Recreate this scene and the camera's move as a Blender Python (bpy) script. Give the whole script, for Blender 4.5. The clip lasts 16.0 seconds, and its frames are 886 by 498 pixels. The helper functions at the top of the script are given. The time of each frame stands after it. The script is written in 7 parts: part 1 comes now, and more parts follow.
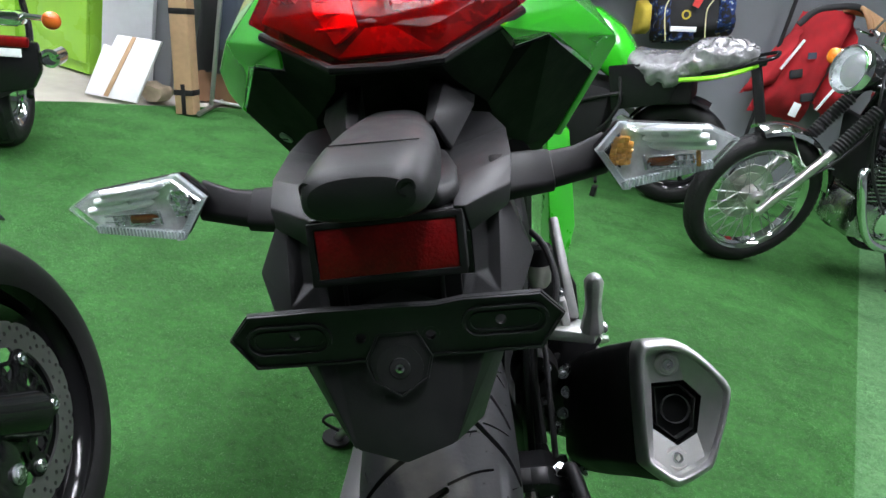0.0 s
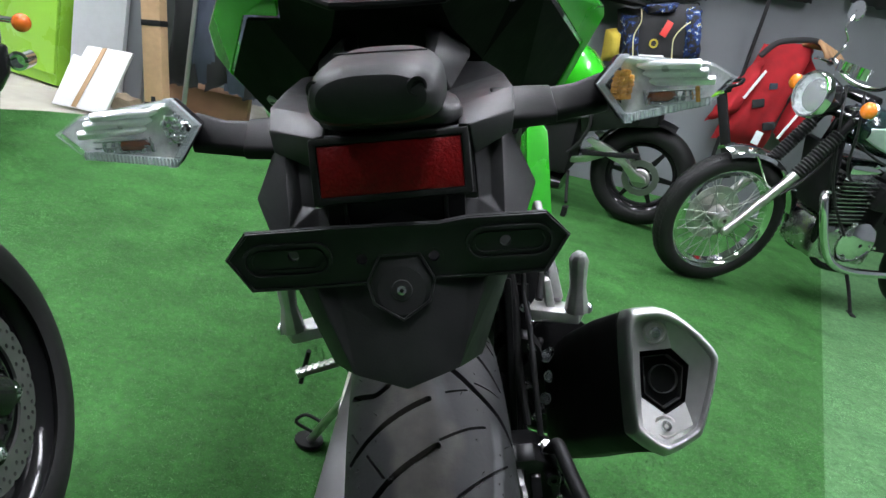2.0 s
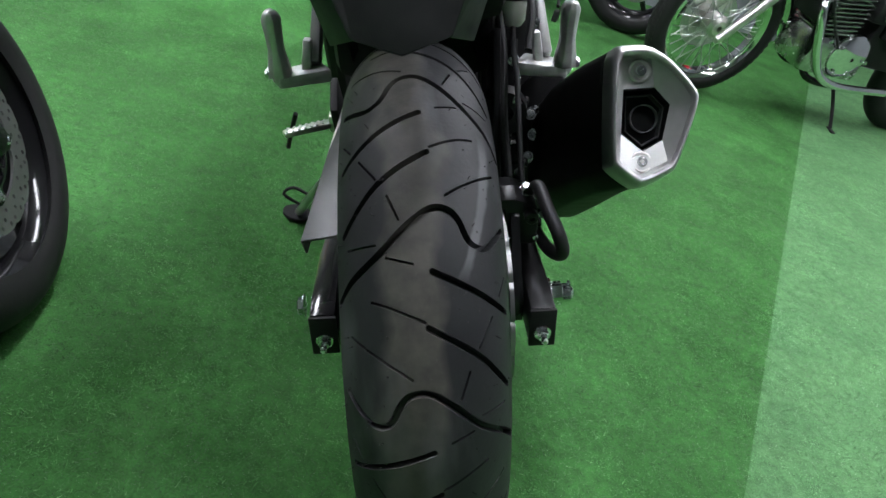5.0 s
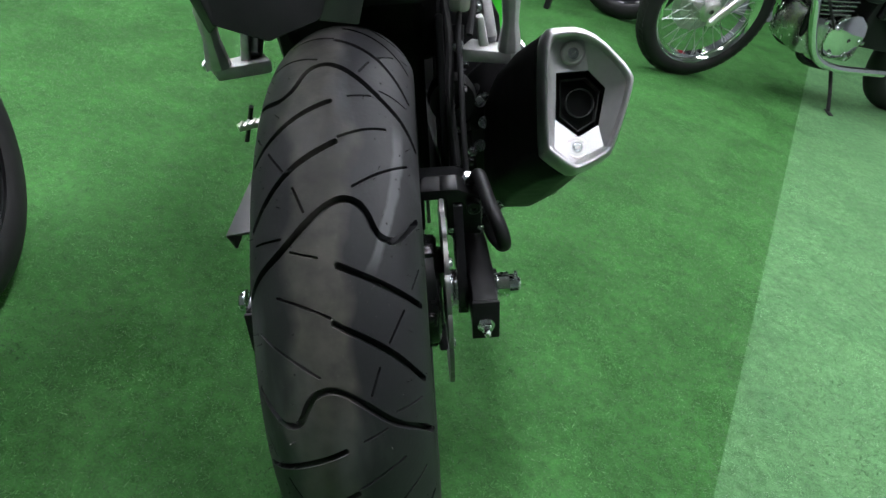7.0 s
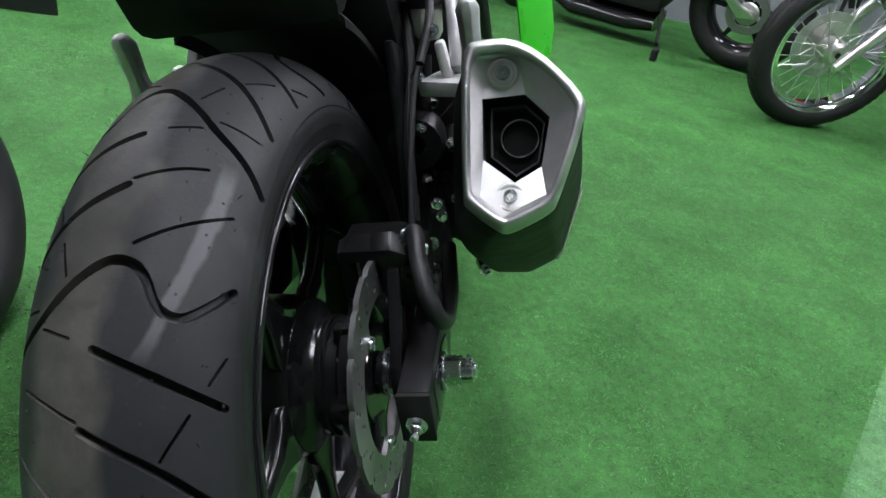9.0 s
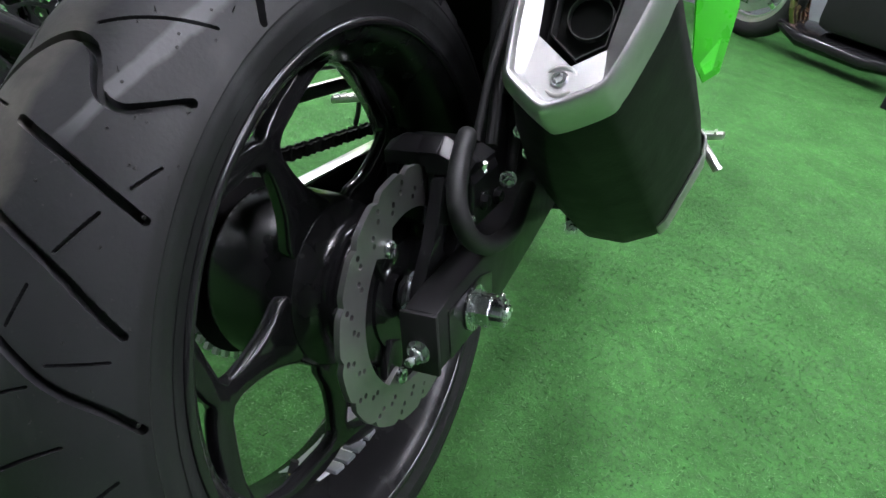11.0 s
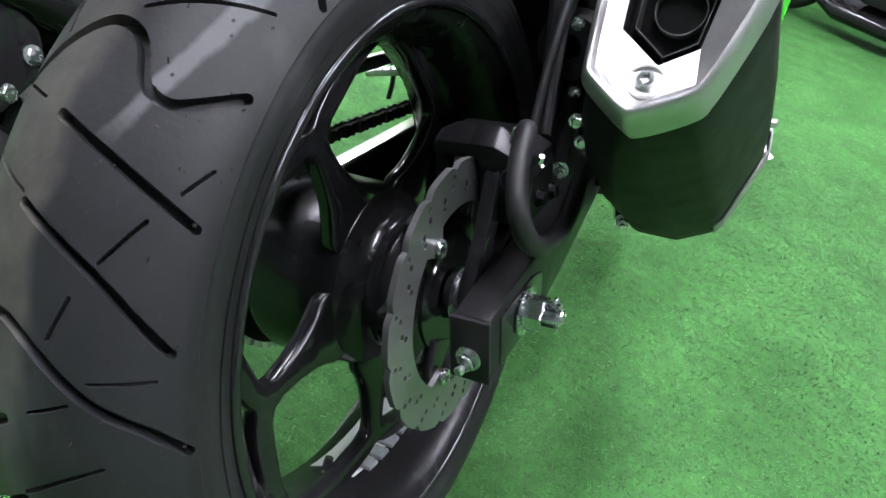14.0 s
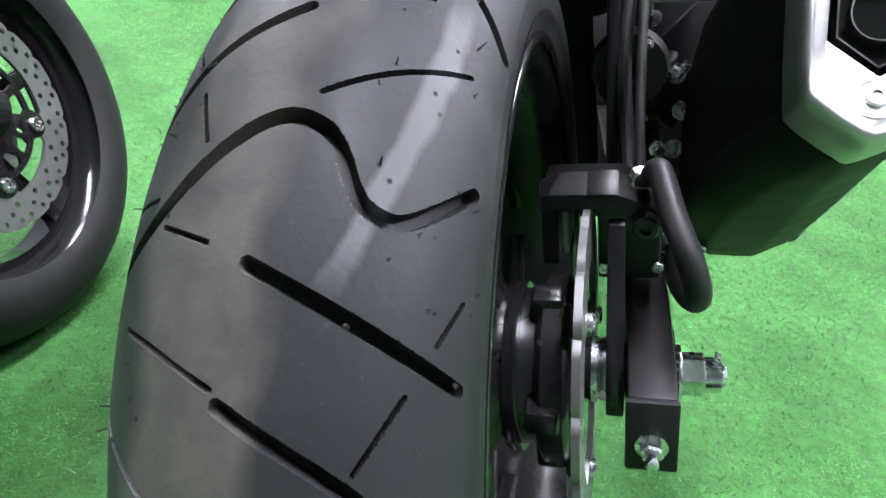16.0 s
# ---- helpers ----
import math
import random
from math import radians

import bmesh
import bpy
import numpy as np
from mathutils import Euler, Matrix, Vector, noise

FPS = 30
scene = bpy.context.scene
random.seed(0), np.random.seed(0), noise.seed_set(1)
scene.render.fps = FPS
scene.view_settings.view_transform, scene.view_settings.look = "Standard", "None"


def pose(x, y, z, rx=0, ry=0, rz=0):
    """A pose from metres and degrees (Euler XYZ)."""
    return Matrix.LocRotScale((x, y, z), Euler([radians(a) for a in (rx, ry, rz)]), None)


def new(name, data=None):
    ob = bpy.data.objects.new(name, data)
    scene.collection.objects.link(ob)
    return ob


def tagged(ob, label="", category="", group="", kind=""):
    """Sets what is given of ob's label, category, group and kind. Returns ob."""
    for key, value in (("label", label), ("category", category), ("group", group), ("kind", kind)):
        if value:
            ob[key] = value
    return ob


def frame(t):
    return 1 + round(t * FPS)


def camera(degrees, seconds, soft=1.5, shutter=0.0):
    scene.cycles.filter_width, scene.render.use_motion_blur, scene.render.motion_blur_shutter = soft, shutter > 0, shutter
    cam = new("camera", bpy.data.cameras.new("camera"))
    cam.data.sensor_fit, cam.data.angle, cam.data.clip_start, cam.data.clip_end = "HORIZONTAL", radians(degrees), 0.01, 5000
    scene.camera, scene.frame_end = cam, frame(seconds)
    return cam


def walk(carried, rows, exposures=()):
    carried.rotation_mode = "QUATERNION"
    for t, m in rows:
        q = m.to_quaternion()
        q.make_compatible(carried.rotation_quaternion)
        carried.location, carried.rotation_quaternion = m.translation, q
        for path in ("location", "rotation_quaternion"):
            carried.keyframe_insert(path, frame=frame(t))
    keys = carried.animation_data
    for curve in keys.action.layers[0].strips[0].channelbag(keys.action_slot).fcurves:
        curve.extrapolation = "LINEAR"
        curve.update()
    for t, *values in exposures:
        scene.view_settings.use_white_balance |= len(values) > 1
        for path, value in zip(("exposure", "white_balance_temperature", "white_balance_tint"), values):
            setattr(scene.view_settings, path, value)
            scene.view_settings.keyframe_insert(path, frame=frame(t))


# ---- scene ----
cam = camera(66.2, 16.0)
PATH = [
    (0.0, -0.2296, -0.5998, 0.9503, 68.68, -11.82, -0.32),
    (0.5, -0.2322, -0.5972, 0.9401, 71.69, -12.85, -0.96),
    (1.0, -0.2307, -0.6027, 0.9231, 73.44, -13.21, -1.77),
    (1.5, -0.2306, -0.6075, 0.9034, 73.95, -13.37, -2.50),
    (2.0, -0.2371, -0.6151, 0.8832, 71.67, -13.38, -2.69),
    (2.5, -0.2386, -0.6224, 0.8626, 68.83, -13.57, -2.61),
    (3.0, -0.2347, -0.6353, 0.8444, 66.03, -14.12, -2.85),
    (3.5, -0.2260, -0.6492, 0.8263, 63.06, -14.79, -3.26),
    (4.0, -0.2211, -0.6645, 0.8138, 59.81, -15.51, -4.03),
    (4.5, -0.2300, -0.6740, 0.8075, 57.76, -15.53, -3.56),
    (7.0, -0.1449, -0.6634, 0.8190, 56.34, -14.05, -3.26),
    (7.5, -0.1021, -0.6257, 0.8297, 57.94, -12.82, -3.22),
    (8.0, -0.0476, -0.5890, 0.8279, 58.56, -10.84, -1.67),
    (10.5, 0.1774, -0.4464, 0.6867, 59.41, -11.51, 22.56),
    (11.0, 0.1878, -0.4521, 0.6807, 57.61, -12.07, 25.93),
    (11.5, 0.1903, -0.4485, 0.6814, 55.70, -13.09, 28.80),
    (12.0, 0.1924, -0.4528, 0.6853, 54.39, -13.10, 31.07),
    (12.5, 0.1910, -0.4515, 0.6863, 53.94, -13.87, 31.77),
    (13.0, 0.1816, -0.4498, 0.6864, 53.94, -14.40, 30.90),
    (13.5, 0.1651, -0.4409, 0.6831, 53.77, -13.58, 30.47),
    (14.0, 0.1389, -0.4289, 0.6796, 54.04, -13.21, 27.74),
    (14.5, 0.1063, -0.4194, 0.6747, 54.32, -12.87, 25.99),
    (15.0, 0.0633, -0.4125, 0.6602, 55.20, -12.08, 22.17),
    (15.5, 0.0142, -0.4072, 0.6472, 57.27, -11.26, 18.20),
    (16.0, -0.0410, -0.4000, 0.6290, 59.23, -9.71, 14.06),
]
EXPOSE = [(0.0, 0.32, 6500, 13), (4.0, 0.42, 6500, 12), (8.0, 0.49, 6500, 13), (10.5, 0.77, 6500, 18), (13.0, 1.24, 6450, 20), (15.0, 1.37, 6400, 18), (16.0, 1.74, 6350, 18)]
walk(cam, [(t, pose(*row)) for t, *row in PATH], EXPOSE)

# ---- light ----
world = bpy.data.worlds.new("world")
scene.world = world
world.use_nodes = True
world.node_tree.nodes["Background"].inputs[0].default_value = (0.75, 0.85, 1.0, 1)
world.node_tree.nodes["Background"].inputs[1].default_value = 0.1


# ---- materials ----
def mat(name, color, rough=0.5, metal=0.0, noise_amt=0.15, scale=40.0, bump=0.0, bump_scale=200.0, coat=0.0, spec=0.5, rough_var=0.08):
    m = bpy.data.materials.new(name)
    m.use_nodes = True
    nt = m.node_tree
    b = nt.nodes["Principled BSDF"]
    b.inputs["Metallic"].default_value = metal
    b.inputs["Coat Weight"].default_value = coat
    b.inputs["Coat Roughness"].default_value = 0.06
    b.inputs["Specular IOR Level"].default_value = spec
    tc = nt.nodes.new("ShaderNodeTexCoord")
    n1 = nt.nodes.new("ShaderNodeTexNoise")
    n1.inputs["Scale"].default_value = scale
    n1.inputs["Detail"].default_value = 6
    nt.links.new(tc.outputs["Object"], n1.inputs["Vector"])
    n2 = nt.nodes.new("ShaderNodeTexNoise")
    n2.inputs["Scale"].default_value = scale * 0.17
    n2.inputs["Detail"].default_value = 3
    nt.links.new(tc.outputs["Object"], n2.inputs["Vector"])
    mix = nt.nodes.new("ShaderNodeMath")
    mix.operation = "ADD"
    nt.links.new(n1.outputs["Fac"], mix.inputs[0])
    nt.links.new(n2.outputs["Fac"], mix.inputs[1])
    ramp = nt.nodes.new("ShaderNodeMapRange")
    ramp.inputs["From Min"].default_value, ramp.inputs["From Max"].default_value = 0.6, 1.4
    ramp.inputs["To Min"].default_value, ramp.inputs["To Max"].default_value = 1 - noise_amt, 1 + noise_amt
    nt.links.new(mix.outputs[0], ramp.inputs["Value"])
    mul = nt.nodes.new("ShaderNodeVectorMath")
    mul.operation = "SCALE"
    mul.inputs[0].default_value = color[:3]
    nt.links.new(ramp.outputs[0], mul.inputs["Scale"])
    nt.links.new(mul.outputs[0], b.inputs["Base Color"])
    rr = nt.nodes.new("ShaderNodeMapRange")
    rr.inputs["From Min"].default_value, rr.inputs["From Max"].default_value = 0.6, 1.4
    rr.inputs["To Min"].default_value, rr.inputs["To Max"].default_value = max(0.02, rough - rough_var), min(1, rough + rough_var)
    nt.links.new(mix.outputs[0], rr.inputs["Value"])
    nt.links.new(rr.outputs[0], b.inputs["Roughness"])
    if bump:
        n3 = nt.nodes.new("ShaderNodeTexNoise")
        n3.inputs["Scale"].default_value = bump_scale
        n3.inputs["Detail"].default_value = 4
        nt.links.new(tc.outputs["Object"], n3.inputs["Vector"])
        bp = nt.nodes.new("ShaderNodeBump")
        bp.inputs["Strength"].default_value = bump
        bp.inputs["Distance"].default_value = 0.002
        nt.links.new(n3.outputs["Fac"], bp.inputs["Height"])
        nt.links.new(bp.outputs[0], b.inputs["Normal"])
    return m


def glow(name, color, strength):
    m = bpy.data.materials.new(name)
    m.use_nodes = True
    b = m.node_tree.nodes["Principled BSDF"]
    b.inputs["Emission Color"].default_value = (*color, 1)
    b.inputs["Emission Strength"].default_value = strength
    return m


RUBBER = mat("tyre_rubber", (0.0125, 0.0128, 0.0136), 0.54, noise_amt=0.3, scale=22, bump=0.10, bump_scale=260, rough_var=0.1, spec=0.24)
RUBBER2 = mat("black_tyre_rubber", (0.012, 0.012, 0.0122), 0.55, noise_amt=0.3, scale=30, bump=0.1, spec=0.25)


def math_node(nt, op, a, b=0.0, clamp=False):
    n = nt.nodes.new("ShaderNodeMath")
    n.operation, n.use_clamp = op, clamp
    for k, q in enumerate((a, b)):
        if isinstance(q, bpy.types.NodeSocket):
            nt.links.new(q, n.inputs[k])
        else:
            n.inputs[k].default_value = q
    return n.outputs[0]


def noise_node(nt, vector, scale, detail=5):
    nz = nt.nodes.new("ShaderNodeTexNoise")
    nz.inputs["Scale"].default_value = scale
    nz.inputs["Detail"].default_value = detail
    nt.links.new(vector, nz.inputs["Vector"])
    return nz.outputs["Fac"]


def worn_tread(m, dust, streak):
    """Brown road dust on the middle of the tread with a ragged edge, pale rubbed streaks, and a crown greyed by wear
    and painted sheen.
    """
    nt = m.node_tree
    b = nt.nodes["Principled BSDF"]
    src = b.inputs["Base Color"].links[0].from_socket
    ob = nt.nodes["Texture Coordinate"].outputs["Object"]
    sep = nt.nodes.new("ShaderNodeSeparateXYZ")
    nt.links.new(ob, sep.inputs[0])
    side = math_node(nt, "ABSOLUTE", math_node(nt, "ADD", sep.outputs[0], 0.016))
    edge = math_node(nt, "SUBTRACT", side, math_node(nt, "MULTIPLY", math_node(nt, "SUBTRACT", noise_node(nt, ob, 12, 3), 0.5), 0.060))
    band = math_node(nt, "MULTIPLY", math_node(nt, "SUBTRACT", 0.030, edge), 110.0, True)
    grit = math_node(nt, "MULTIPLY", noise_node(nt, ob, 60, 8), 1.2, True)
    fac1 = math_node(nt, "MULTIPLY", band, grit)
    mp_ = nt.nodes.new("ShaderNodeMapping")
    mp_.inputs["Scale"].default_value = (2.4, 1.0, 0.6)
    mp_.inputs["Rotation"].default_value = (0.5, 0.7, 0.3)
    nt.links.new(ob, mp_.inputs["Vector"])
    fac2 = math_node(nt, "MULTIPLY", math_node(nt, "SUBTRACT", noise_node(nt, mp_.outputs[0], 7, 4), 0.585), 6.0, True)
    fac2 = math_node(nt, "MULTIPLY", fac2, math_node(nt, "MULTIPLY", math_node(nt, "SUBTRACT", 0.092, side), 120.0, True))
    rad = math_node(nt, "SQRT", math_node(nt, "ADD", math_node(nt, "POWER", sep.outputs[1], 2.0), math_node(nt, "POWER", math_node(nt, "SUBTRACT", sep.outputs[2], 0.314), 2.0)))
    crown = math_node(nt, "MULTIPLY", math_node(nt, "SUBTRACT", rad, 0.2665), 400.0, True)
    # bluish grey over the crown: worn rubber and its sheen, both in the colour
    worn_sheen = math_node(nt, "MULTIPLY", crown, math_node(nt, "ADD", math_node(nt, "MULTIPLY", noise_node(nt, ob, 34, 7), 0.9), 0.15))
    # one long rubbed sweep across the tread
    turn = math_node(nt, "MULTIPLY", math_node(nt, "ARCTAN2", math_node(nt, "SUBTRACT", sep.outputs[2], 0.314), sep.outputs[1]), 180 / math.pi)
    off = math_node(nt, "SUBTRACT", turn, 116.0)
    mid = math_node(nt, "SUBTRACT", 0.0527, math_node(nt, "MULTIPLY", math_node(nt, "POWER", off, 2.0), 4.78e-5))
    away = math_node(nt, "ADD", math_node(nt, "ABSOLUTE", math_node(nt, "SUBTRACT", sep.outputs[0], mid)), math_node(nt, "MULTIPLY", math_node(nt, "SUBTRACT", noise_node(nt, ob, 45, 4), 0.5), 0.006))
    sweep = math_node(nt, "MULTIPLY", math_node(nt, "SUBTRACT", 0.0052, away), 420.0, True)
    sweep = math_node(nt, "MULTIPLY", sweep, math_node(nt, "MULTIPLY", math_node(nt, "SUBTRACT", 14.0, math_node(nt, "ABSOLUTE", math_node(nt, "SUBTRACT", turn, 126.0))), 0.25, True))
    spots = math_node(nt, "MULTIPLY", math_node(nt, "SUBTRACT", noise_node(nt, ob, 240, 2), 0.70), 14.0, True)
    spots = math_node(nt, "MULTIPLY", spots, crown)
    for fac, col in ((worn_sheen, (0.0200, 0.0208, 0.0228)), (fac1, dust), (math_node(nt, "MULTIPLY", fac2, 0.6), streak), (math_node(nt, "MULTIPLY", sweep, 0.75), streak), (math_node(nt, "MULTIPLY", spots, 0.2), (0.10, 0.095, 0.09))):
        mx = nt.nodes.new("ShaderNodeMix")
        mx.data_type = "RGBA"
        mx.inputs[7].default_value = (*col, 1)
        nt.links.new(fac, mx.inputs[0])
        nt.links.new(src, mx.inputs[6])
        src = mx.outputs[2]
    nt.links.new(src, b.inputs["Base Color"])
    return m


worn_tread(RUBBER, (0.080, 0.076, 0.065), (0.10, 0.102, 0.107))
PLASTIC = mat("grained_black_plastic", (0.0195, 0.0197, 0.0208), 0.47, noise_amt=0.35, scale=50, bump=0.08, bump_scale=900, spec=0.27, rough_var=0.12)
DARK = mat("matte_black_plastic", (0.0115, 0.0115, 0.0121), 0.6, noise_amt=0.2, bump=0.1, spec=0.22)
GLOSS = mat("gloss_black_paint", (0.0105, 0.0105, 0.0112), 0.13, noise_amt=0.1, spec=0.3, rough_var=0.04)
GREEN = mat("green_paint", (0.03, 0.5, 0.015), 0.25, noise_amt=0.04, coat=0.8, scale=8)
DISC = mat("brake_disc_steel", (0.20, 0.20, 0.198), 0.40, 0.8, noise_amt=0.12, scale=90)
STEEL = mat("brushed_steel", (0.5, 0.5, 0.495), 0.38, 1.0, noise_amt=0.12, scale=80)
ALU2 = mat("dull_aluminium", (0.4, 0.39, 0.38), 0.5, 1.0, noise_amt=0.25, scale=60, bump=0.15)
ALU = mat("cast_aluminium", (0.66, 0.64, 0.62), 0.33, 1.0, noise_amt=0.15, bump=0.1)
CHROME = mat("chrome", (0.85, 0.85, 0.86), 0.08, 1.0, noise_amt=0.03, rough_var=0.03)
ZINC = mat("zinc_plated_bolt", (0.60, 0.61, 0.63), 0.26, 1.0, noise_amt=0.2, scale=200)
REFLECT = mat("red_reflector", (0.18, 0.0015, 0.003), 0.35, noise_amt=0.35, scale=420, bump=0.5, bump_scale=500, spec=0.25)


def thin_lens(name, tint=(1, 1, 1), gloss=0.12, milk=0.10, rough=0.06):
    """Thin clear plastic: mostly see-through, with a glossy skin."""
    m = bpy.data.materials.new(name)
    m.use_nodes = True
    nt = m.node_tree
    nt.nodes.remove(nt.nodes["Principled BSDF"])
    tr = nt.nodes.new("ShaderNodeBsdfTransparent")
    tr.inputs[0].default_value = (*tint, 1)
    gl = nt.nodes.new("ShaderNodeBsdfGlossy")
    gl.inputs["Roughness"].default_value = rough
    df = nt.nodes.new("ShaderNodeBsdfDiffuse")
    df.inputs[0].default_value = (0.8, 0.84, 0.86, 1)
    m1, m2 = nt.nodes.new("ShaderNodeMixShader"), nt.nodes.new("ShaderNodeMixShader")
    m1.inputs[0].default_value, m2.inputs[0].default_value = gloss, milk
    nt.links.new(tr.outputs[0], m1.inputs[1])
    nt.links.new(gl.outputs[0], m1.inputs[2])
    nt.links.new(m1.outputs[0], m2.inputs[1])
    nt.links.new(df.outputs[0], m2.inputs[2])
    nt.links.new(m2.outputs[0], nt.nodes["Material Output"].inputs[0])
    return m


CLEAR = thin_lens("clear_lens", (0.97, 0.98, 0.98), 0.09, 0.015)
HEADGLASS = thin_lens("fluted_headlamp_glass", (0.95, 0.97, 0.98), 0.10, 0.22)
RIBBED = thin_lens("frosted_rib", (0.88, 0.92, 0.93), 0.25, 0.38)
BORDER = thin_lens("clear_lens_border", (0.93, 0.96, 0.97), 0.16, 0.14)
RED = thin_lens("red_lens", (0.90, 0.022, 0.018), 0.03, 0.0, 0.35)
MIRROR = mat("lamp_mirror", (0.85, 0.86, 0.88), 0.16, 1.0, noise_amt=0.1, scale=60)
AMBER = mat("amber_lens", (0.85, 0.22, 0.018), 0.25, noise_amt=0.1, coat=0.5)
AMBERREFLECT = mat("amber_bulb_reflection", (0.95, 0.46, 0.11), 0.22, 0.45, noise_amt=0.6, scale=240, coat=0.6)
WHITE = mat("white_board", (0.8, 0.81, 0.82), 0.6, noise_amt=0.05)
CARD = mat("brown_cardboard", (0.42, 0.27, 0.15), 0.8, noise_amt=0.15)
WALLP = mat("grey_painted_wall", (0.15, 0.162, 0.172), 0.7, noise_amt=0.08, scale=6)
CEIL = mat("grey_ceiling_paint", (0.35, 0.35, 0.35), 0.8, noise_amt=0.04, scale=5)
CONC = mat("concrete_floor", (0.33, 0.305, 0.265), 0.8, noise_amt=0.2, scale=10, bump=0.2)
LIME = mat("lime_green_cabinet", (0.3, 0.62, 0.06), 0.3, noise_amt=0.06, scale=5)
MUF = mat("matte_black_muffler", (0.0075, 0.0078, 0.0076), 0.52, noise_amt=0.15, bump=0.08, spec=0.13)
CAPM = mat("satin_muffler_cap", (0.47, 0.47, 0.465), 0.46, 1.0, noise_amt=0.14, scale=70, bump=0.06, bump_scale=600)
FLUID = mat("milky_reservoir", (0.75, 0.75, 0.68), 0.4, noise_amt=0.05)


def carpet_mat(name, a, b):
    m = mat(name, a, 0.85, noise_amt=0.55, scale=260, bump=0.5, bump_scale=420, spec=0.1)
    nt = m.node_tree
    tc = nt.nodes["Texture Coordinate"]
    big = nt.nodes.new("ShaderNodeTexNoise")
    big.inputs["Scale"].default_value = 6
    big.inputs["Detail"].default_value = 5
    nt.links.new(tc.outputs["Object"], big.inputs["Vector"])
    cr = nt.nodes.new("ShaderNodeMapRange")
    cr.inputs["From Min"].default_value, cr.inputs["From Max"].default_value = 0.35, 0.65
    nt.links.new(big.outputs["Fac"], cr.inputs["Value"])
    mx = nt.nodes.new("ShaderNodeMix")
    mx.data_type = "RGBA"
    mx.inputs[6].default_value, mx.inputs[7].default_value = (*a, 1), (*b, 1)
    nt.links.new(cr.outputs[0], mx.inputs[0])
    vm = [n for n in nt.nodes if n.type == "VECT_MATH"][0]
    nt.links.new(mx.outputs[2], vm.inputs[0])
    return m


TURF = carpet_mat("green_turf", (0.0244, 0.0905, 0.0208), (0.0412, 0.139, 0.0350))
TURF2 = carpet_mat("pale_green_turf", (0.069, 0.165, 0.068), (0.087, 0.198, 0.081))


# ---- mesh helpers ----
def smoothed(pts, n=6):
    """Catmull-Rom points through pts."""
    p = [Vector(q) for q in pts]
    p = [2 * p[0] - p[1]] + p + [2 * p[-1] - p[-2]]
    out = []
    for i in range(1, len(p) - 2):
        for k in range(n):
            t = k / n
            out.append(0.5 * (2 * p[i] + (p[i + 1] - p[i - 1]) * t + (2 * p[i - 1] - 5 * p[i] + 4 * p[i + 1] - p[i + 2]) * t * t + (3 * p[i] - p[i - 1] - 3 * p[i + 1] + p[i + 2]) * t ** 3))
    out.append(p[-2])
    return out


def loft(bm, rings, caps=True, closed=True, loop=False):
    vs = [[bm.verts.new(q) for q in ring] for ring in rings]
    n = len(vs[0])
    pairs = list(zip(vs, vs[1:])) + ([(vs[-1], vs[0])] if loop else [])
    for a, b in pairs:
        for i in range(n if closed else n - 1):
            j = (i + 1) % n
            bm.faces.new((a[i], a[j], b[j], b[i]))
    if caps and not loop:
        bm.faces.new(vs[0][::-1])
        bm.faces.new(vs[-1])
    return vs


def tube(bm, pts, r, n=10, smooth=6, caps=True):
    pts = smoothed(pts, smooth) if smooth else [Vector(q) for q in pts]
    rad = r if callable(r) else (lambda t: r)
    rings = []
    up = None
    for i, q in enumerate(pts):
        d = (pts[min(i + 1, len(pts) - 1)] - pts[max(i - 1, 0)]).normalized()
        if up is None:
            up = d.orthogonal().normalized()
        up = (up - d * up.dot(d)).normalized()
        side = d.cross(up)
        rr = rad(i / (len(pts) - 1))
        rings.append([q + rr * (math.cos(2 * math.pi * k / n) * up + math.sin(2 * math.pi * k / n) * side) for k in range(n)])
    loft(bm, rings, caps)
    return bm


def cyl(bm, p0, p1, r, r2=None, n=24):
    p0, p1 = Vector(p0), Vector(p1)
    r2 = r if r2 is None else r2
    tube(bm, [p0, p1], lambda t: r + (r2 - r) * t, n, 0)
    return bm


def lathe(bm, prof, n=48, c=(0, 0, 0), axis="x", loop=True, arc=None):
    """Turns (along, radius) points about an axis through c."""
    rings = []
    a0, a1 = arc or (0, 2 * math.pi)
    for k in range(n + (1 if arc else 0)):
        a = a0 + (a1 - a0) * k / n
        ring = []
        for s, r in prof:
            q = {"x": (s, r * math.cos(a), r * math.sin(a)), "y": (r * math.cos(a), s, r * math.sin(a)), "z": (r * math.cos(a), r * math.sin(a), s)}[axis]
            ring.append(Vector(c) + Vector(q))
        rings.append(ring)
    loft(bm, rings, caps=bool(arc), closed=True, loop=not arc)
    return bm


def bev(bm, w=0.002, seg=2, ang=30):
    bmesh.ops.recalc_face_normals(bm, faces=bm.faces)
    es = [e for e in bm.edges if len(e.link_faces) == 2 and e.calc_face_angle(0) > radians(ang)]
    if es and w:
        bmesh.ops.bevel(bm, geom=es, offset=w, segments=seg, affect="EDGES", clamp_overlap=True, profile=0.5)
    return bm


def box(c, s, rot=(0, 0, 0), w=0.002, bm=None):
    b = bmesh.new()
    bmesh.ops.create_cube(b, size=1, matrix=pose(*c, *rot) @ Matrix.Diagonal((*s, 1)))
    bev(b, w)
    return merge(bm, b)


def merge(bm, b):
    if bm is None:
        return b
    me = bpy.data.meshes.new("tmp")
    b.to_mesh(me)
    bm.from_mesh(me)
    b.free()
    bpy.data.meshes.remove(me)
    return bm


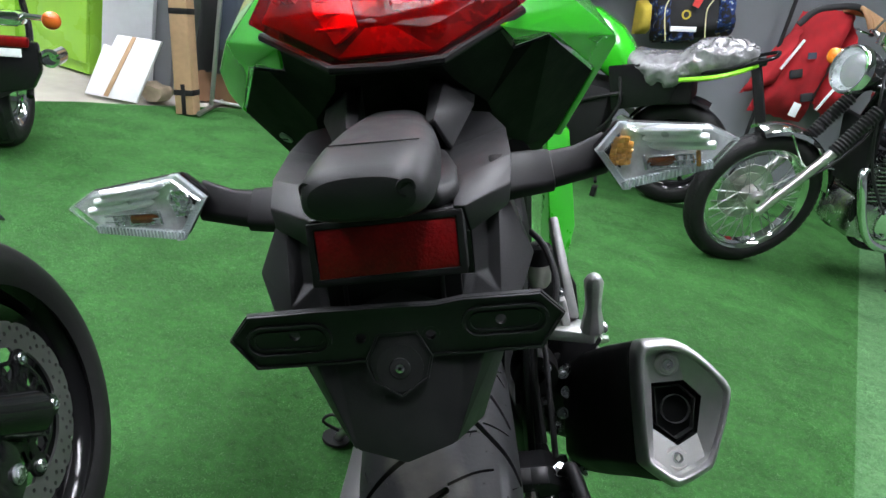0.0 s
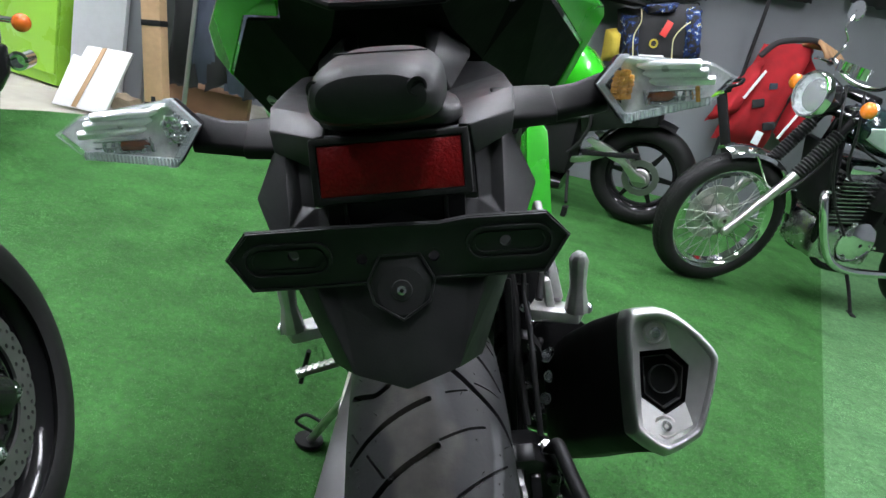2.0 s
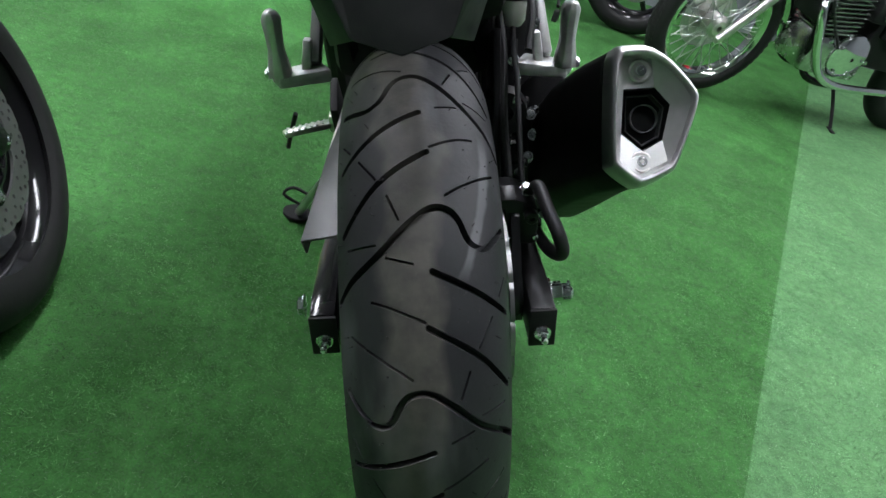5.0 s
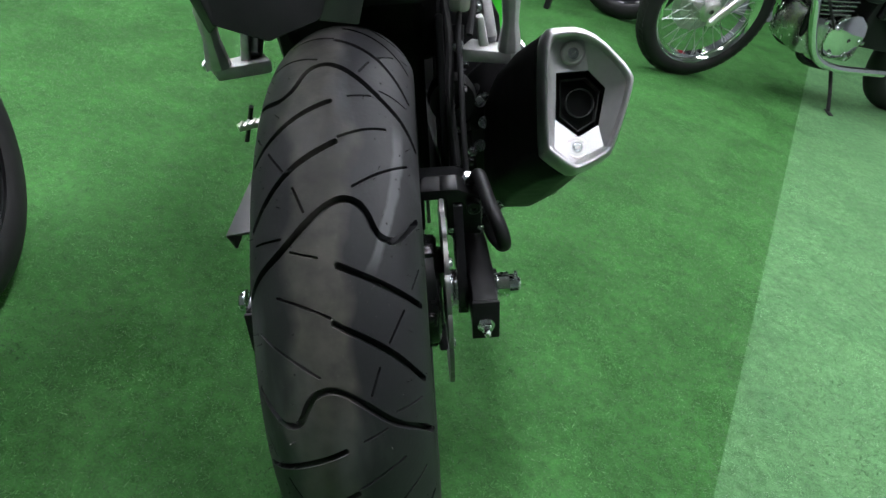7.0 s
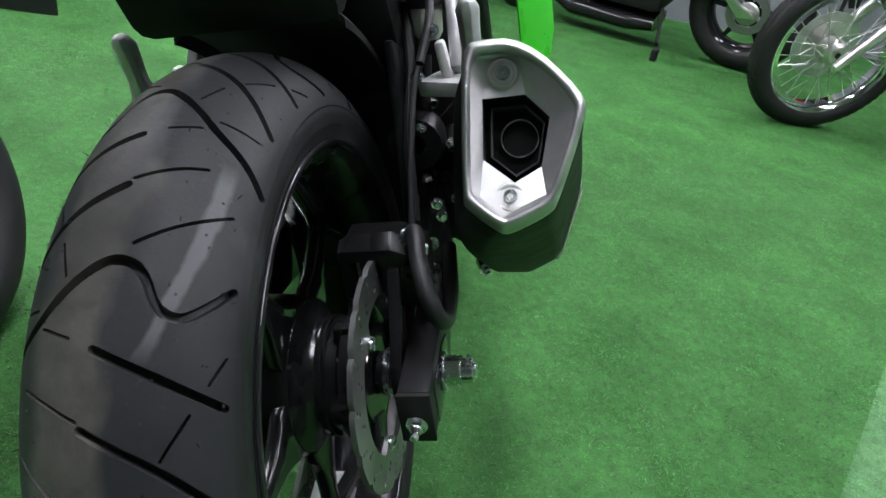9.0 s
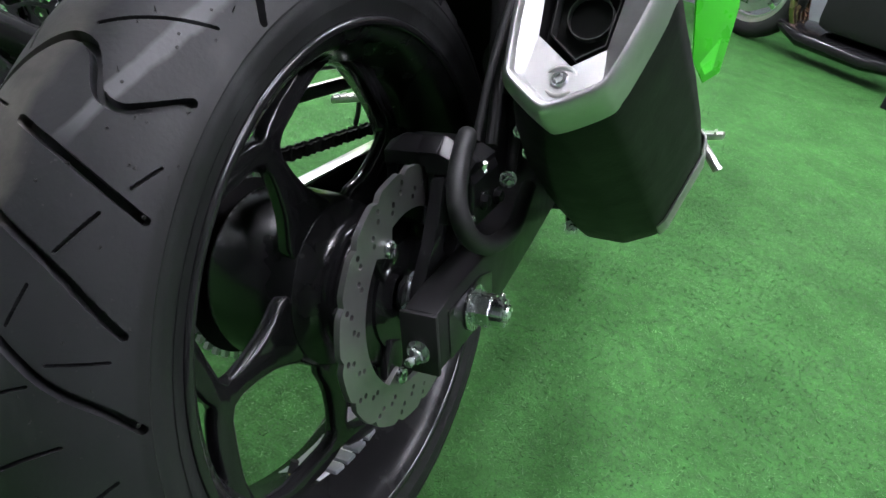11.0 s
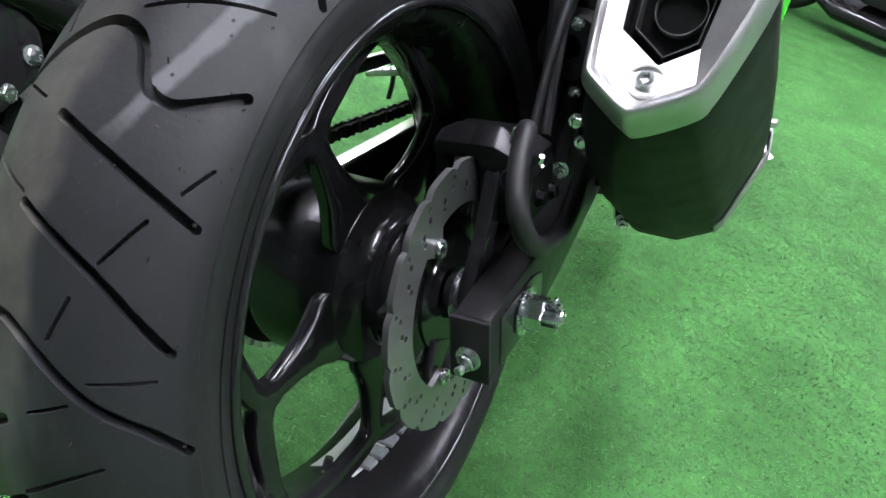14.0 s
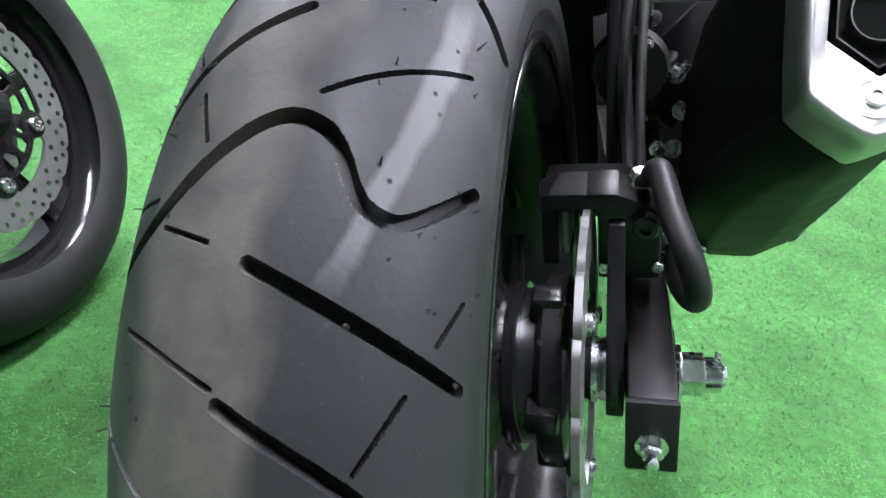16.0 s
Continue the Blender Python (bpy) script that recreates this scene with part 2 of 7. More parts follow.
def prism(pts, d, m=None, w=0.002, bm=None, seg=2):
    """A polygon (x, y) with depth d along z, placed by the matrix m."""
    b = bmesh.new()
    lo = [b.verts.new((x, y, 0)) for x, y in pts]
    hi = [b.verts.new((x, y, d)) for x, y in pts]
    b.faces.new(lo[::-1])
    b.faces.new(hi)
    for i in range(len(pts)):
        j = (i + 1) % len(pts)
        b.faces.new((lo[i], lo[j], hi[j], hi[i]))
    bev(b, w, seg)
    if m is not None:
        b.transform(m)
    return merge(bm, b)


def facets(verts, faces, thick=0.0, w=0.0, bm=None):
    b = bmesh.new()
    vs = [b.verts.new(v) for v in verts]
    for f in faces:
        b.faces.new([vs[i] for i in f])
    bmesh.ops.recalc_face_normals(b, faces=b.faces)
    if thick:
        bmesh.ops.solidify(b, geom=b.faces[:], thickness=thick)
    if w:
        bev(b, w, 2, 12)
    return merge(bm, b)


def pierced(loops, d, m=None, w=0.0, bm=None):
    """A flat outline (first loop) with holes (the other loops), of depth d along z, placed by the matrix m."""
    b = bmesh.new()
    lo = [[b.verts.new((x, y, 0)) for x, y in q] for q in loops]
    es = [b.edges.new((q[k - 1], q[k])) for q in lo for k in range(len(q))]
    bmesh.ops.triangle_fill(b, edges=es, use_beauty=True, normal=(0, 0, 1))
    b.verts.index_update()
    hi = {v: b.verts.new((v.co.x, v.co.y, d)) for q in lo for v in q}
    for f in b.faces[:]:
        b.faces.new([hi[v] for v in f.verts][::-1])
    for q in lo:
        for k in range(len(q)):
            b.faces.new((q[k - 1], q[k], hi[q[k]], hi[q[k - 1]]))
    bev(b, w, 2, 60)
    if m is not None:
        b.transform(m)
    return merge(bm, b)


def circle(x, y, r, n=12):
    return [(x + r * math.cos(2 * math.pi * k / n), y + r * math.sin(2 * math.pi * k / n)) for k in range(n)]


def frame_m(o, ex, ey):
    ex, ey = Vector(ex).normalized(), Vector(ey).normalized()
    ez = ex.cross(ey).normalized()
    ey = ez.cross(ex)
    m = Matrix((ex, ey, ez)).transposed().to_4x4()
    m.translation = Vector(o)
    return m


def part(name, bm, material, parent, label="", sharp=32, shift=(0, 0, 0)):
    if any(shift):
        bmesh.ops.translate(bm, verts=bm.verts, vec=shift)
    bmesh.ops.recalc_face_normals(bm, faces=bm.faces)
    me = bpy.data.meshes.new(name)
    bm.to_mesh(me)
    bm.free()
    for p in me.polygons:
        p.use_smooth = True
    me.set_sharp_from_angle(angle=radians(sharp))
    me.materials.append(material)
    ob = new(name, me)
    if parent is not None:
        ob.parent = parent
    if label:
        ob["label"] = label
    return ob


def root(name, m, label, category, group=""):
    ob = new(name)
    ob.empty_display_size = 0.1
    ob.matrix_world = m
    return tagged(ob, label, category, group)


B = bmesh.new


# ---- room ----
def flat(name, pts, z, material, label, category):
    bm = B()
    lo = [bm.verts.new((x, y, z - 0.02)) for x, y in pts]
    hi = [bm.verts.new((x, y, z)) for x, y in pts]
    bm.faces.new(hi)
    bm.faces.new(lo[::-1])
    for i in range(len(pts)):
        j = (i + 1) % len(pts)
        bm.faces.new((lo[i], lo[j], hi[j], hi[i]))
    return tagged(part(name, bm, material, None), label, category, kind="structure")


flat("floor", [(-6, -5), (6, -5), (6, 8), (-6, 8)], -0.012, CONC, "grey concrete floor of the showroom", "floor")
SEAM = [(-2.475, -4.85), (4.7, 6.63)]
flat("carpet", [(-4.9, -4.85), SEAM[0], SEAM[1], (-0.9, 6.63), (-0.9, 3.9), (-1.30, 3.58), (-1.72, 3.17), (-1.95, 3.0), (-2.12, 2.80), (-4.9, 2.0)], 0.0, TURF, "dark green artificial turf carpet on the floor", "carpet")
flat("carpet_strip", [SEAM[0], (4.9, -4.85), (4.9, 6.63), SEAM[1]], 0.0, TURF2, "pale green artificial turf strip laid edge to edge", "carpet")
WALLS = dict(wall_north=((0, 4.75, 1.6), (12, 0.2, 3.3)), wall_south=((0, -5, 1.6), (12, 0.2, 3.3)), wall_east=((5, 1, 1.6), (0.2, 13, 3.3)), wall_west=((-5, 1, 1.6), (0.2, 13, 3.3)))
for nm, (c, s) in WALLS.items():
    tagged(part(nm, box(c, s, w=0), WALLP, None), "plain grey painted showroom wall", "wall", kind="structure")
tagged(part("ceiling", box((0, 1, 3.3), (12, 13, 0.1), w=0), CEIL, None), "plain grey painted ceiling", "ceiling", kind="structure")
LAMP = glow("lamp_diffuser", (0.95, 0.98, 1.06), 42)
# unseen lamps: rows fitted to the shading, two added to brighten the cabinet
for x, y in ((-2.4, -0.15), (-0.15, -0.15), (2.2, -0.15), (-2.4, 1.75), (-0.15, 1.75), (2.2, 1.75), (-2.5, 2.7), (-4.1, 3.1), (1.6, 3.5)):
    r = root("ceiling_light", pose(x, y, 3.2), "white ceiling light with a long glowing diffuser, unseen and added to light the room", "ceiling light", "ceiling lights")
    part("housing", box((0, 0, 0.03), (0.34, 1.5, 0.05)), WHITE, r)
    part("diffuser", box((0, 0, -0.005), (0.28, 1.44, 0.02)), LAMP, r)


# ---- green motorcycle ----
LEAN = -16.5
AX = 0.314
UP = Vector((-math.sin(radians(-LEAN)), 0, math.cos(radians(LEAN))))
AXLE = Vector((-0.0689, 0, 0.3040))
ninja = root("motorcycle", Matrix.Translation(AXLE - AX * UP) @ pose(0, 0, 0, 0, LEAN, 0), "lime green and black sport motorcycle leaning on its side stand", "motorcycle", "parked motorcycles")
SH = (0, 0, AX)


def gp(name, bm, material, parent=None, label="", sharp=32):
    return part(name, bm, material, parent or ninja, label, sharp, SH)


# tyre with cut grooves
TR, Tr, TOFF = 0.2357, 0.0783, -0.005


def tyre_grooves():
    """Grooves of half a pitch, as (depth, half width, points), points in degrees round and across."""
    return [
        (0.0075, 0.0030, [(14, -70), (10.7, -55), (7.2, -33), (2.5, -11), (0.3, 3), (0.5, 14), (2.1, 21), (4.6, 26), (5.9, 31), (6.3, 40), (4.5, 52), (2.1, 64)]),
        (0.0080, 0.0027, [(10, 2), (13, 30), (17, 63)]),
        (0.0080, 0.0027, [(18.2, -2), (23, 31), (30, 62)]),
        (0.0045, 0.0012, [(-1.9, 13), (-4.5, 30), (-8, 56)]),
        (0.0045, 0.0012, [(-10.4, 4), (-12.5, 23), (-13.6, 37)]),
        (0.0045, 0.0010, [(7.5, -26), (8.7, -10)]),
        (0.0045, 0.0010, [(17.3, 45), (21.9, 32)]),
        (0.0045, 0.0010, [(25.3, 24.2), (29.4, 17.3)]),
        (0.0045, 0.0010, [(10.8, 63), (14, 54)]),
        (0.0045, 0.0010, [(32.8, 57), (33, 33)]),
    ]


def grooved_tyre(TR, Tr, bead_x, bead_r, nv=250, grooves=tyre_grooves, half=27.69):
    """Tyre as a fine grid: crown and sidewalls, with the grooves pressed in."""
    vmax = 71.0

    def across(w):
        """Where a groove point lies on this rounder, offset section."""
        return math.degrees(math.asin(min(0.99, (0.0717 * math.sin(radians(w)) + 0.005) / Tr))) if w > 0 else 3.7 * (1 + w / 70) + w * 66 / 70

    u = np.concatenate([np.linspace(62, 292, 1750, endpoint=False), np.linspace(292, 422, 260, endpoint=False)]) % 360
    u = np.sort(u)
    nu = len(u)
    v = np.linspace(-vmax, vmax, nv)
    U, V = np.meshgrid(u, v, indexing="ij")
    D = np.zeros_like(U)
    MU_, MV_ = np.zeros_like(U), np.zeros_like(U)
    ku, kv = radians(1) * (TR + 0.6 * Tr), radians(1) * Tr
    if grooves:
        start = 128.0 - 360
        for k in range(0, 26):
            sgn = 1 if k % 2 == 0 else -1
            off = start + (k - 6) * half + 360
            for depth, hw, pts in grooves():
                fine = smoothed([(a, b, 0) for a, b in pts], 4) if len(pts) > 2 else [Vector((*q, 0)) for q in pts]
                a = np.array([(q[0] + off, across(sgn * q[1])) for q in fine])
                if a[:, 0].max() < -40 or a[:, 0].min() > 320:
                    continue
                for shift in (0, 360):
                    lo, hi = a[:, 0].min() + shift - 3, a[:, 0].max() + shift + 3
                    rows = np.nonzero((u > lo) & (u < hi))[0]
                    if not len(rows):
                        continue
                    Pu, Pv = U[rows] * ku, V[rows] * kv
                    best = np.full(Pu.shape, 9.0)
                    gx, gy = np.zeros(Pu.shape), np.zeros(Pu.shape)
                    for (a0, b0), (a1, b1) in zip(a, a[1:]):
                        x0, y0, x1, y1 = (a0 + shift) * ku, b0 * kv, (a1 + shift) * ku, b1 * kv
                        dx, dy = x1 - x0, y1 - y0
                        L = dx * dx + dy * dy + 1e-12
                        t = np.clip(((Pu - x0) * dx + (Pv - y0) * dy) / L, 0, 1)
                        ex, ey = Pu - x0 - t * dx, Pv - y0 - t * dy
                        dist = np.hypot(ex, ey)
                        near = dist < best
                        best = np.where(near, dist, best)
                        gx, gy = np.where(near, ex, gx), np.where(near, ey, gy)
                    f = best - hw
                    snap = (np.abs(f) < 0.00042) & (best > 1e-6)
                    foot = (f <= -0.00042) & (f > -0.0012) & (hw > 0.0018)
                    step = np.where(snap, -f / np.maximum(best, 1e-6), np.where(foot, (-0.0008 - f) / np.maximum(best, 1e-6), 0))
                    snap = snap | foot
                    MU_[rows] = np.where(snap, gx * step / ku, MU_[rows])
                    MV_[rows] = np.where(snap, gy * step / kv, MV_[rows])
                    D[rows] = np.maximum(D[rows], np.where(f <= -0.00042, depth, 0))
    V = V + MV_
    rr = Tr - D
    Rad = TR + rr * np.cos(np.radians(V))
    X = rr * np.sin(np.radians(V)) + TOFF
    edge_r = TR + Tr * math.cos(radians(vmax))
    wall = lambda edge_x: [(edge_x - 0.0003, edge_r - 0.0006), (edge_x - 0.0004, edge_r - 0.0016), (edge_x + 0.0004, edge_r - 0.0036), (edge_x + 0.0005, edge_r - 0.009), (edge_x - 0.0015, edge_r - 0.018), (bead_x + 0.006, bead_r + 0.010), (bead_x + 0.003, bead_r + 0.004), (bead_x, bead_r - 0.004), (bead_x - 0.008, bead_r - 0.006)]
    side = wall(Tr * math.sin(radians(vmax)) + TOFF)
    left = [(-x, r) for x, r in wall(Tr * math.sin(radians(vmax)) - TOFF)][::-1]
    Xf = np.concatenate([np.tile([q[0] for q in left], (nu, 1)), X, np.tile([q[0] for q in side], (nu, 1))], 1)
    Rf = np.concatenate([np.tile([q[1] for q in left], (nu, 1)), Rad, np.tile([q[1] for q in side], (nu, 1))], 1)
    W = Xf.shape[1]
    ang = np.radians(u)[:, None] + np.pad(np.radians(MU_), ((0, 0), (len(side), len(side))))
    co = np.stack([Xf, Rf * np.cos(ang), Rf * np.sin(ang)], -1).reshape(-1, 3)
    i = np.arange(nu)[:, None] * W
    j = np.arange(W - 1)[None]
    i2 = ((np.arange(nu) + 1) % nu)[:, None] * W
    quads = np.stack([i + j, i2 + j, i2 + j + 1, i + j + 1], -1).reshape(-1, 4)
    return co, quads


def grid_part(name, co, quads, material, parent, label="", shift=(0, 0, 0)):
    me = bpy.data.meshes.new(name)
    co = co + np.array(shift)
    me.vertices.add(len(co))
    me.vertices.foreach_set("co", co.astype(np.float32).ravel())
    me.loops.add(quads.size)
    me.loops.foreach_set("vertex_index", quads.astype(np.int32).ravel())
    me.polygons.add(len(quads))
    me.polygons.foreach_set("loop_start", np.arange(0, quads.size, 4, dtype=np.int32))
    me.polygons.foreach_set("use_smooth", np.ones(len(quads), dtype=bool))
    me.update(calc_edges=True)
    me.validate()
    me.set_sharp_from_angle(angle=radians(28))
    me.materials.append(material)
    ob = new(name, me)
    ob.parent = parent
    if label:
        ob["label"] = label
    return ob


def rim(bm, w, r, well=0.02, n=96):
    """A cast rim of half width w and bead radius r."""
    prof = [(-w, r + 0.006), (-w + 0.006, r + 0.006), (-w + 0.008, r - 0.004), (-w + 0.03, r - 0.008), (-0.012, r - well), (0.012, r - well), (w - 0.03, r - 0.008), (w - 0.008, r - 0.004), (w - 0.006, r + 0.006), (w, r + 0.006),
            (w + 0.0006, r + 0.001), (w - 0.003, r - 0.003), (w - 0.010, r - 0.012), (w - 0.024, r - 0.018), (0.018, r - well - 0.01), (-0.018, r - well - 0.01), (-w + 0.024, r - 0.018), (-w + 0.010, r - 0.012), (-w + 0.003, r - 0.003), (-w - 0.0006, r + 0.001)]
    return lathe(bm, prof, n)


wheel = gp("rear_wheel", rim(B(), 0.064, 0.2255), mat("black_rim_paint", (0.0105, 0.0105, 0.0112), 0.26, noise_amt=0.1, spec=0.15, rough_var=0.04), label="gloss black cast alloy rim")
SHINE = mat("polished_black_paint", (0.0095, 0.0095, 0.0102), 0.13, noise_amt=0.1, spec=0.42, rough_var=0.04)
gp("rim_lip", lathe(B(), [(0.0636, 0.2240), (0.0652, 0.2250), (0.0662, 0.2275), (0.0660, 0.2300), (0.0645, 0.2318), (0.0632, 0.2318)], 128), SHINE, wheel, sharp=60)
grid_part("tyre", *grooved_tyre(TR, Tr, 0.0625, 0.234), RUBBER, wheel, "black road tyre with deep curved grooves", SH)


def rod(bm, p0, p1, w0, w1, h0, h1, up=(1, 0, 0), w=0.003):
    """A rectangular bar that tapers from p0 to p1: width across, height along up."""
    p0, p1, up = Vector(p0), Vector(p1), Vector(up)
    d = (p1 - p0).normalized()
    up = (up - d * up.dot(d)).normalized()
    s = d.cross(up)
    b = B()
    rings = [[q + a * s * ww / 2 + c * up * hh / 2 for a, c in ((-1, -1), (1, -1), (1, 1), (-1, 1))] for q, ww, hh in ((p0, w0, h0), (p1, w1, h1))]
    loft(b, rings)
    bev(b, w)
    return merge(bm, b)


def polar(r, a, x=0.0):
    return Vector((x, r * math.cos(radians(a)), r * math.sin(radians(a))))


ARM = [(0.068, 0.034), (0.0815, 0.0315), (0.0935, 0.0235), (0.107, 0.0170), (0.126, 0.0120), (0.144, 0.0098), (0.1535, 0.0120), (0.1590, 0.0210), (0.1625, 0.0400), (0.1665, 0.0640), (0.1680, 0.0810), (0.1655, 0.1040), (0.1755, 0.1130),
       (0.1960, 0.0700), (0.1850, 0.0600), (0.1820, 0.0300), (0.1765, 0.0110), (0.1720, 0.0030)]
SPOKE = ARM + [(u, -v) for u, v in ARM[::-1]]
SATIN = mat("satin_black_cast", (0.0090, 0.0090, 0.0096), 0.40, noise_amt=0.2, spec=0.20)
for k in range(5):
    a = radians(187 + 72 * k)
    m = frame_m((0.0055, 0, 0), (0, math.cos(a), math.sin(a)), (0, -math.sin(a), math.cos(a)))
    gp("spoke", prism(SPOKE, 0.0155, m, 0.0042, None, 3), SHINE, wheel, sharp=50)
HUBM = mat("black_cast_hub", (0.0090, 0.0090, 0.0096), 0.22, noise_amt=0.25, spec=0.32)
gp("hub", lathe(B(), [(-0.065, 0.02), (-0.065, 0.080), (-0.055, 0.084), (0.014, 0.080), (0.022, 0.076), (0.028, 0.062), (0.036, 0.057), (0.060, 0.055), (0.063, 0.064), (0.066, 0.067), (0.080, 0.067), (0.083, 0.063), (0.083, 0.02)], 64), HUBM, wheel, sharp=40)
for k in range(5):
    gp("hub_lobe", rod(None, polar(0.048, 30 + 72 * k, 0.068), polar(0.073, 30 + 72 * k, 0.068), 0.024, 0.016, 0.026, 0.020), HUBM, wheel)
gp("hub_collar", lathe(B(), [(0.040, 0.052), (0.040, 0.0605), (0.045, 0.0615), (0.050, 0.0605), (0.050, 0.052)], 48), SHINE, wheel, sharp=60)

# short moulding hairs left on the tread, and balance weights stuck inside the rim
rng = random.Random(4)
bm = B()
for k in range(230):
    a, v = rng.uniform(95, 265), rng.choice((-1, 1)) * rng.uniform(20, 68)
    out = Vector((math.sin(radians(v)), math.cos(radians(v)) * math.cos(radians(a)), math.cos(radians(v)) * math.sin(radians(a))))
    foot = polar(TR, a, TOFF) + out * (Tr - 0.0005)
    tall = rng.uniform(0.0008, 0.0022) if rng.random() < 0.75 else rng.uniform(0.003, 0.006)
    tube(bm, [foot, foot + out * 0.0007], lambda t: 0.0013 - 0.0003 * t, 7, 0)
    tube(bm, [foot, foot + out * tall + Vector((0, rng.uniform(-1, 1), rng.uniform(-1, 1))) * tall * 0.3], lambda t: 0.0005 - 0.0003 * t, 5, 0)
hairs = gp("tread_hairs", bm, RUBBER2, wheel)
hairs["kind"] = "stuff"
# white strip on the rim barrel, painted where the gloss catches a lamp
strip = lathe(B(), [(-0.034, 0.2010), (-0.018, 0.1953), (0.014, 0.1953), (0.014, 0.1944), (-0.018, 0.1944), (-0.034, 0.2001)], 24, arc=(radians(250), radians(284)))
gp("rim_highlight_strip", strip, mat("painted_rim_highlight", (0.78, 0.79, 0.80), 0.4, 0.0, noise_amt=0.06, scale=60, bump=0.05), wheel, "bright strip inside the rim in place of a light reflection")
LEAD = mat("pale_zinc_weight", (0.30, 0.31, 0.33), 0.4, 0.6, noise_amt=0.2, scale=150)
for k in range(4):
    gp("balance_weight", box(tuple(polar(0.1920, 257 + 6 * k, 0.012)), (0.020, 0.015, 0.0048), (257 + 6 * k + 90, 0, 0), 0.0012), LEAD, wheel, "small stuck-on balance weight")


def petal_disc(x, R, Rin, th, petals, rows=(), tabs=(), tab_r=0.0, bore=0.0026):
    """A wavy brake disc with drilled holes; rows are (radius, offset in petals) of the holes."""
    n = petals * 12
    outer, inner = [], []
    for k in range(n):
        a = 2 * math.pi * k / n
        r = R - 0.004 * max(0, math.cos(2 * math.pi * (k % 12) / 12)) ** 6
        outer.append((r * math.cos(a), r * math.sin(a)))
        r = Rin
        for t in tabs:
            d = abs((math.degrees(a) - t + 180) % 360 - 180)
            r = min(r, Rin - tab_r * max(0, 1 - (d / 11) ** 2))
        inner.append((r * math.cos(a), r * math.sin(a)))
    holes = []
    for k in range(petals):
        for r, off in rows:
            a = radians(360 / petals * (k + off))
            holes.append(circle(r * math.cos(a), r * math.sin(a), bore, 10))
    return pierced([outer, inner] + holes, th, frame_m((x - th / 2, 0, 0), (0, 1, 0), (0, 0, 1)))


def hexbolt(p, d, r=0.007, h=0.007, washer=True, stud=0.0, bm=None):
    p, d = Vector(p), Vector(d).normalized()
    b = B()
    if washer:
        cyl(b, p, p + d * 0.0018, r * 1.35, n=20)
    tube(b, [p + d * 0.0018, p + d * (h * 0.85), p + d * h], lambda t: r if t < 0.9 else r * 0.86, 6, 0)
    if stud:
        tube(b, [p + d * h, p + d * (h + stud * 0.9), p + d * (h + stud)], lambda t: r * 0.52 if t < 0.9 else r * 0.42, 12, 0)
    return merge(bm, b)


def button_bolt(p, d, r=0.008, bm=None):
    p, d = Vector(p), Vector(d).normalized()
    b = B()
    pr = [(0, r), (0.4 * r, r), (0.62 * r, r * 0.82), (0.62 * r, r * 0.45), (0.2 * r, r * 0.42), (0.2 * r, 0.0005), (0, 0.0005)]
    lathe(b, pr, 20, axis="z")
    b.transform(frame_m(p, d.orthogonal(), d.cross(d.orthogonal())))
    return merge(bm, b)


DX = 0.0920
disc = gp("brake_disc", petal_disc(DX, 0.1145, 0.079, 0.005, 16, [(0.1058, 0.1), (0.0990, 0.2), (0.0950, 0.55), (0.0892, 0.65)], tabs=[120 + 120 * k for k in range(3)], tab_r=0.016), DISC, wheel, "drilled steel brake disc with a wavy edge", 40)
bm = B()
lathe(bm, [(0.066, 0.022), (0.066, 0.052), (0.086, 0.050), (0.086, 0.022)], 40)
for k in range(3):
    rod(bm, polar(0.04, 120 + 120 * k, 0.083), polar(0.076, 120 + 120 * k, 0.085), 0.034, 0.024, 0.012, 0.011)
gp("disc_carrier", bm, GLOSS, wheel)
for k in range(3):
    gp("disc_bolt", button_bolt(polar(0.0700, 120 + 120 * k, DX + 0.003), (1, 0, 0), 0.0075), ZINC, wheel)
# chain side
gp("rear_sprocket", lathe(B(), [(-0.089, 0.05), (-0.089, 0.086), (-0.083, 0.086), (-0.083, 0.05)], 84), DARK, wheel)
bm = B()
for k in range(42):
    a = 360 / 42 * k
    rod(bm, polar(0.083, a, -0.086), polar(0.092, a, -0.086), 0.008, 0.004, 0.005, 0.005, w=0)
gp("sprocket_teeth", bm, STEEL, wheel)
bm = tube(B(), [polar(0.205, 241.5, 0.0), polar(0.196, 241.5, 0.001), polar(0.184, 241.2, 0.002)], lambda t: 0.0075 - 0.0025 * t, 14, 4)
valve = gp("valve_stem", bm, DARK, wheel, "short black rubber tyre valve")
gp("valve_thread", tube(B(), [polar(0.1845, 241.2, 0.002), polar(0.1805, 241.1, 0.002)], 0.0035, 12, 0), mat("valve_brass", (0.5, 0.36, 0.16), 0.35, 1.0), valve, "brass thread")
gp("valve_cap", tube(B(), [polar(0.181, 241.1, 0.002), polar(0.170, 240.9, 0.003)], lambda t: 0.0048 - 0.0008 * t, 10, 2), DARK, valve)
# axle, spacers, nut
gp("axle_spacer", lathe(B(), [(0.088, 0.008), (0.088, 0.020), (0.094, 0.0225), (0.096, 0.0225), (0.098, 0.020), (0.100, 0.019), (0.126, 0.019), (0.126, 0.008)], 32), GLOSS)
gp("axle_collar", lathe(B(), [(0.0955, 0.012), (0.0955, 0.0235), (0.0995, 0.0235), (0.0995, 0.012)], 32), ZINC)
gp("bearing_collar", lathe(B(), [(0.1, 0.012), (0.1, 0.0215), (0.104, 0.0225), (0.108, 0.0225), (0.111, 0.0205), (0.113, 0.0205), (0.113, 0.012)], 32), ZINC)
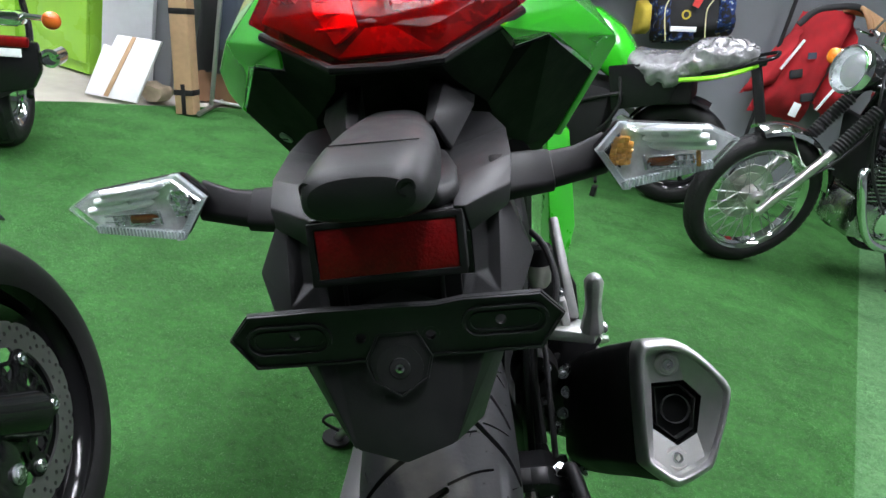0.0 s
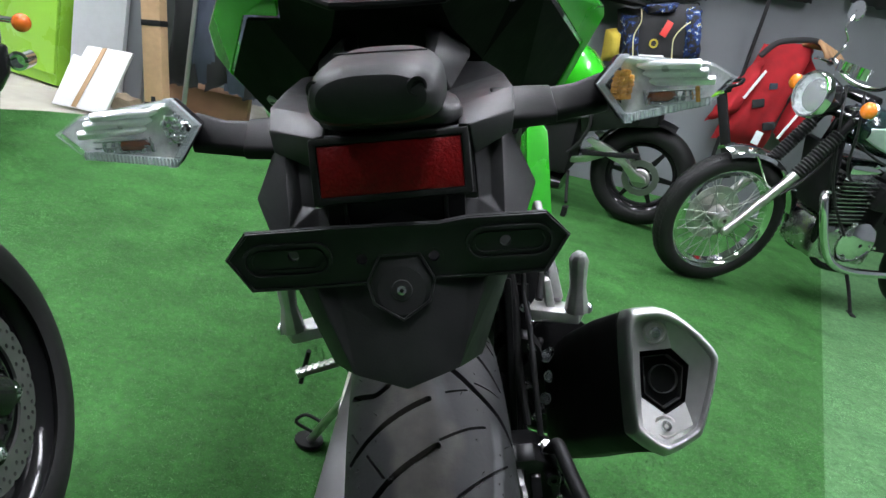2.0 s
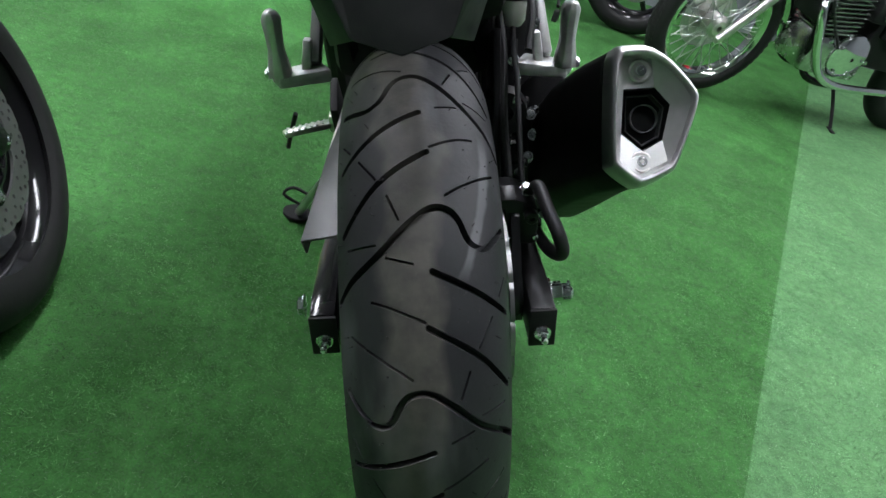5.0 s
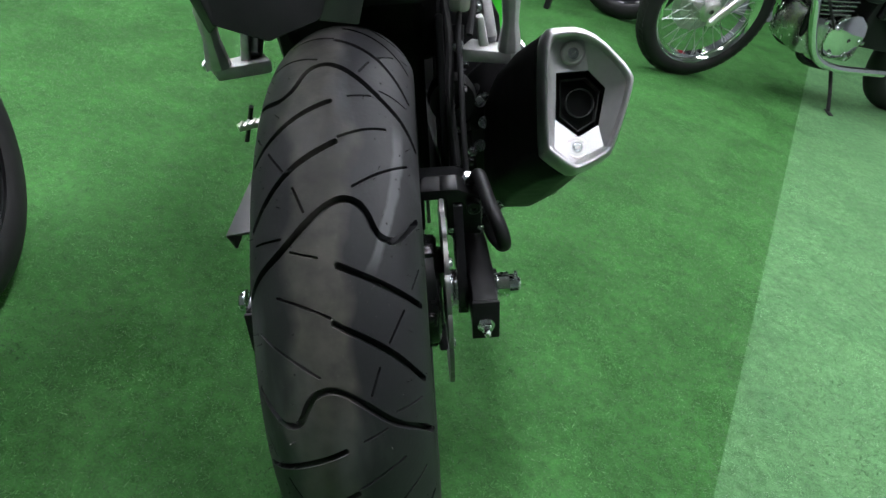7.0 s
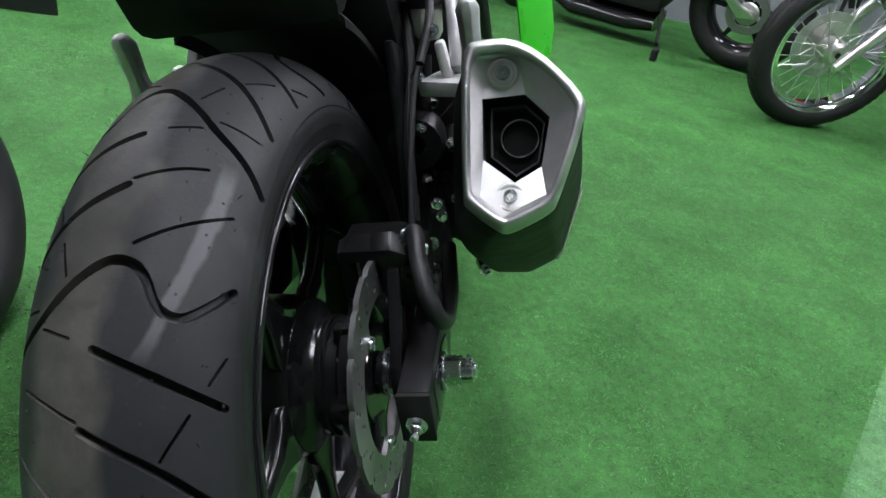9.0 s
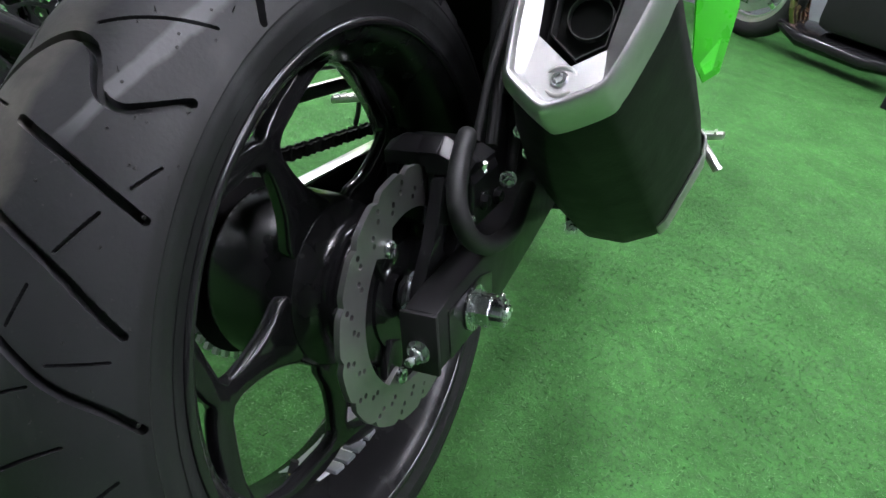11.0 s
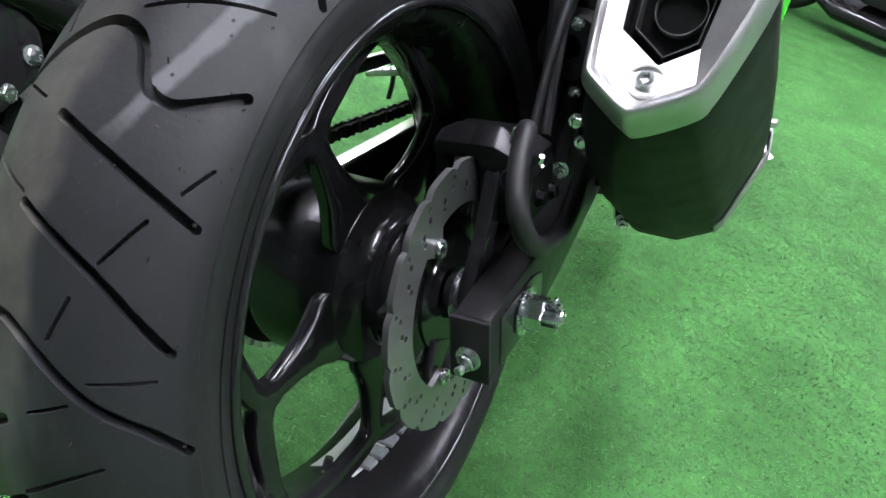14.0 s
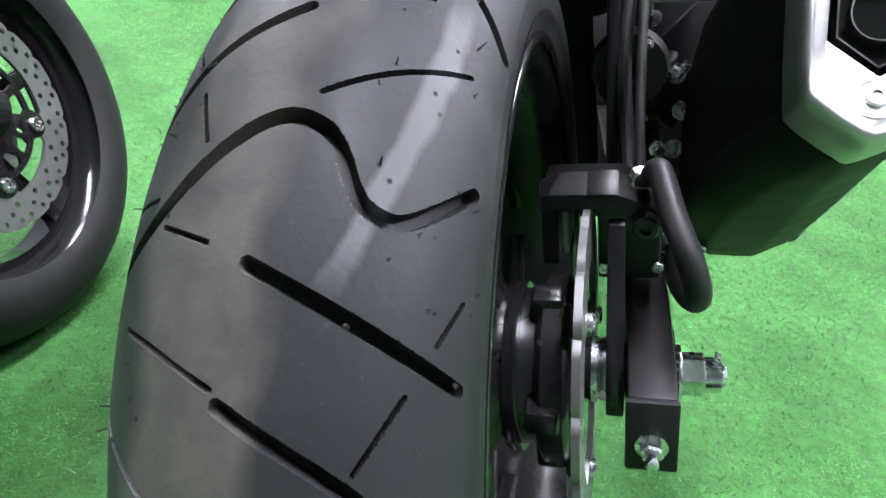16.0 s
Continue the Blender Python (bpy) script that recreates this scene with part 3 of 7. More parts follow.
bm = lathe(B(), [(0.1515, 0.005), (0.1515, 0.0195), (0.1522, 0.0200), (0.1538, 0.0200), (0.1545, 0.0195), (0.1545, 0.005)], 40)
nut = gp("axle_nut", bm, ZINC, label="bright castellated axle nut with washer", sharp=40)
gp("hex_body", tube(B(), [(0.1545, 0, 0), (0.1552, 0, 0), (0.1690, 0, 0), (0.1700, 0, 0)], lambda t: 0.0150 if 0.2 < t < 0.9 else 0.0142, 6, 0), ZINC, nut, sharp=20)
gp("thread_end", lathe(B(), [(0.1690, 0.001), (0.1690, 0.0080), (0.1825, 0.0080), (0.1840, 0.0068), (0.1840, 0.001)], 24), ZINC, nut)
for k in range(6):
    gp("castellation", lathe(B(), [(0.1695, 0.0085), (0.1695, 0.0122), (0.1800, 0.0118), (0.1805, 0.0112), (0.1805, 0.0085)], 6, arc=(radians(60 * k + 9), radians(60 * k + 51))), ZINC, nut)
bm = tube(B(), [(0.1765, 0, -0.014), (0.1765, 0, 0.0135), (0.178, 0.002, 0.0165), (0.1795, 0, 0.0135)], 0.0013, 8, 3)
gp("cotter_pin", bm, ZINC)

# swingarm
for s, nm in ((1, "right"), (-1, "left")):
    x0 = 0.1345 if s > 0 else -0.122
    dz = 0.004 if s > 0 else 0.009
    b = B()
    prof = [(-0.062, 0.022, -0.030), (-0.03, 0.027, -0.030), (0.06, 0.029, -0.033), (0.2, 0.036, -0.036), (0.42, 0.05, -0.04), (0.50, 0.05, -0.04)]
    rings = []
    for y, hi, lo in prof:
        pull = -s * max(0, y - 0.05) * 0.10
        rings.append([Vector((x0 + pull + e * 0.0150, y, q + dz * max(0, 1 - y * 4))) for e, q in ((-1, lo), (1, lo), (1, hi), (-1, hi))])
    loft(b, rings)
    bev(b, 0.003)
    arm = gp("swingarm_arm", b, SATIN if s > 0 else GLOSS)
    gp("end_plate", box((x0, -0.0645, -0.004 + dz), (0.032, 0.005, 0.054), w=0.0015), DARK, arm)
    gp("adjuster_bolt", hexbolt((x0, -0.067, -0.010 + dz), (0, -1, 0), 0.0075, 0.009, True, 0.010), ZINC, arm)
    gp("axle_plate", prism([(-0.045, -0.024), (0.03, -0.024), (0.045, -0.01), (0.045, 0.012), (0.02, 0.02), (-0.045, 0.02)], 0.004, frame_m((x0 + (0.0125 if s > 0 else -0.0165), 0, 0), (0, 1, 0), (0, 0, 1)), 0.001), GLOSS, arm)
# alloy strip added on the black left arm for its brightly lit top
gp("arm_lit_strip", rod(None, (-0.1112, 0.12, 0.0394), (-0.088, 0.36, 0.047), 0.020, 0.020, 0.004, 0.004, up=(0, 0, 1), w=0.001), ALU)
gp("axle_head", hexbolt((-0.152, 0, 0), (-1, 0, 0), 0.011, 0.009), ZINC)

# caliper with bracket
XZ = lambda y: frame_m((0, y, 0), (1, 0, 0), (0, 0, 1))
CALM = mat("black_anodised_casting", (0.0058, 0.0058, 0.0064), 0.34, noise_amt=0.2, spec=0.24, bump=0.06)
b = B()
FRONT = [(0.0600, 0.108), (0.0600, 0.1205), (0.0660, 0.1210), (0.1117, 0.1210), (0.1258, 0.1152), (0.1385, 0.1080), (0.1385, 0.1030), (0.0985, 0.1030), (0.0985, 0.1090), (0.0720, 0.1090)]
RISE = [(0.0585, 0.108), (0.0585, 0.1245), (0.0735, 0.1322), (0.1115, 0.1325), (0.1262, 0.1230), (0.1385, 0.1110), (0.1385, 0.1030), (0.0985, 0.1030), (0.0985, 0.1090), (0.0720, 0.1090)]
loft(b, [[Vector((x, y, z)) for x, z in ring] for y, ring in ((0.0290, FRONT), (0.0440, RISE), (0.0470, RISE), (0.0600, FRONT), (0.0900, FRONT))])
bev(b, 0.0010, 2, 20)
box((0.0660, 0.057, 0.0890), (0.0120, 0.054, 0.0440), w=0.0016, bm=b)
prism([(0.0985, 0.0560), (0.1400, 0.0560), (0.1408, 0.0960), (0.1365, 0.1050), (0.0985, 0.1080)], 0.060, XZ(0.091), 0.0022, b)
cal = gp("brake_caliper", b, CALM, label="black rear brake caliper", sharp=18)
gp("bridge_cover", facets([(0.0915, 0.0280, 0.1214), (0.1112, 0.0280, 0.1214), (0.1108, 0.0445, 0.1332), (0.0915, 0.0445, 0.1330)], [(0, 1, 2, 3)], 0.0016, 0.0006), CALM, cal)
for x in (0.0765, 0.0925):
    gp("brake_pad", box((x, 0.056, 0.0900), (0.0042, 0.044, 0.0320), w=0.0010), ALU2, cal, "scuffed metal brake pad backing")
for q, d, r_, h_ in (((0.1300, 0.031, 0.1010), (0, -1, 0), 0.0088, 0.013), ((0.1024, 0.031, 0.0646), (0, -1, 0), 0.0042, 0.004), ((0.1385, 0.031, 0.0660), (0, -1, 0), 0.0042, 0.004)):
    gp("slide_pin", button_bolt(Vector(q) + Vector(d) * (h_ - 0.004), d, r_, cyl(B(), q, Vector(q) + Vector(d) * (h_ - 0.003), r_ * 0.94)), CALM if r_ > 0.005 else ZINC, cal)
YZ = lambda x: frame_m((x, 0, 0), (0, 1, 0), (0, 0, 1))
b = pierced([[(-0.026, -0.020), (-0.030, 0.004), (-0.022, 0.026), (0.000, 0.052), (0.026, 0.100), (0.052, 0.112), (0.100, 0.098), (0.108, 0.060), (0.070, 0.036), (0.036, -0.006), (0.020, -0.028), (-0.006, -0.032)], [(0.018, 0.040), (0.036, 0.078), (0.056, 0.074), (0.060, 0.052), (0.034, 0.022)], circle(0, 0, 0.0115, 20)], 0.012, YZ(0.1055), 0.0012)
gp("caliper_bracket", b, GLOSS, cal)
for q in ((0.136, 0.062, 0.098),):
    gp("bleed_nipple", hexbolt(q, (0.4, -0.2, 1), 0.0035, 0.010), ZINC, cal)
for q in ((0.142, 0.050, 0.076), (0.142, 0.080, 0.070)):
    gp("caliper_bolt", hexbolt(q, (1, 0, 0), 0.006, 0.006), GLOSS, cal)
gp("banjo_bolt", hexbolt((0.1255, 0.046, 0.123), (0.1, -0.2, 1), 0.0062, 0.010), ZINC, cal)
gp("banjo_eye", tube(B(), [(0.1255, 0.046, 0.124), (0.1320, 0.034, 0.130), (0.1384, 0.024, 0.137)], 0.0055, 12, 3), CALM, cal)
HOSE = mat("black_rubber_hose", (0.0135, 0.0135, 0.0142), 0.55, noise_amt=0.15, spec=0.3)
b = tube(B(), [(0.134, 0.036, 0.132), (0.138, 0.028, 0.137), (0.145, -0.004, 0.122), (0.154, -0.028, 0.104), (0.160, -0.026, 0.080), (0.160, 0.004, 0.057), (0.156, 0.05, 0.040), (0.152, 0.10, 0.034), (0.145, 0.16, 0.05)], 0.0083, 14, 8)
gp("brake_hose", b, HOSE, cal, "thick black rubber brake hose")
UPPER = [(0.1470, 0.225, 0.044), (0.1424, 0.23, 0.0726), (0.1381, 0.23, 0.1017), (0.1362, 0.23, 0.1190), (0.1385, 0.23, 0.1418), (0.1500, 0.235, 0.160), (0.1600, 0.25, 0.170)]
upper = gp("vent_hose", tube(B(), UPPER, 0.0072, 14, 6), HOSE, label="black rubber hose held by ties")
for k in (1, 2, 3):
    p, q = Vector(UPPER[k]), Vector(UPPER[k + 1])
    d = (q - p).normalized()
    gp("cable_tie", cyl(B(), p - d * 0.0018, p + d * 0.0018, 0.0081, n=20), GLOSS, upper)
for q in ((0.1559, 0.205, 0.090), (0.1622, 0.205, 0.1244), (0.1566, 0.205, 0.1557)):
    gp("hose_fitting", hexbolt(q, (-0.2, -1, 0.5), 0.0062, 0.009, True, 0.006), ZINC)
b = tube(B(), [(0.126, 0.075, 0.12), (0.126, 0.11, 0.17), (0.128, 0.16, 0.225), (0.130, 0.21, 0.245), (0.135, 0.255, 0.262)], 0.0038, 12, 8)
gp("fluid_hose", b, DARK)

# brake fluid reservoir
b = lathe(B(), [(0.268, 0.002), (0.268, 0.012), (0.275, 0.0165), (0.305, 0.0185), (0.306, 0.002)], 28, c=(0.136, 0.264, -0.006), axis="z")
res_ = gp("fluid_reservoir", b, FLUID, label="milky plastic brake fluid cup with a black cap")
gp("cap", lathe(B(), [(0.304, 0.002), (0.304, 0.020), (0.325, 0.020), (0.328, 0.017), (0.328, 0.002)], 28, c=(0.136, 0.264, -0.006), axis="z"), DARK, res_)

# muffler
MO = Vector((0.2285, -0.0290, 0.2460))
MU, MV, MX = Vector((0, 0.48, 0.877)).normalized(), Vector((0, 0.877, -0.48)).normalized(), Vector((1, 0, 0))
CAP = [(0.012 + (x - 0.012) * 1.035, u * 1.03) for x, u in [(-0.024, 0.0695), (-0.019, 0.0745), (0.020, 0.0735), (0.0620, 0.0285), (0.0622, 0.0115), (0.039, -0.050), (0.0325, -0.058), (0.0016, -0.072), (-0.0060, -0.0705), (-0.029, -0.052), (-0.032, -0.0455), (-0.0282, 0.0540)]]


def msec(s, scale=1.0, du=0.0, dx=0.0):
    out = []
    for x, u in CAP:
        v = Vector((x - 0.012, u)) * scale
        out.append(MO + MX * (v.x + 0.012 + dx) + MU * (v.y + du) + MV * s)
    return out


def rounded(ring, n=2):
    """Cuts the corners of a closed ring of points."""
    for _ in range(n):
        ring = [p.lerp(q, f) for p, q in zip(ring, ring[1:] + ring[:1]) for f in (0.25, 0.75)]
    return ring


def mp(x, u, s):
    """A point of the muffler's end: across, up, and forward along its axis."""
    return MO + MX * x + MU * u + MV * s


b = B()
LIP = [(0.040, 1.0), (0.020, 1.0), (0.0140, 0.996), (0.0095, 0.986), (0.0060, 0.970), (0.0034, 0.950), (0.0016, 0.926), (0.0006, 0.900), (0.0006, 0.876), (0.0018, 0.854), (0.0042, 0.836), (0.0078, 0.824)]
loft(b, [rounded(msec(d, f)) for d, f in LIP], caps=False)
muf = gp("muffler", b, CAPM, label="silver and black hexagonal muffler with a deep outlet", sharp=50)
# sloping inner faces of the end cap and its two flat bolt pockets
RIM = msec(0.0060, 0.846)
HEX = [mp(x, u, d) for x, u, d in ((-0.014, 0.031, 0.0145), (0.019, 0.032, 0.0150), (0.0365, 0.014, 0.0185), (0.0286, -0.023, 0.021), (0.0075, -0.034, 0.021), (-0.016, -0.015, 0.0195))]
KEY = [mp(x, u, s) for x, u, s in ((0.0310, -0.0450, 0.0125), (-0.0015, -0.0600, 0.0120), (-0.0195, -0.0440, 0.0125), (-0.0165, 0.0600, 0.0110), (0.0150, 0.0615, 0.0110))]
b = B()
R, H, K = [[b.verts.new(q) for q in qs] for qs in (RIM, HEX, KEY)]
for f in ((H[5], H[4], H[3], K[0], K[1], K[2]), (H[0], K[3], K[4], H[1]), (R[11], R[0], K[3]), (R[0], R[1], K[3]), (R[1], R[2], K[4], K[3]), (R[2], H[1], K[4]), (R[2], R[3], H[2], H[1]), (R[3], R[4], H[2]),
          (R[4], R[5], H[3], H[2]), (R[5], K[0], H[3]), (R[5], R[6], K[0]), (R[6], R[7], K[1], K[0]), (R[7], R[8], K[1]), (R[8], R[9], K[2], K[1]), (R[9], R[10], K[2]), (R[10], R[11], H[0], H[5]), (R[10], H[5], K[2]), (R[11], K[3], H[0])):
    b.faces.new(f)
gp("end_face", b, mat("satin_steel", (0.46, 0.46, 0.455), 0.47, 1.0, noise_amt=0.12, scale=90, bump=0.04), muf, "brushed bright steel outlet face", 40)
b = B()
HIN = [mp(x, u, 0.025) for x, u in ((-0.0085, 0.0255), (0.0185, 0.0265), (0.0325, 0.012), (0.0265, -0.019), (0.0085, -0.0285), (-0.0105, -0.012))]
loft(b, [HEX, [q + MV * 0.012 for q in HEX], [q + MV * 0.05 for q in HEX]], caps=False)
b.faces.new([b.verts.new(q + MV * 0.05) for q in HEX])
gp("outlet", b, DARK, muf, "black hexagonal outlet")
b = B()
cin = sum(HIN, Vector()) / 6
grow = lambda f, d: [cin + (q - cin) * f + MV * d for q in HIN]
loft(b, [grow(1.0, 0), grow(0.962, 0), grow(0.95, 0.022), grow(1.0, 0.022)], caps=False, loop=True)
gp("outlet_lip", b, mat("sooty_steel", (0.10, 0.10, 0.10), 0.4, 0.6), muf)
b = B()
pc = mp(0.0125, 0.0015, 0.030)
loft(b, [[pc + MV * d + r_ * (MX * math.cos(radians(12 * k)) + MU * math.sin(radians(12 * k))) for k in range(30)] for d, r_ in ((0.03, 0.0150), (0, 0.0150), (0, 0.0143), (0.03, 0.0141))], caps=False)
gp("outlet_pipe", b, mat("sooty_pipe", (0.22, 0.22, 0.22), 0.4, 0.8), muf)
for x, u, tilt, deep in ((0.0030, 0.0490, 0.13, 0.0108), (0.0040, -0.0455, -0.28, 0.0152)):
    q = mp(x, u, deep)
    d = -(MV + MU * tilt).normalized()
    b = lathe(B(), [(-0.003, 0.0002), (-0.0002, 0.0002), (-0.0002, 0.0080), (0.0012, 0.0095), (0.0012, 0.0108), (-0.0004, 0.0122), (-0.003, 0.0122)], 32, axis="z", loop=False)
    b.transform(frame_m(q, d.orthogonal(), d.cross(d.orthogonal())))
    gp("bolt_seat", b, ALU, muf)
    gp("cap_bolt", button_bolt(q + d * 0.0004, d, 0.0058), ZINC, muf)
# can
b = B()
WIDE = [(0.036, 0.985, 0.0, 0.0, 0.002), (0.10, 1.0, -0.006, 0.0, 0.018), (0.18, 1.02, -0.017, 0.002, 0.032), (0.26, 1.03, -0.029, 0.003, 0.036), (0.318, 1.025, -0.0385, 0.002, 0.034), (0.350, 1.01, -0.0435, 0.002, 0.032), (0.368, 0.92, -0.046, 0.001, 0.022)]
loft(b, [[q - MX * (inb if x < 0.0 else 0) for q, (x, u) in zip(msec(s, f, du, dx), CAP)] for s, f, du, dx, inb in WIDE])
bev(b, 0.004, 3, 20)
gp("can", b, MUF, muf, "matte black sleeve", 50)
# steel guard along the outer front edge of the can
flange = lambda s, f, du: [q for q, k in zip(msec(s, f, du, 0.003), range(12)) if 1 <= k <= 6]
pts = flange(0.318, 1.085, -0.0355) + flange(0.334, 1.095, -0.0380) + flange(0.354, 1.06, -0.041)
b = facets(pts, [(r + k, r + k + 1, r + k + 7, r + k + 6) for r in (0, 6) for k in range(5)], 0.0022, 0.0008)
gp("heat_shield", b, ALU2, muf, "dull steel guard strip")
b = tube(B(), [mp(0.01, -0.04, 0.33), (0.225, 0.33, -0.04), (0.17, 0.45, -0.10), (0.08, 0.58, -0.13), (0.03, 0.70, -0.1)], 0.019, 16, 6)
gp("exhaust_pipe", b, MUF, muf, "dull black exhaust pipe")
b = box((0.176, 0.212, -0.003), (0.012, 0.03, 0.02), (0, 0, 20), 0.002)
gp("bracket", b, GLOSS, muf)
gp("bracket_bolt", hexbolt((0.181, 0.195, -0.003), (0.3, -1, 0), 0.006, 0.008, True, 0.006), ZINC, muf)

# rear fender, plate bracket, reflector
TX = -0.0125


def tp(name, bm, material, parent=None, label="", sharp=32):
    bmesh.ops.translate(bm, verts=bm.verts, vec=(TX, 0, 0))
    return gp(name, bm, material, parent, label, sharp)


def panel(half, faces, thick=0.004, w=0.0012):
    """Faceted panel given by its right half's points; faces of the right half, mirrored across x = 0."""
    b = B()
    vs, ms = [], []
    for x, y, z in half:
        v = b.verts.new((x, y, z))
        vs.append(v)
        ms.append(v if abs(x) < 1e-6 else b.verts.new((-x, y, z)))
    for f in faces:
        b.faces.new([vs[i] for i in f])
        if any(vs[i] is not ms[i] for i in f):
            b.faces.new([ms[i] for i in f][::-1])
    bmesh.ops.recalc_face_normals(b, faces=b.faces)
    if thick:
        bmesh.ops.solidify(b, geom=b.faces[:], thickness=thick)
    bev(b, w, 2, 12)
    return b


half = [(0, -0.214, 0.500), (0, -0.2595, 0.3935), (0.0305, -0.2555, 0.4025), (0.0505, -0.2075, 0.4945), (0.050, -0.203, 0.3835), (0.063, -0.205, 0.425), (0.0795, -0.210, 0.4805), (0.0905, -0.187, 0.4965), (0.0755, -0.168, 0.532),
        (0.0655, -0.2185, 0.484), (0.0690, -0.188, 0.530), (0.0592, -0.2030, 0.4945), (0.0615, -0.184, 0.529), (0.0500, -0.196, 0.526), (0.078, -0.10, 0.535), (0.088, -0.115, 0.500), (0.066, -0.14, 0.45)]
faces = [(0, 1, 2, 3), (3, 2, 9), (2, 4, 5), (2, 5, 6, 9), (9, 6, 7), (9, 7, 8, 10), (10, 9, 11, 12), (3, 9, 11), (12, 11, 3, 13), (8, 14, 15, 7), (7, 15, 16, 6), (6, 16, 5)]
fender = tp("rear_fender", panel(half, faces, 0.003, 0.0013), PLASTIC, label="faceted black plastic rear fender")
# shoulders that carry the indicators, with a folded lower edge
half = [(0.030, -0.120, 0.553), (0.0350, -0.098, 0.5470), (0.057, -0.032, 0.564), (0.075, -0.045, 0.563), (0.0850, -0.075, 0.5555), (0.0815, -0.152, 0.5530), (0.0780, -0.182, 0.5420), (0.0465, -0.2150, 0.5400), (0.040, -0.214, 0.541), (0.0755, -0.186, 0.5280), (0.0500, -0.2060, 0.5200), (0.078, -0.13, 0.530), (0.080, -0.06, 0.535), (0.043, -0.170, 0.546)]
faces = [(1, 2, 3, 4), (1, 4, 5, 13), (13, 5, 6, 7), (0, 1, 13), (13, 7, 8), (7, 6, 9, 10), (6, 5, 11, 9), (5, 4, 12, 11)]
for s in (-1, 1):
    b = facets([(s * x, y, z + 0.03 * s * x) for x, y, z in half], [f[::s] for f in faces], 0.003, 0.0016)
    tp("shoulder", b, PLASTIC, fender)
# struts up to the tail
half = [(0.031, -0.125, 0.577), (0.040, -0.037, 0.590), (0.0635, -0.034, 0.5675), (0.0425, -0.099, 0.5485), (0.028, -0.03, 0.594), (0.024, -0.12, 0.572), (0.044, 0.02, 0.597), (0.068, 0.02, 0.575), (0.028, -0.03, 0.560)]
for s in (-1, 1):
    b = facets([(s * x, y, z + 0.03 * s * x) for x, y, z in half], [f[::s] for f in [(0, 1, 2, 3), (1, 6, 7, 2), (0, 5, 4, 1), (5, 8, 4)]], 0.004, 0.0018)
    tp("strut", b, PLASTIC, fender)
# number plate lamp: a flat-topped hood with a blunt rear face, on a wider foot
b = B()
rings = []
for y, zb, zt, hw, p, off in ((-0.2625, 0.5590, 0.5725, 0.0230, 2.6, -0.0070), (-0.2615, 0.5545, 0.5760, 0.0285, 2.9, -0.0070), (-0.2585, 0.5515, 0.5785, 0.0320, 3.3, -0.0068), (-0.2530, 0.5495, 0.5805, 0.0345, 3.6, -0.0062), (-0.236, 0.5480, 0.5835, 0.0362, 3.8, -0.0045),
                              (-0.21, 0.548, 0.5860, 0.0365, 3.8, -0.002), (-0.18, 0.548, 0.5865, 0.0350, 3.6, 0), (-0.15, 0.55, 0.585, 0.0325, 3.4, 0), (-0.12, 0.55, 0.5825, 0.0300, 3.2, 0), (-0.09, 0.553, 0.580, 0.0270, 3.0, 0)):
    ring = []
    for k in range(44):
        a = 2 * math.pi * k / 44
        cx, sx = math.cos(a), math.sin(a)
        wide = hw * (1.0 - 0.17 * max(0, sx))
        ring.append(Vector((off + wide * math.copysign(abs(cx) ** (2 / p), cx), y, (zb + zt) / 2 + (zt - zb) / 2 * math.copysign(abs(sx) ** (2 / p), sx))))
    rings.append(ring)
loft(b, rings)
lampn = tp("plate_lamp", b, PLASTIC, label="rounded black number plate lamp", sharp=24)
foot_pts = [(-0.044, -0.196), (-0.034, -0.214), (0.034, -0.214), (0.0445, -0.198), (0.0445, -0.150), (0.038, -0.105), (-0.038, -0.105), (-0.0445, -0.150)]
tp("lamp_foot", prism(foot_pts, 0.0125, Matrix.Translation((0, 0, 0.5400)), 0.0055, None, 4), PLASTIC, lampn)
tp("lamp_seam", tube(B(), [(-0.028, -0.222, 0.5849), (0.0, -0.2225, 0.5853), (0.024, -0.2215, 0.5851)], 0.0005, 6, 3), DARK, lampn)
for x in (0.0185, -0.0335):
    bb = lathe(B(), [(0, 0.0006), (0, 0.0054), (0.0010, 0.0054), (0.0010, 0.0040), (-0.002, 0.0034), (-0.002, 0.0006)], 20, axis="z")
    bb.transform(frame_m((x - 0.002, -0.2618 if x > 0 else -0.2560, 0.5690), (1, 0.3, 0) if x > 0 else (1, -0.6, 0), (0, -0.1, 1)))
    screw = tp("screw", bb, DARK, lampn)
    bb = lathe(B(), [(0, 0.0004), (0, 0.0030), (0.0006, 0.0030), (0.0006, 0.0004)], 6, axis="z")
    bb.transform(frame_m((x - 0.002, -0.2612 if x > 0 else -0.2554, 0.5690), (1, 0.3, 0) if x > 0 else (1, -0.6, 0), (0, -0.1, 1)))
    tp("screw_socket", bb, GLOSS, screw)
# reflector in its bezel
RT = (-12, -1.5, 0)
refl = tp("reflector", box((-0.0015, -0.2085, 0.5180), (0.0965, 0.020, 0.0415), RT, 0.0045), PLASTIC, label="oblong red reflector in a black frame")
b = pierced([[(-0.0472, -0.0195), (0.0472, -0.0195), (0.0472, 0.0195), (-0.0472, 0.0195)], [(-0.0427, -0.0152), (0.0427, -0.0152), (0.0427, 0.0152), (-0.0427, 0.0152)]], 0.003, pose(-0.0015, -0.2180, 0.5195, *RT) @ Matrix.Rotation(radians(90), 4, "X"), 0.0008)
tp("rim", b, DARK, refl)
tp("lens", box((-0.0015, -0.2185, 0.5195), (0.0856, 0.004, 0.0306), RT, 0.0012), REFLECT, refl, "red prismatic reflector lens")
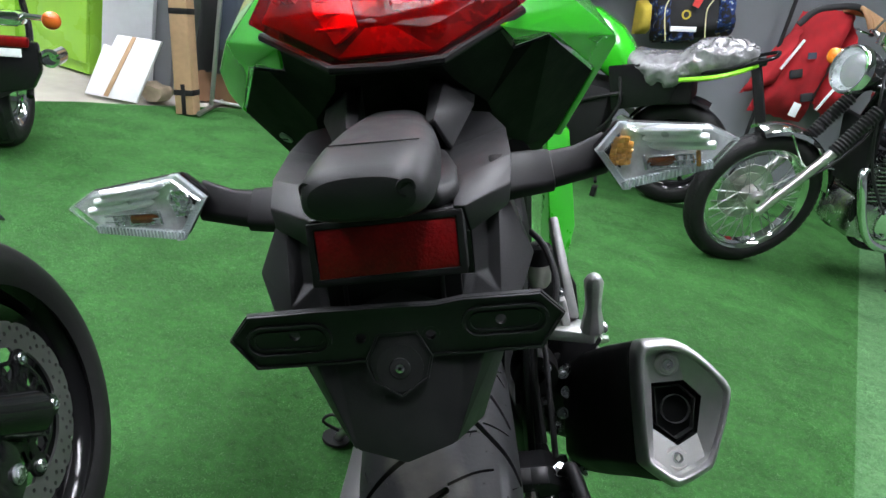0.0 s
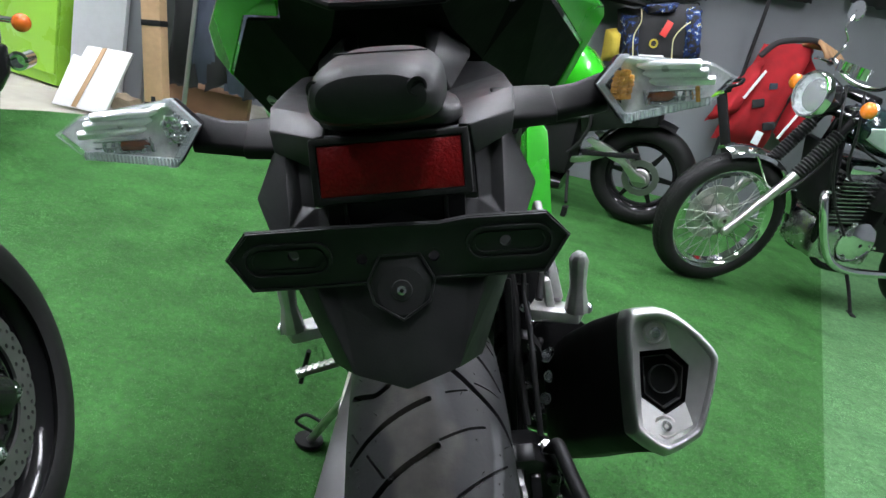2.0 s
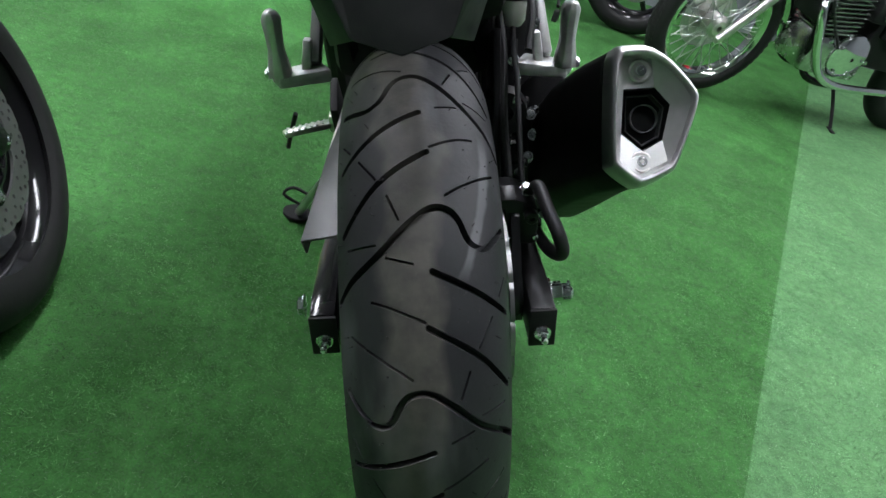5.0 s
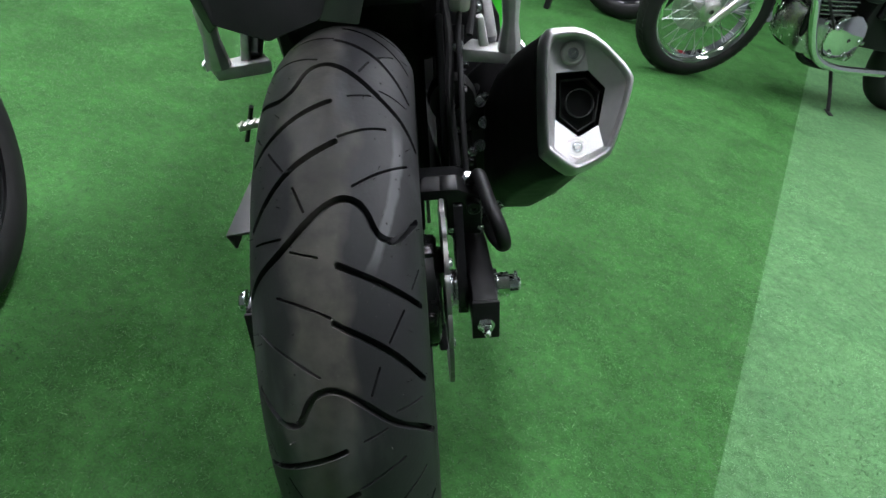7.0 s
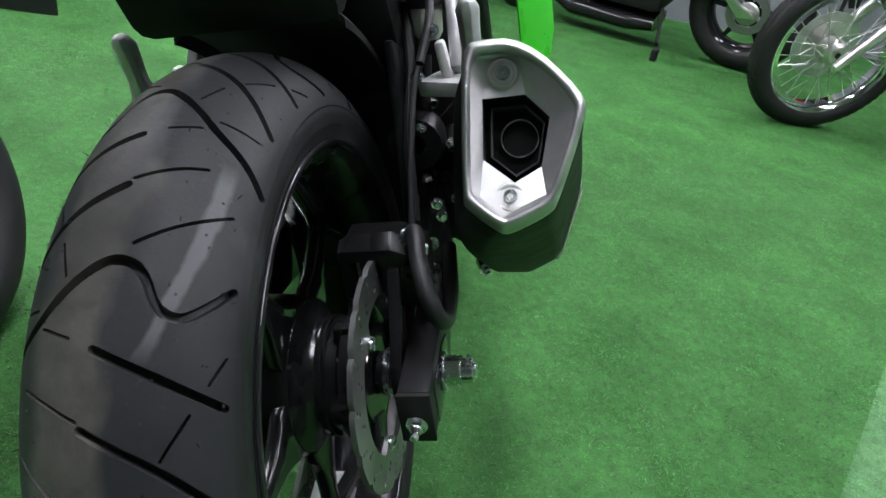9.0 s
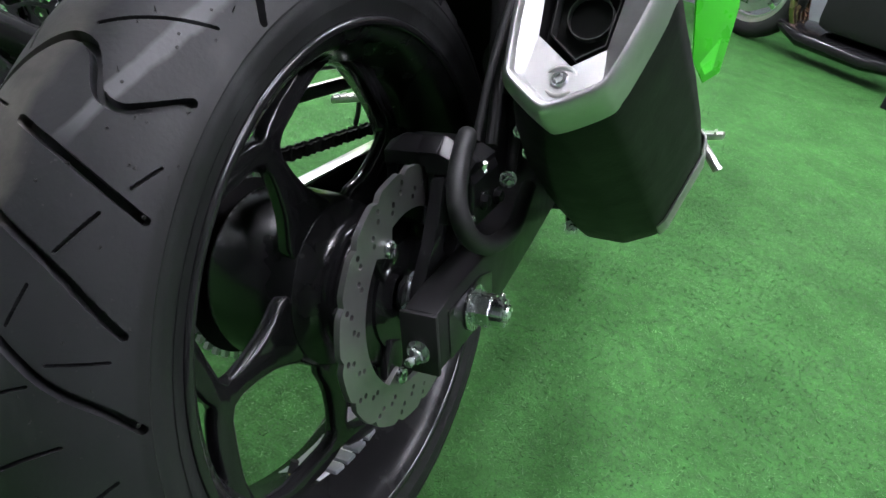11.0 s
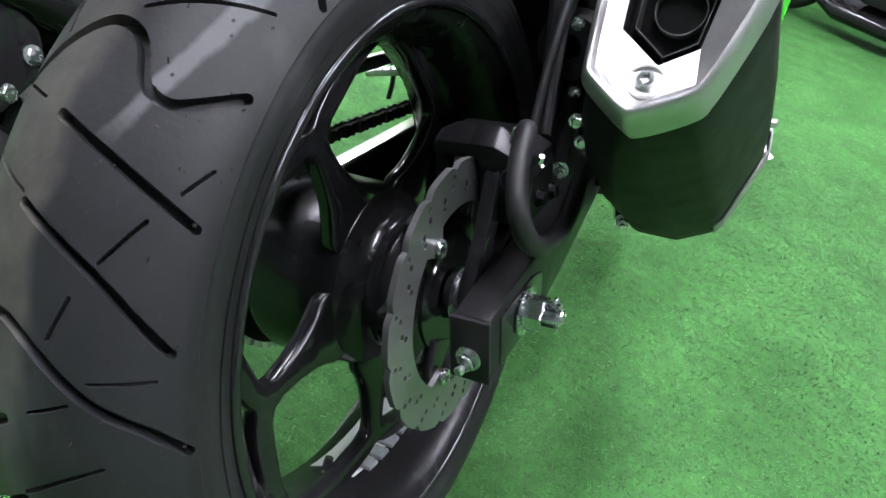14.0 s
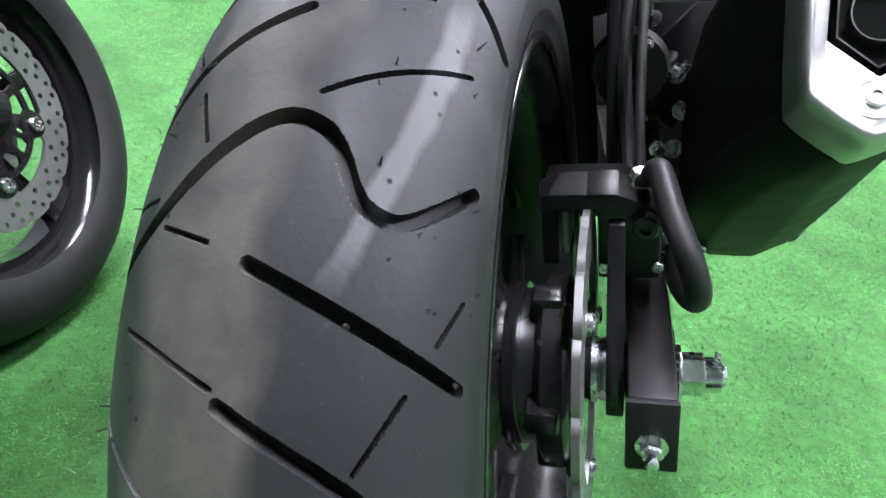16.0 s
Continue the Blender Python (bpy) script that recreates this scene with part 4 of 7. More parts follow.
# solid dark block below it, standing for the shade inside a recess
tp("recess_shade", box((0, -0.2105, 0.4895), (0.084, 0.014, 0.026), w=0.002), DARK, fender)
for x in (-0.030, 0.030):
    tp("bracket_web", box((x, -0.2165, 0.4890), (0.0025, 0.010, 0.024), w=0.0008), PLASTIC, fender)
# plate bracket
def pp(name, bm, material, parent=None, label="", sharp=32):
    bmesh.ops.translate(bm, verts=bm.verts, vec=(0, 0.011, 0))
    return tp(name, bm, material, parent, label, sharp)


BR = [(-0.1025, 0.473), (-0.0895, 0.4885), (-0.04, 0.4890), (0.024, 0.4880), (0.042, 0.4905), (0.0885, 0.4905), (0.1025, 0.4755), (0.0885, 0.4525), (0.022, 0.4520), (0.018, 0.4475), (-0.018, 0.4475), (-0.022, 0.4515), (-0.0895, 0.4515)]
PM = frame_m((0, -0.2405, 0), (1, 0, 0), (0, 0.0, 1))
BOLTS = [(-0.0225, 0.4680), (0.0205, 0.4672)]
HOLES = [(-0.0625, 0.473), (0.0635, 0.474)]
b = pierced([BR] + [circle(x, z, 0.0034, 16) for x, z in BOLTS + HOLES], 0.004, PM)
plate = pp("plate_bracket", b, PLASTIC, label="empty black plastic number plate bracket with slots")


def ring_rib(outline, h, w_):
    """A raised rib that follows a closed outline."""
    b = B()
    n = len(outline)
    rings = []
    for k in range(n):
        p, q, r = Vector(outline[k - 1]), Vector(outline[k]), Vector(outline[(k + 1) % n])
        t = ((q - p).normalized() + (r - q).normalized()).normalized()
        nrm = Vector((t.y, -t.x))
        rings.append([(PM @ Vector((q.x + nrm.x * a * w_, q.y + nrm.y * a * w_, 0))) + Vector((0, -d - 0.0036, 0)) for a, d in ((-1, 0), (-0.7, h), (0.7, h), (1, 0))])
    loft(b, rings, caps=False, loop=True)
    return b


def slot(cx, cz, L, r):
    pts = []
    for k in range(9):
        a = -90 + 180 * k / 8
        pts.append((cx + L + r * math.cos(radians(a)), cz + r * math.sin(radians(a))))
    for k in range(9):
        a = 90 + 180 * k / 8
        pts.append((cx - L + r * math.cos(radians(a)), cz + r * math.sin(radians(a))))
    return pts


pp("rib", ring_rib([(x * 0.985, 0.4705 + (z - 0.4705) * 0.93) for x, z in BR], 0.0022, 0.0011), PLASTIC, plate)
for s in (-1, 1):
    cz = 0.4705 if s < 0 else 0.4735
    pp("slot_rib", ring_rib(slot(s * 0.066, cz, 0.016, 0.0095), 0.0028, 0.0012), PLASTIC, plate)
    pp("slot_rib", ring_rib(slot(s * 0.066, cz, 0.0155, 0.006), 0.0016, 0.0008), PLASTIC, plate)
for x, z in BOLTS:
    bb = lathe(B(), [(0, 0.0035), (0, 0.0062), (0.0042, 0.0055), (0.0042, 0.0035)], 20, axis="z")
    bb.transform(frame_m((x, -0.2405, z), (1, 0, 0), (0, 0, 1)))
    pp("bolt_boss", bb, PLASTIC, plate)
LEANB = Matrix.Translation((0, -0.2445, 0.468)) @ Matrix.Rotation(radians(-19), 4, "X") @ Matrix.Translation((0, 0.2445, -0.468))


def leant(bm):
    """Leans a part of the boss to the slope of the fender."""
    bm.transform(LEANB)
    return bm


hexa = [(-0.020, 0.4525), (-0.0120, 0.4680), (0.0120, 0.4680), (0.020, 0.4525), (0.0165, 0.4395), (0, 0.429), (-0.0165, 0.4395)]
b = prism(hexa, 0.019, frame_m((0, -0.2255, 0.0015), (1, 0, 0), (0, 0, 1)), 0.0016)
pp("boss", leant(b), PLASTIC, plate)
pp("boss_rib", leant(ring_rib([(x, z + 0.0015) for x, z in hexa], 0.0016, 0.0009)), PLASTIC, plate)
bb = lathe(B(), [(0, 0.0002), (0, 0.0145), (0.0006, 0.0145), (0.0006, 0.0135), (0.0004, 0.0065), (0.0012, 0.0060), (0.0012, 0.0002)], 28, axis="z")
bb.transform(frame_m((0, -0.2442, 0.4480), (1, 0, 0), (0, 0, 1)))
pp("boss_ring", leant(bb), PLASTIC, plate)
pp("rivet", leant(lathe(B(), [(-0.2470, 0.0012), (-0.2465, 0.0028), (-0.2430, 0.0032), (-0.2430, 0.0012)], 20, c=(0, 0, 0.4480), axis="y")), ZINC, plate, "small bright rivet")

BOWL = mat("silvered_lamp_bowl", (0.82, 0.83, 0.84), 0.18, 0.55, noise_amt=0.4, scale=170, bump=0.5, bump_scale=110)


# indicators
STALKP = mat("smooth_black_plastic", (0.0075, 0.0075, 0.0080), 0.48, noise_amt=0.25, scale=60, bump=0.05, bump_scale=700, spec=0.13)
AMBERBULB = mat("dark_amber_glass", (0.16, 0.045, 0.010), 0.12, 0.2, noise_amt=0.4, scale=150, coat=0.6)
MIRROR2 = mat("hazy_lamp_mirror", (0.90, 0.91, 0.93), 0.30, 0.35, noise_amt=0.12, scale=60)
STALK = ((-1, -0.45), (-0.85, -1), (1, -1), (1, 0.8), (0.75, 1), (0.35, 0.95), (-0.9, -0.2))


def ip(name, bm, material, parent=None, label="", sharp=32):
    bmesh.ops.translate(bm, verts=bm.verts, vec=(0.009, 0, -0.011) if sum(v.co.x for v in bm.verts) < 0 else (0, 0, 0))
    return tp(name, bm, material, parent, label, sharp)


for s in (-1, 1):
    b = B()
    rings = []
    for x, y, z, hy, hz in ((0.104, -0.150, 0.5410, 0.0125, 0.0112), (0.126, -0.141, 0.5420, 0.0120, 0.0108), (0.150, -0.128, 0.545, 0.0125, 0.013)):
        rings.append([Vector((s * x, y + a * hy, z + c * hz)) for a, c in STALK])
    loft(b, rings)
    bev(b, 0.002)
    ind = ip("indicator", b, STALKP, label="turn indicator with a clear faceted lens on a black stalk")
    b = B()
    loft(b, [[Vector((s * x, y + a * hy, z + c * hz)) for a, c in STALK] for x, y, z, hy, hz in ((0.066, -0.163, 0.5420, 0.0200, 0.0130), (0.088, -0.156, 0.5420, 0.0185, 0.0122), (0.1085, -0.150, 0.5415, 0.0170, 0.0116))])
    bev(b, 0.0016)
    ip("stalk_root", b, STALKP, ind)
    # lens: faceted shell over a mirror bowl
    face = [(0.1375, -0.147, 0.5530), (0.1515, -0.152, 0.5715), (0.2150, -0.150, 0.5635), (0.2355, -0.143, 0.5520), (0.2143, -0.150, 0.5350), (0.1534, -0.158, 0.5280)]
    c0, cb = Vector((0.178, -0.176, 0.549)), Vector((0.178, -0.13, 0.549))
    F = [Vector(q) for q in face]
    ring_ = lambda f, d, cc: [Vector((s * (q.x + (cc.x - q.x) * f), q.y + d, q.z + (cc.z - q.z) * f)) for q in F]
    b = B()
    loft(b, [ring_(0, 0, c0), ring_(0.05, -0.006, c0), ring_(0.16, -0.013, c0), ring_(0.36, -0.0165, c0)], caps=False)
    b.faces.new([b.verts.new(q) for q in ring_(0.36, -0.0165, c0)])
    bmesh.ops.remove_doubles(b, verts=b.verts, dist=1e-5)
    bev(b, 0.0012, 2, 10)
    lens = ip("lens", b, CLEAR, ind, "clear faceted plastic lens")
    lens.visible_shadow = False
    b = B()
    loft(b, [ring_(0.45, 0.030, cb), ring_(0.20, 0.022, cb), ring_(0.0, 0.004, cb), ring_(0.0, 0.0015, cb)])
    bev(b, 0.002)
    ip("lamp_body", b, STALKP, ind)
    b = B()
    loft(b, [ring_(0.03, -0.0005, cb), ring_(0.10, -0.0015, cb), ring_(0.22, 0.0, cb)], caps=True)
    ip("mirror_bowl", b, BOWL, ind)
    b = B()
    for k in range(3):
        z = 0.5520 + 0.0055 * k
        x0_, x1_ = 0.166 - 0.003 * k, 0.216 - 0.005 * k
        box((s * (x0_ + x1_) / 2, -0.1545, z), (x1_ - x0_, 0.0055, 0.0050), (-50 + 3 * k, 0, -19 * s), 0.0014, b)
    ip("mirror_steps", b, MIRROR2, ind)
    b = B()
    for k in range(7):
        box((s * (0.1705 + 0.0052 * k), -0.1540, 0.5420), (0.0030, 0.004, 0.0110 - 0.0006 * k), (-12, 18 * (k % 2) - 9, 0), 0.0010, b)
    for k in range(3):
        box((s * 0.190, -0.1565, 0.5375 + 0.0042 * k), (0.036, 0.002, 0.0009), (-30, 0, 0), 0.0003, b)
    ip("mirror_flutes", b, MIRROR, ind)
    b = B()
    pick = random.Random(7)
    for i_ in range(4):
        for j_ in range(8):
            x_, z_ = 0.1460 + 0.0034 * i_ + 0.0008 * j_, 0.5365 + 0.0038 * j_
            if abs(z_ - 0.5515) < 0.0115 - abs(i_ - 1.2) * 0.0022:
                box((s * x_, -0.1555, z_), (0.0044, 0.004, 0.0044), (pick.uniform(-45, 25), pick.uniform(-35, 35), pick.uniform(-35, 35)), 0.0010, b)
    # amber reflection of the bulb painted on the right side; left stays mirror
    ip("amber_reflection" if s > 0 else "mirror_cell", b, AMBERREFLECT if s > 0 else MIRROR, ind)
    b = lathe(B(), [(-0.010, 0.0008), (-0.008, 0.0036), (0.003, 0.0040), (0.007, 0.0028), (0.010, 0.0006)], 20, c=(s * 0.182, -0.1545, 0.5425))
    ip("amber_bulb", b, AMBERBULB, ind, "amber glass bulb")
    if s > 0:
        ip("amber_bar", box((s * 0.205, -0.158, 0.5430), (0.0028, 0.003, 0.011), (-15, 0, 0), 0.001), AMBERREFLECT, ind)
    b = B()
    for k in range(26):
        t = k / 25
        q = F[5].lerp(F[4], t)
        box((s * q.x, q.y - 0.0055, q.z + 0.0026), (0.0014, 0.005, 0.0052), w=0, bm=b)
        q = F[5].lerp(F[0], t)
        box((s * (q.x + 0.0024), q.y - 0.0055, q.z), (0.0052, 0.005, 0.0005), w=0, bm=b)
        q = F[0].lerp(F[1], t)
        box((s * (q.x + 0.0030), q.y - 0.0055, q.z), (0.0052, 0.005, 0.0005), w=0, bm=b)
    ip("lens_ribs", b, RIBBED, ind)
    b = B()
    loft(b, [ring_(0.0, -0.0035, c0), ring_(0.02, -0.0085, c0), ring_(0.11, -0.0125, c0)], caps=False)
    ip("lens_border", b, BORDER, ind).visible_shadow = False

# tail: lamp, undertray, green side panels
half = [(0, -0.100, 0.616), (0.040, -0.094, 0.614), (0.109, -0.045, 0.648), (0.093, -0.020, 0.680), (0, -0.060, 0.692), (0.050, -0.082, 0.654), (0, -0.098, 0.646)]
faces = [(0, 1, 5, 6), (1, 2, 5), (2, 3, 5), (5, 3, 4, 6)]
tl = tp("tail_lamp", panel(half, faces, 0.003, 0.0015), RED, label="wedge-shaped red tail lamp")
half = [(0, -0.080, 0.620), (0.036, -0.076, 0.618), (0.100, -0.035, 0.648), (0.086, -0.012, 0.676), (0, -0.040, 0.686)]
tp("lamp_bowl", panel(half, [(0, 1, 2, 3, 4)], 0.003, 0.001), mat("lamp_bowl_metal", (0.26, 0.25, 0.25), 0.3, 0.4, noise_amt=0.8, scale=45), tl)
CELL = mat("bright_lamp_reflector", (0.90, 0.88, 0.86), 0.25, 0.25, noise_amt=0.35, scale=120, bump=0.3, bump_scale=90)
tp("reflector_cell", facets([(-0.064, -0.018, 0.676), (-0.056, -0.052, 0.652), (-0.038, -0.079, 0.629), (-0.020, -0.081, 0.641), (-0.030, -0.040, 0.676)], [(0, 1, 2, 3, 4)], 0.003, 0.001), CELL, tl, "bright faceted reflector behind the lens")
tp("reflector_cell", facets([(-0.036, -0.0885, 0.6205), (0.034, -0.0885, 0.6215), (0.006, -0.084, 0.640), (-0.014, -0.084, 0.6395)], [(0, 1, 2, 3)], 0.002, 0.0008), CELL, tl)
for x, z, w_, h_, n_ in ((0.020, 0.664, 0.034, 0.034, 5), (0.060, 0.660, 0.030, 0.026, 4), (-0.078, 0.668, 0.016, 0.020, 3)):
    cell = tp("reflector_cell", box((x, -0.066 + abs(x) * 0.55, z), (w_, 0.010, h_), (-38, 0, x * 400), 0.004), CELL, tl)
    for k in range(n_):
        tp("cell_rib", box((x - w_ * 0.42 + w_ * 0.84 * k / (n_ - 1), -0.071 + abs(x) * 0.55, z), (0.0018, 0.008, h_ * 0.9), (-38, 0, x * 400), 0), CELL, cell)
for k in range(4):
    tp("cell_rib", box((-0.040 - 0.001 * k, -0.074 + 0.012 * k, 0.640 + 0.010 * k), (0.024, 0.003, 0.0016), (-38, 0, -12), 0), CELL, tl)
# pale patch laid over the lens to stand for a white reflection
tp("lens_glint", facets([(-0.019, -0.0995, 0.6455), (0.080, -0.0640, 0.6565), (0.040, -0.0905, 0.6400), (0.030, -0.0935, 0.6375)], [(0, 1, 2, 3)], 0.0015, 0.0005), thin_lens("pale_red_glint", (0.85, 0.28, 0.26), 0.0, 0.10, 0.4), tl, "pale patch on the red lens in place of its glossy reflection")

tp("lamp_back", box((0, 0.052, 0.643), (0.186, 0.13, 0.07), w=0.01), DARK, tl)
UNDER = mat("dull_black_plastic", (0.0030, 0.0030, 0.0033), 0.62, noise_amt=0.2, bump=0.1, spec=0.06)
LAMP_LOW = [(0, -0.0985, 0.6125), (0.037, -0.0985, 0.6130)]
SIDE = {
    1: dict(lamp=(0.105, -0.0385, 0.6405), n1=(0.0870, -0.0630, 0.6310), n2=(0.1015, -0.0160, 0.6120), n3=(0.1340, -0.0070, 0.6190), c4=(0.2040, 0.160, 0.5655), tip=(0.1680, 0.220, 0.482), top=(0.165, 0.050, 0.6405), o1=(0.2200, 0.134, 0.6015), o2=(0.2260, 0.155, 0.592), otip=(0.1760, 0.225, 0.480),
            crown=(0.125, 0.0, 0.667), edge=(0.095, -0.015, 0.688)),
    -1: dict(lamp=(-0.103, -0.0285, 0.6365), n1=(-0.0880, -0.0500, 0.6290), n2=(-0.0940, -0.0160, 0.6080), n3=(-0.1275, 0.0085, 0.6110), c4=(-0.1770, 0.130, 0.5565), tip=(-0.1370, 0.190, 0.490), top=(-0.151, 0.030, 0.6320), o1=(-0.1840, 0.100, 0.6020), o2=(-0.1900, 0.135, 0.575), otip=(-0.1430, 0.195, 0.488),
             crown=(-0.105, 0.03, 0.680), edge=(-0.090, 0.0, 0.690)),
}
ORDER = ["lamp", "n1", "n2", "n3", "c4", "tip", "top", "o1", "o2", "otip", "crown", "edge"]
b = B()
vs = [b.verts.new(q) for q in (LAMP_LOW[0], LAMP_LOW[1], (-0.037, -0.0985, 0.6120), (0, -0.02, 0.600), (0, 0.3, 0.50))]
for s in (1, -1):
    P = SIDE[s]
    low = vs[1] if s > 0 else vs[2]
    v = {k: b.verts.new(Vector(P[k]) * 0.985 + Vector((0, 0.004, 0.006))) for k in ("lamp", "n1", "n2", "n3", "c4", "tip")}
    a1, a2, a3 = [b.verts.new((s * x, y, z + 0.02 * s * x)) for x, y, z in ((0.048, -0.045, 0.592), (0.077, 0.010, 0.562), (0.095, 0.100, 0.512))]
    mid = b.verts.new((Vector(P["n2"]) + Vector(P["n3"])) / 2 * 0.985 + Vector((0, 0.004, 0.006)))
    low2 = b.verts.new((s * 0.128, 0.17, 0.482 + 0.02 * s * 0.128))
    far1, far2 = b.verts.new((s * 0.10, 0.30, 0.45)), b.verts.new((s * 0.16, 0.32, 0.44))
    for f in ((vs[0], low, a1, vs[3]), (low, v["lamp"], v["n1"]), (low, v["n1"], v["n2"], a2, a1), (v["n2"], mid, low2, a3, a2), (mid, v["n3"], v["c4"], v["tip"], low2), (a3, low2, v["tip"], far2, far1), (a1, a2, a3, far1, vs[4], vs[3])):
        b.faces.new(f)
bmesh.ops.recalc_face_normals(b, faces=b.faces)
bmesh.ops.triangulate(b, faces=[f for f in b.faces if len(f.verts) > 4])
bmesh.ops.solidify(b, geom=b.faces[:], thickness=0.003)
tail = tp("tail_underside", b, UNDER, label="black plastic tail underside", sharp=14)
tp("lamp_sill", tube(B(), [SIDE[-1]["lamp"], (-0.040, -0.0955, 0.6130), (0, -0.0990, 0.6125), (0.040, -0.0955, 0.6140), SIDE[1]["lamp"]], 0.0038, 10, 0), DARK, tail)
for s in (1, -1):
    P = SIDE[s]
    pts = [P[k] for k in ORDER] + [(s * 0.15, 0.20, 0.70), (s * 0.225, 0.35, 0.645), (s * 0.235, 0.35, 0.615), (s * 0.19, 0.36, 0.47)]
    faces = [(11, 0, 1, 6, 10), (1, 2, 3), (1, 3, 7, 6), (3, 4, 8, 7), (4, 5, 9, 8), (10, 6, 13, 12), (6, 7, 13), (7, 8, 14, 13), (8, 9, 15, 14)]
    tp("tail_cowl", facets(pts, [f[::s] for f in faces], 0.004, 0.003), GREEN, label="lime green tail side panel")
b = lathe(B(), [(-0.002, 0.0004), (-0.002, 0.0078), (0.0035, 0.0078), (0.0042, 0.0068), (0.0042, 0.0004)], 24, axis="z")
b.transform(frame_m((-0.1315, 0.1187, 0.5273), (1, -0.85, 0), (-0.45, -0.52, 0.75)))
lock = tp("key_lock", b, mat("worn_lock_face", (0.34, 0.36, 0.35), 0.5, noise_amt=0.2), tail, "small round key lock")
b = box((0, 0, 0.0044), (0.009, 0.0018, 0.0006), w=0)
b.transform(frame_m((-0.1315, 0.1187, 0.5273), (1, -0.85, 0), (-0.45, -0.52, 0.75)))
tp("key_slot", b, DARK, lock)
# seat and tank mass ahead
b = B()
loft(b, [[Vector((hw * math.cos(radians(18 * k)), y, z + h * math.sin(radians(18 * k)))) for k in range(20)] for y, z, hw, h in ((0.0, 0.67, 0.08, 0.03), (0.15, 0.66, 0.13, 0.05), (0.35, 0.60, 0.14, 0.07), (0.55, 0.6, 0.13, 0.09))])
tp("seat", b, DARK, label="black seat")
b = B()
loft(b, [[Vector((hw * math.cos(radians(18 * k)), y, z + h * math.sin(radians(18 * k)))) for k in range(20)] for y, z, hw, h in ((0.5, 0.62, 0.07, 0.08), (0.6, 0.66, 0.13, 0.13), (0.75, 0.70, 0.15, 0.14), (0.9, 0.68, 0.12, 0.12), (0.98, 0.66, 0.06, 0.08))])
tp("fuel_tank", b, GREEN, label="green fuel tank")
# side fairing seen past the muffler
half = [(0.215, 0.70, 0.42), (0.222, 0.74, 0.20), (0.225, 0.76, 0.07), (0.243, 0.78, 0.03), (0.275, 0.80, 0.36), (0.284, 0.80, 0.15), (0.264, 0.82, 0.04), (0.25, 0.96, 0.42), (0.24, 1.02, 0.02)]
faces = [(0, 1, 5, 4), (1, 2, 3, 6, 5), (4, 5, 8, 7), (5, 6, 8)]
gp("side_fairing", facets(half, faces, 0.004, 0.0012), GREEN, label="lime green side fairing")
b = box((0, 0.68, 0.02), (0.26, 0.34, 0.3), w=0.03)
gp("engine", b, DARK, label="black engine block")
b = lathe(B(), [(-0.085, 0.338), (-0.078, 0.346), (0.078, 0.346), (0.085, 0.338), (0.085, 0.33), (0.075, 0.340), (-0.075, 0.340), (-0.085, 0.33)], 36, arc=(radians(-5), radians(70)))
gp("inner_fender", b, DARK, label="black plastic inner fender")
b = box((0, 0.15, 0.43), (0.20, 0.24, 0.14), (25, 0, 0), 0.02)
gp("undertray", b, DARK)
b = box((0, 0.28, 0.36), (0.22, 0.16, 0.30), (20, 0, 0), 0.02)
gp("airbox", b, DARK)
for s in (-1, 1):
    b = tube(B(), [(s * 0.13, 0.55, 0.02), (s * 0.125, 0.42, 0.20), (s * 0.11, 0.25, 0.38), (s * 0.09, 0.06, 0.50)], 0.018, 10, 5)
    gp("frame_rail", b, DARK)
    b = rod(None, (s * 0.118, 0.42, -0.02), (s * 0.122, 0.30, 0.16), 0.09, 0.06, 0.012, 0.012)
    gp("frame_plate", b, DARK)
b = cyl(B(), (0.118, 0.20, 0.10), (0.128, 0.24, 0.25), 0.012)
cyl(b, (0.118, 0.20, 0.10), (0.116, 0.185, 0.05), 0.006)
mc = gp("master_cylinder", b, DARK)
for q in ((0.135, 0.21, 0.15), (0.137, 0.225, 0.20), (0.14, 0.15, 0.11), (0.138, 0.18, 0.08)):
    gp("clamp_bolt", hexbolt(q, (0.4, -1, 0), 0.005, 0.008), ZINC, mc)
b = rod(None, (0.20, 0.24, 0.20), (0.13, 0.24, 0.12), 0.05, 0.07, 0.008, 0.01, up=(0, 1, 0))
gp("muffler_hanger", b, DARK)

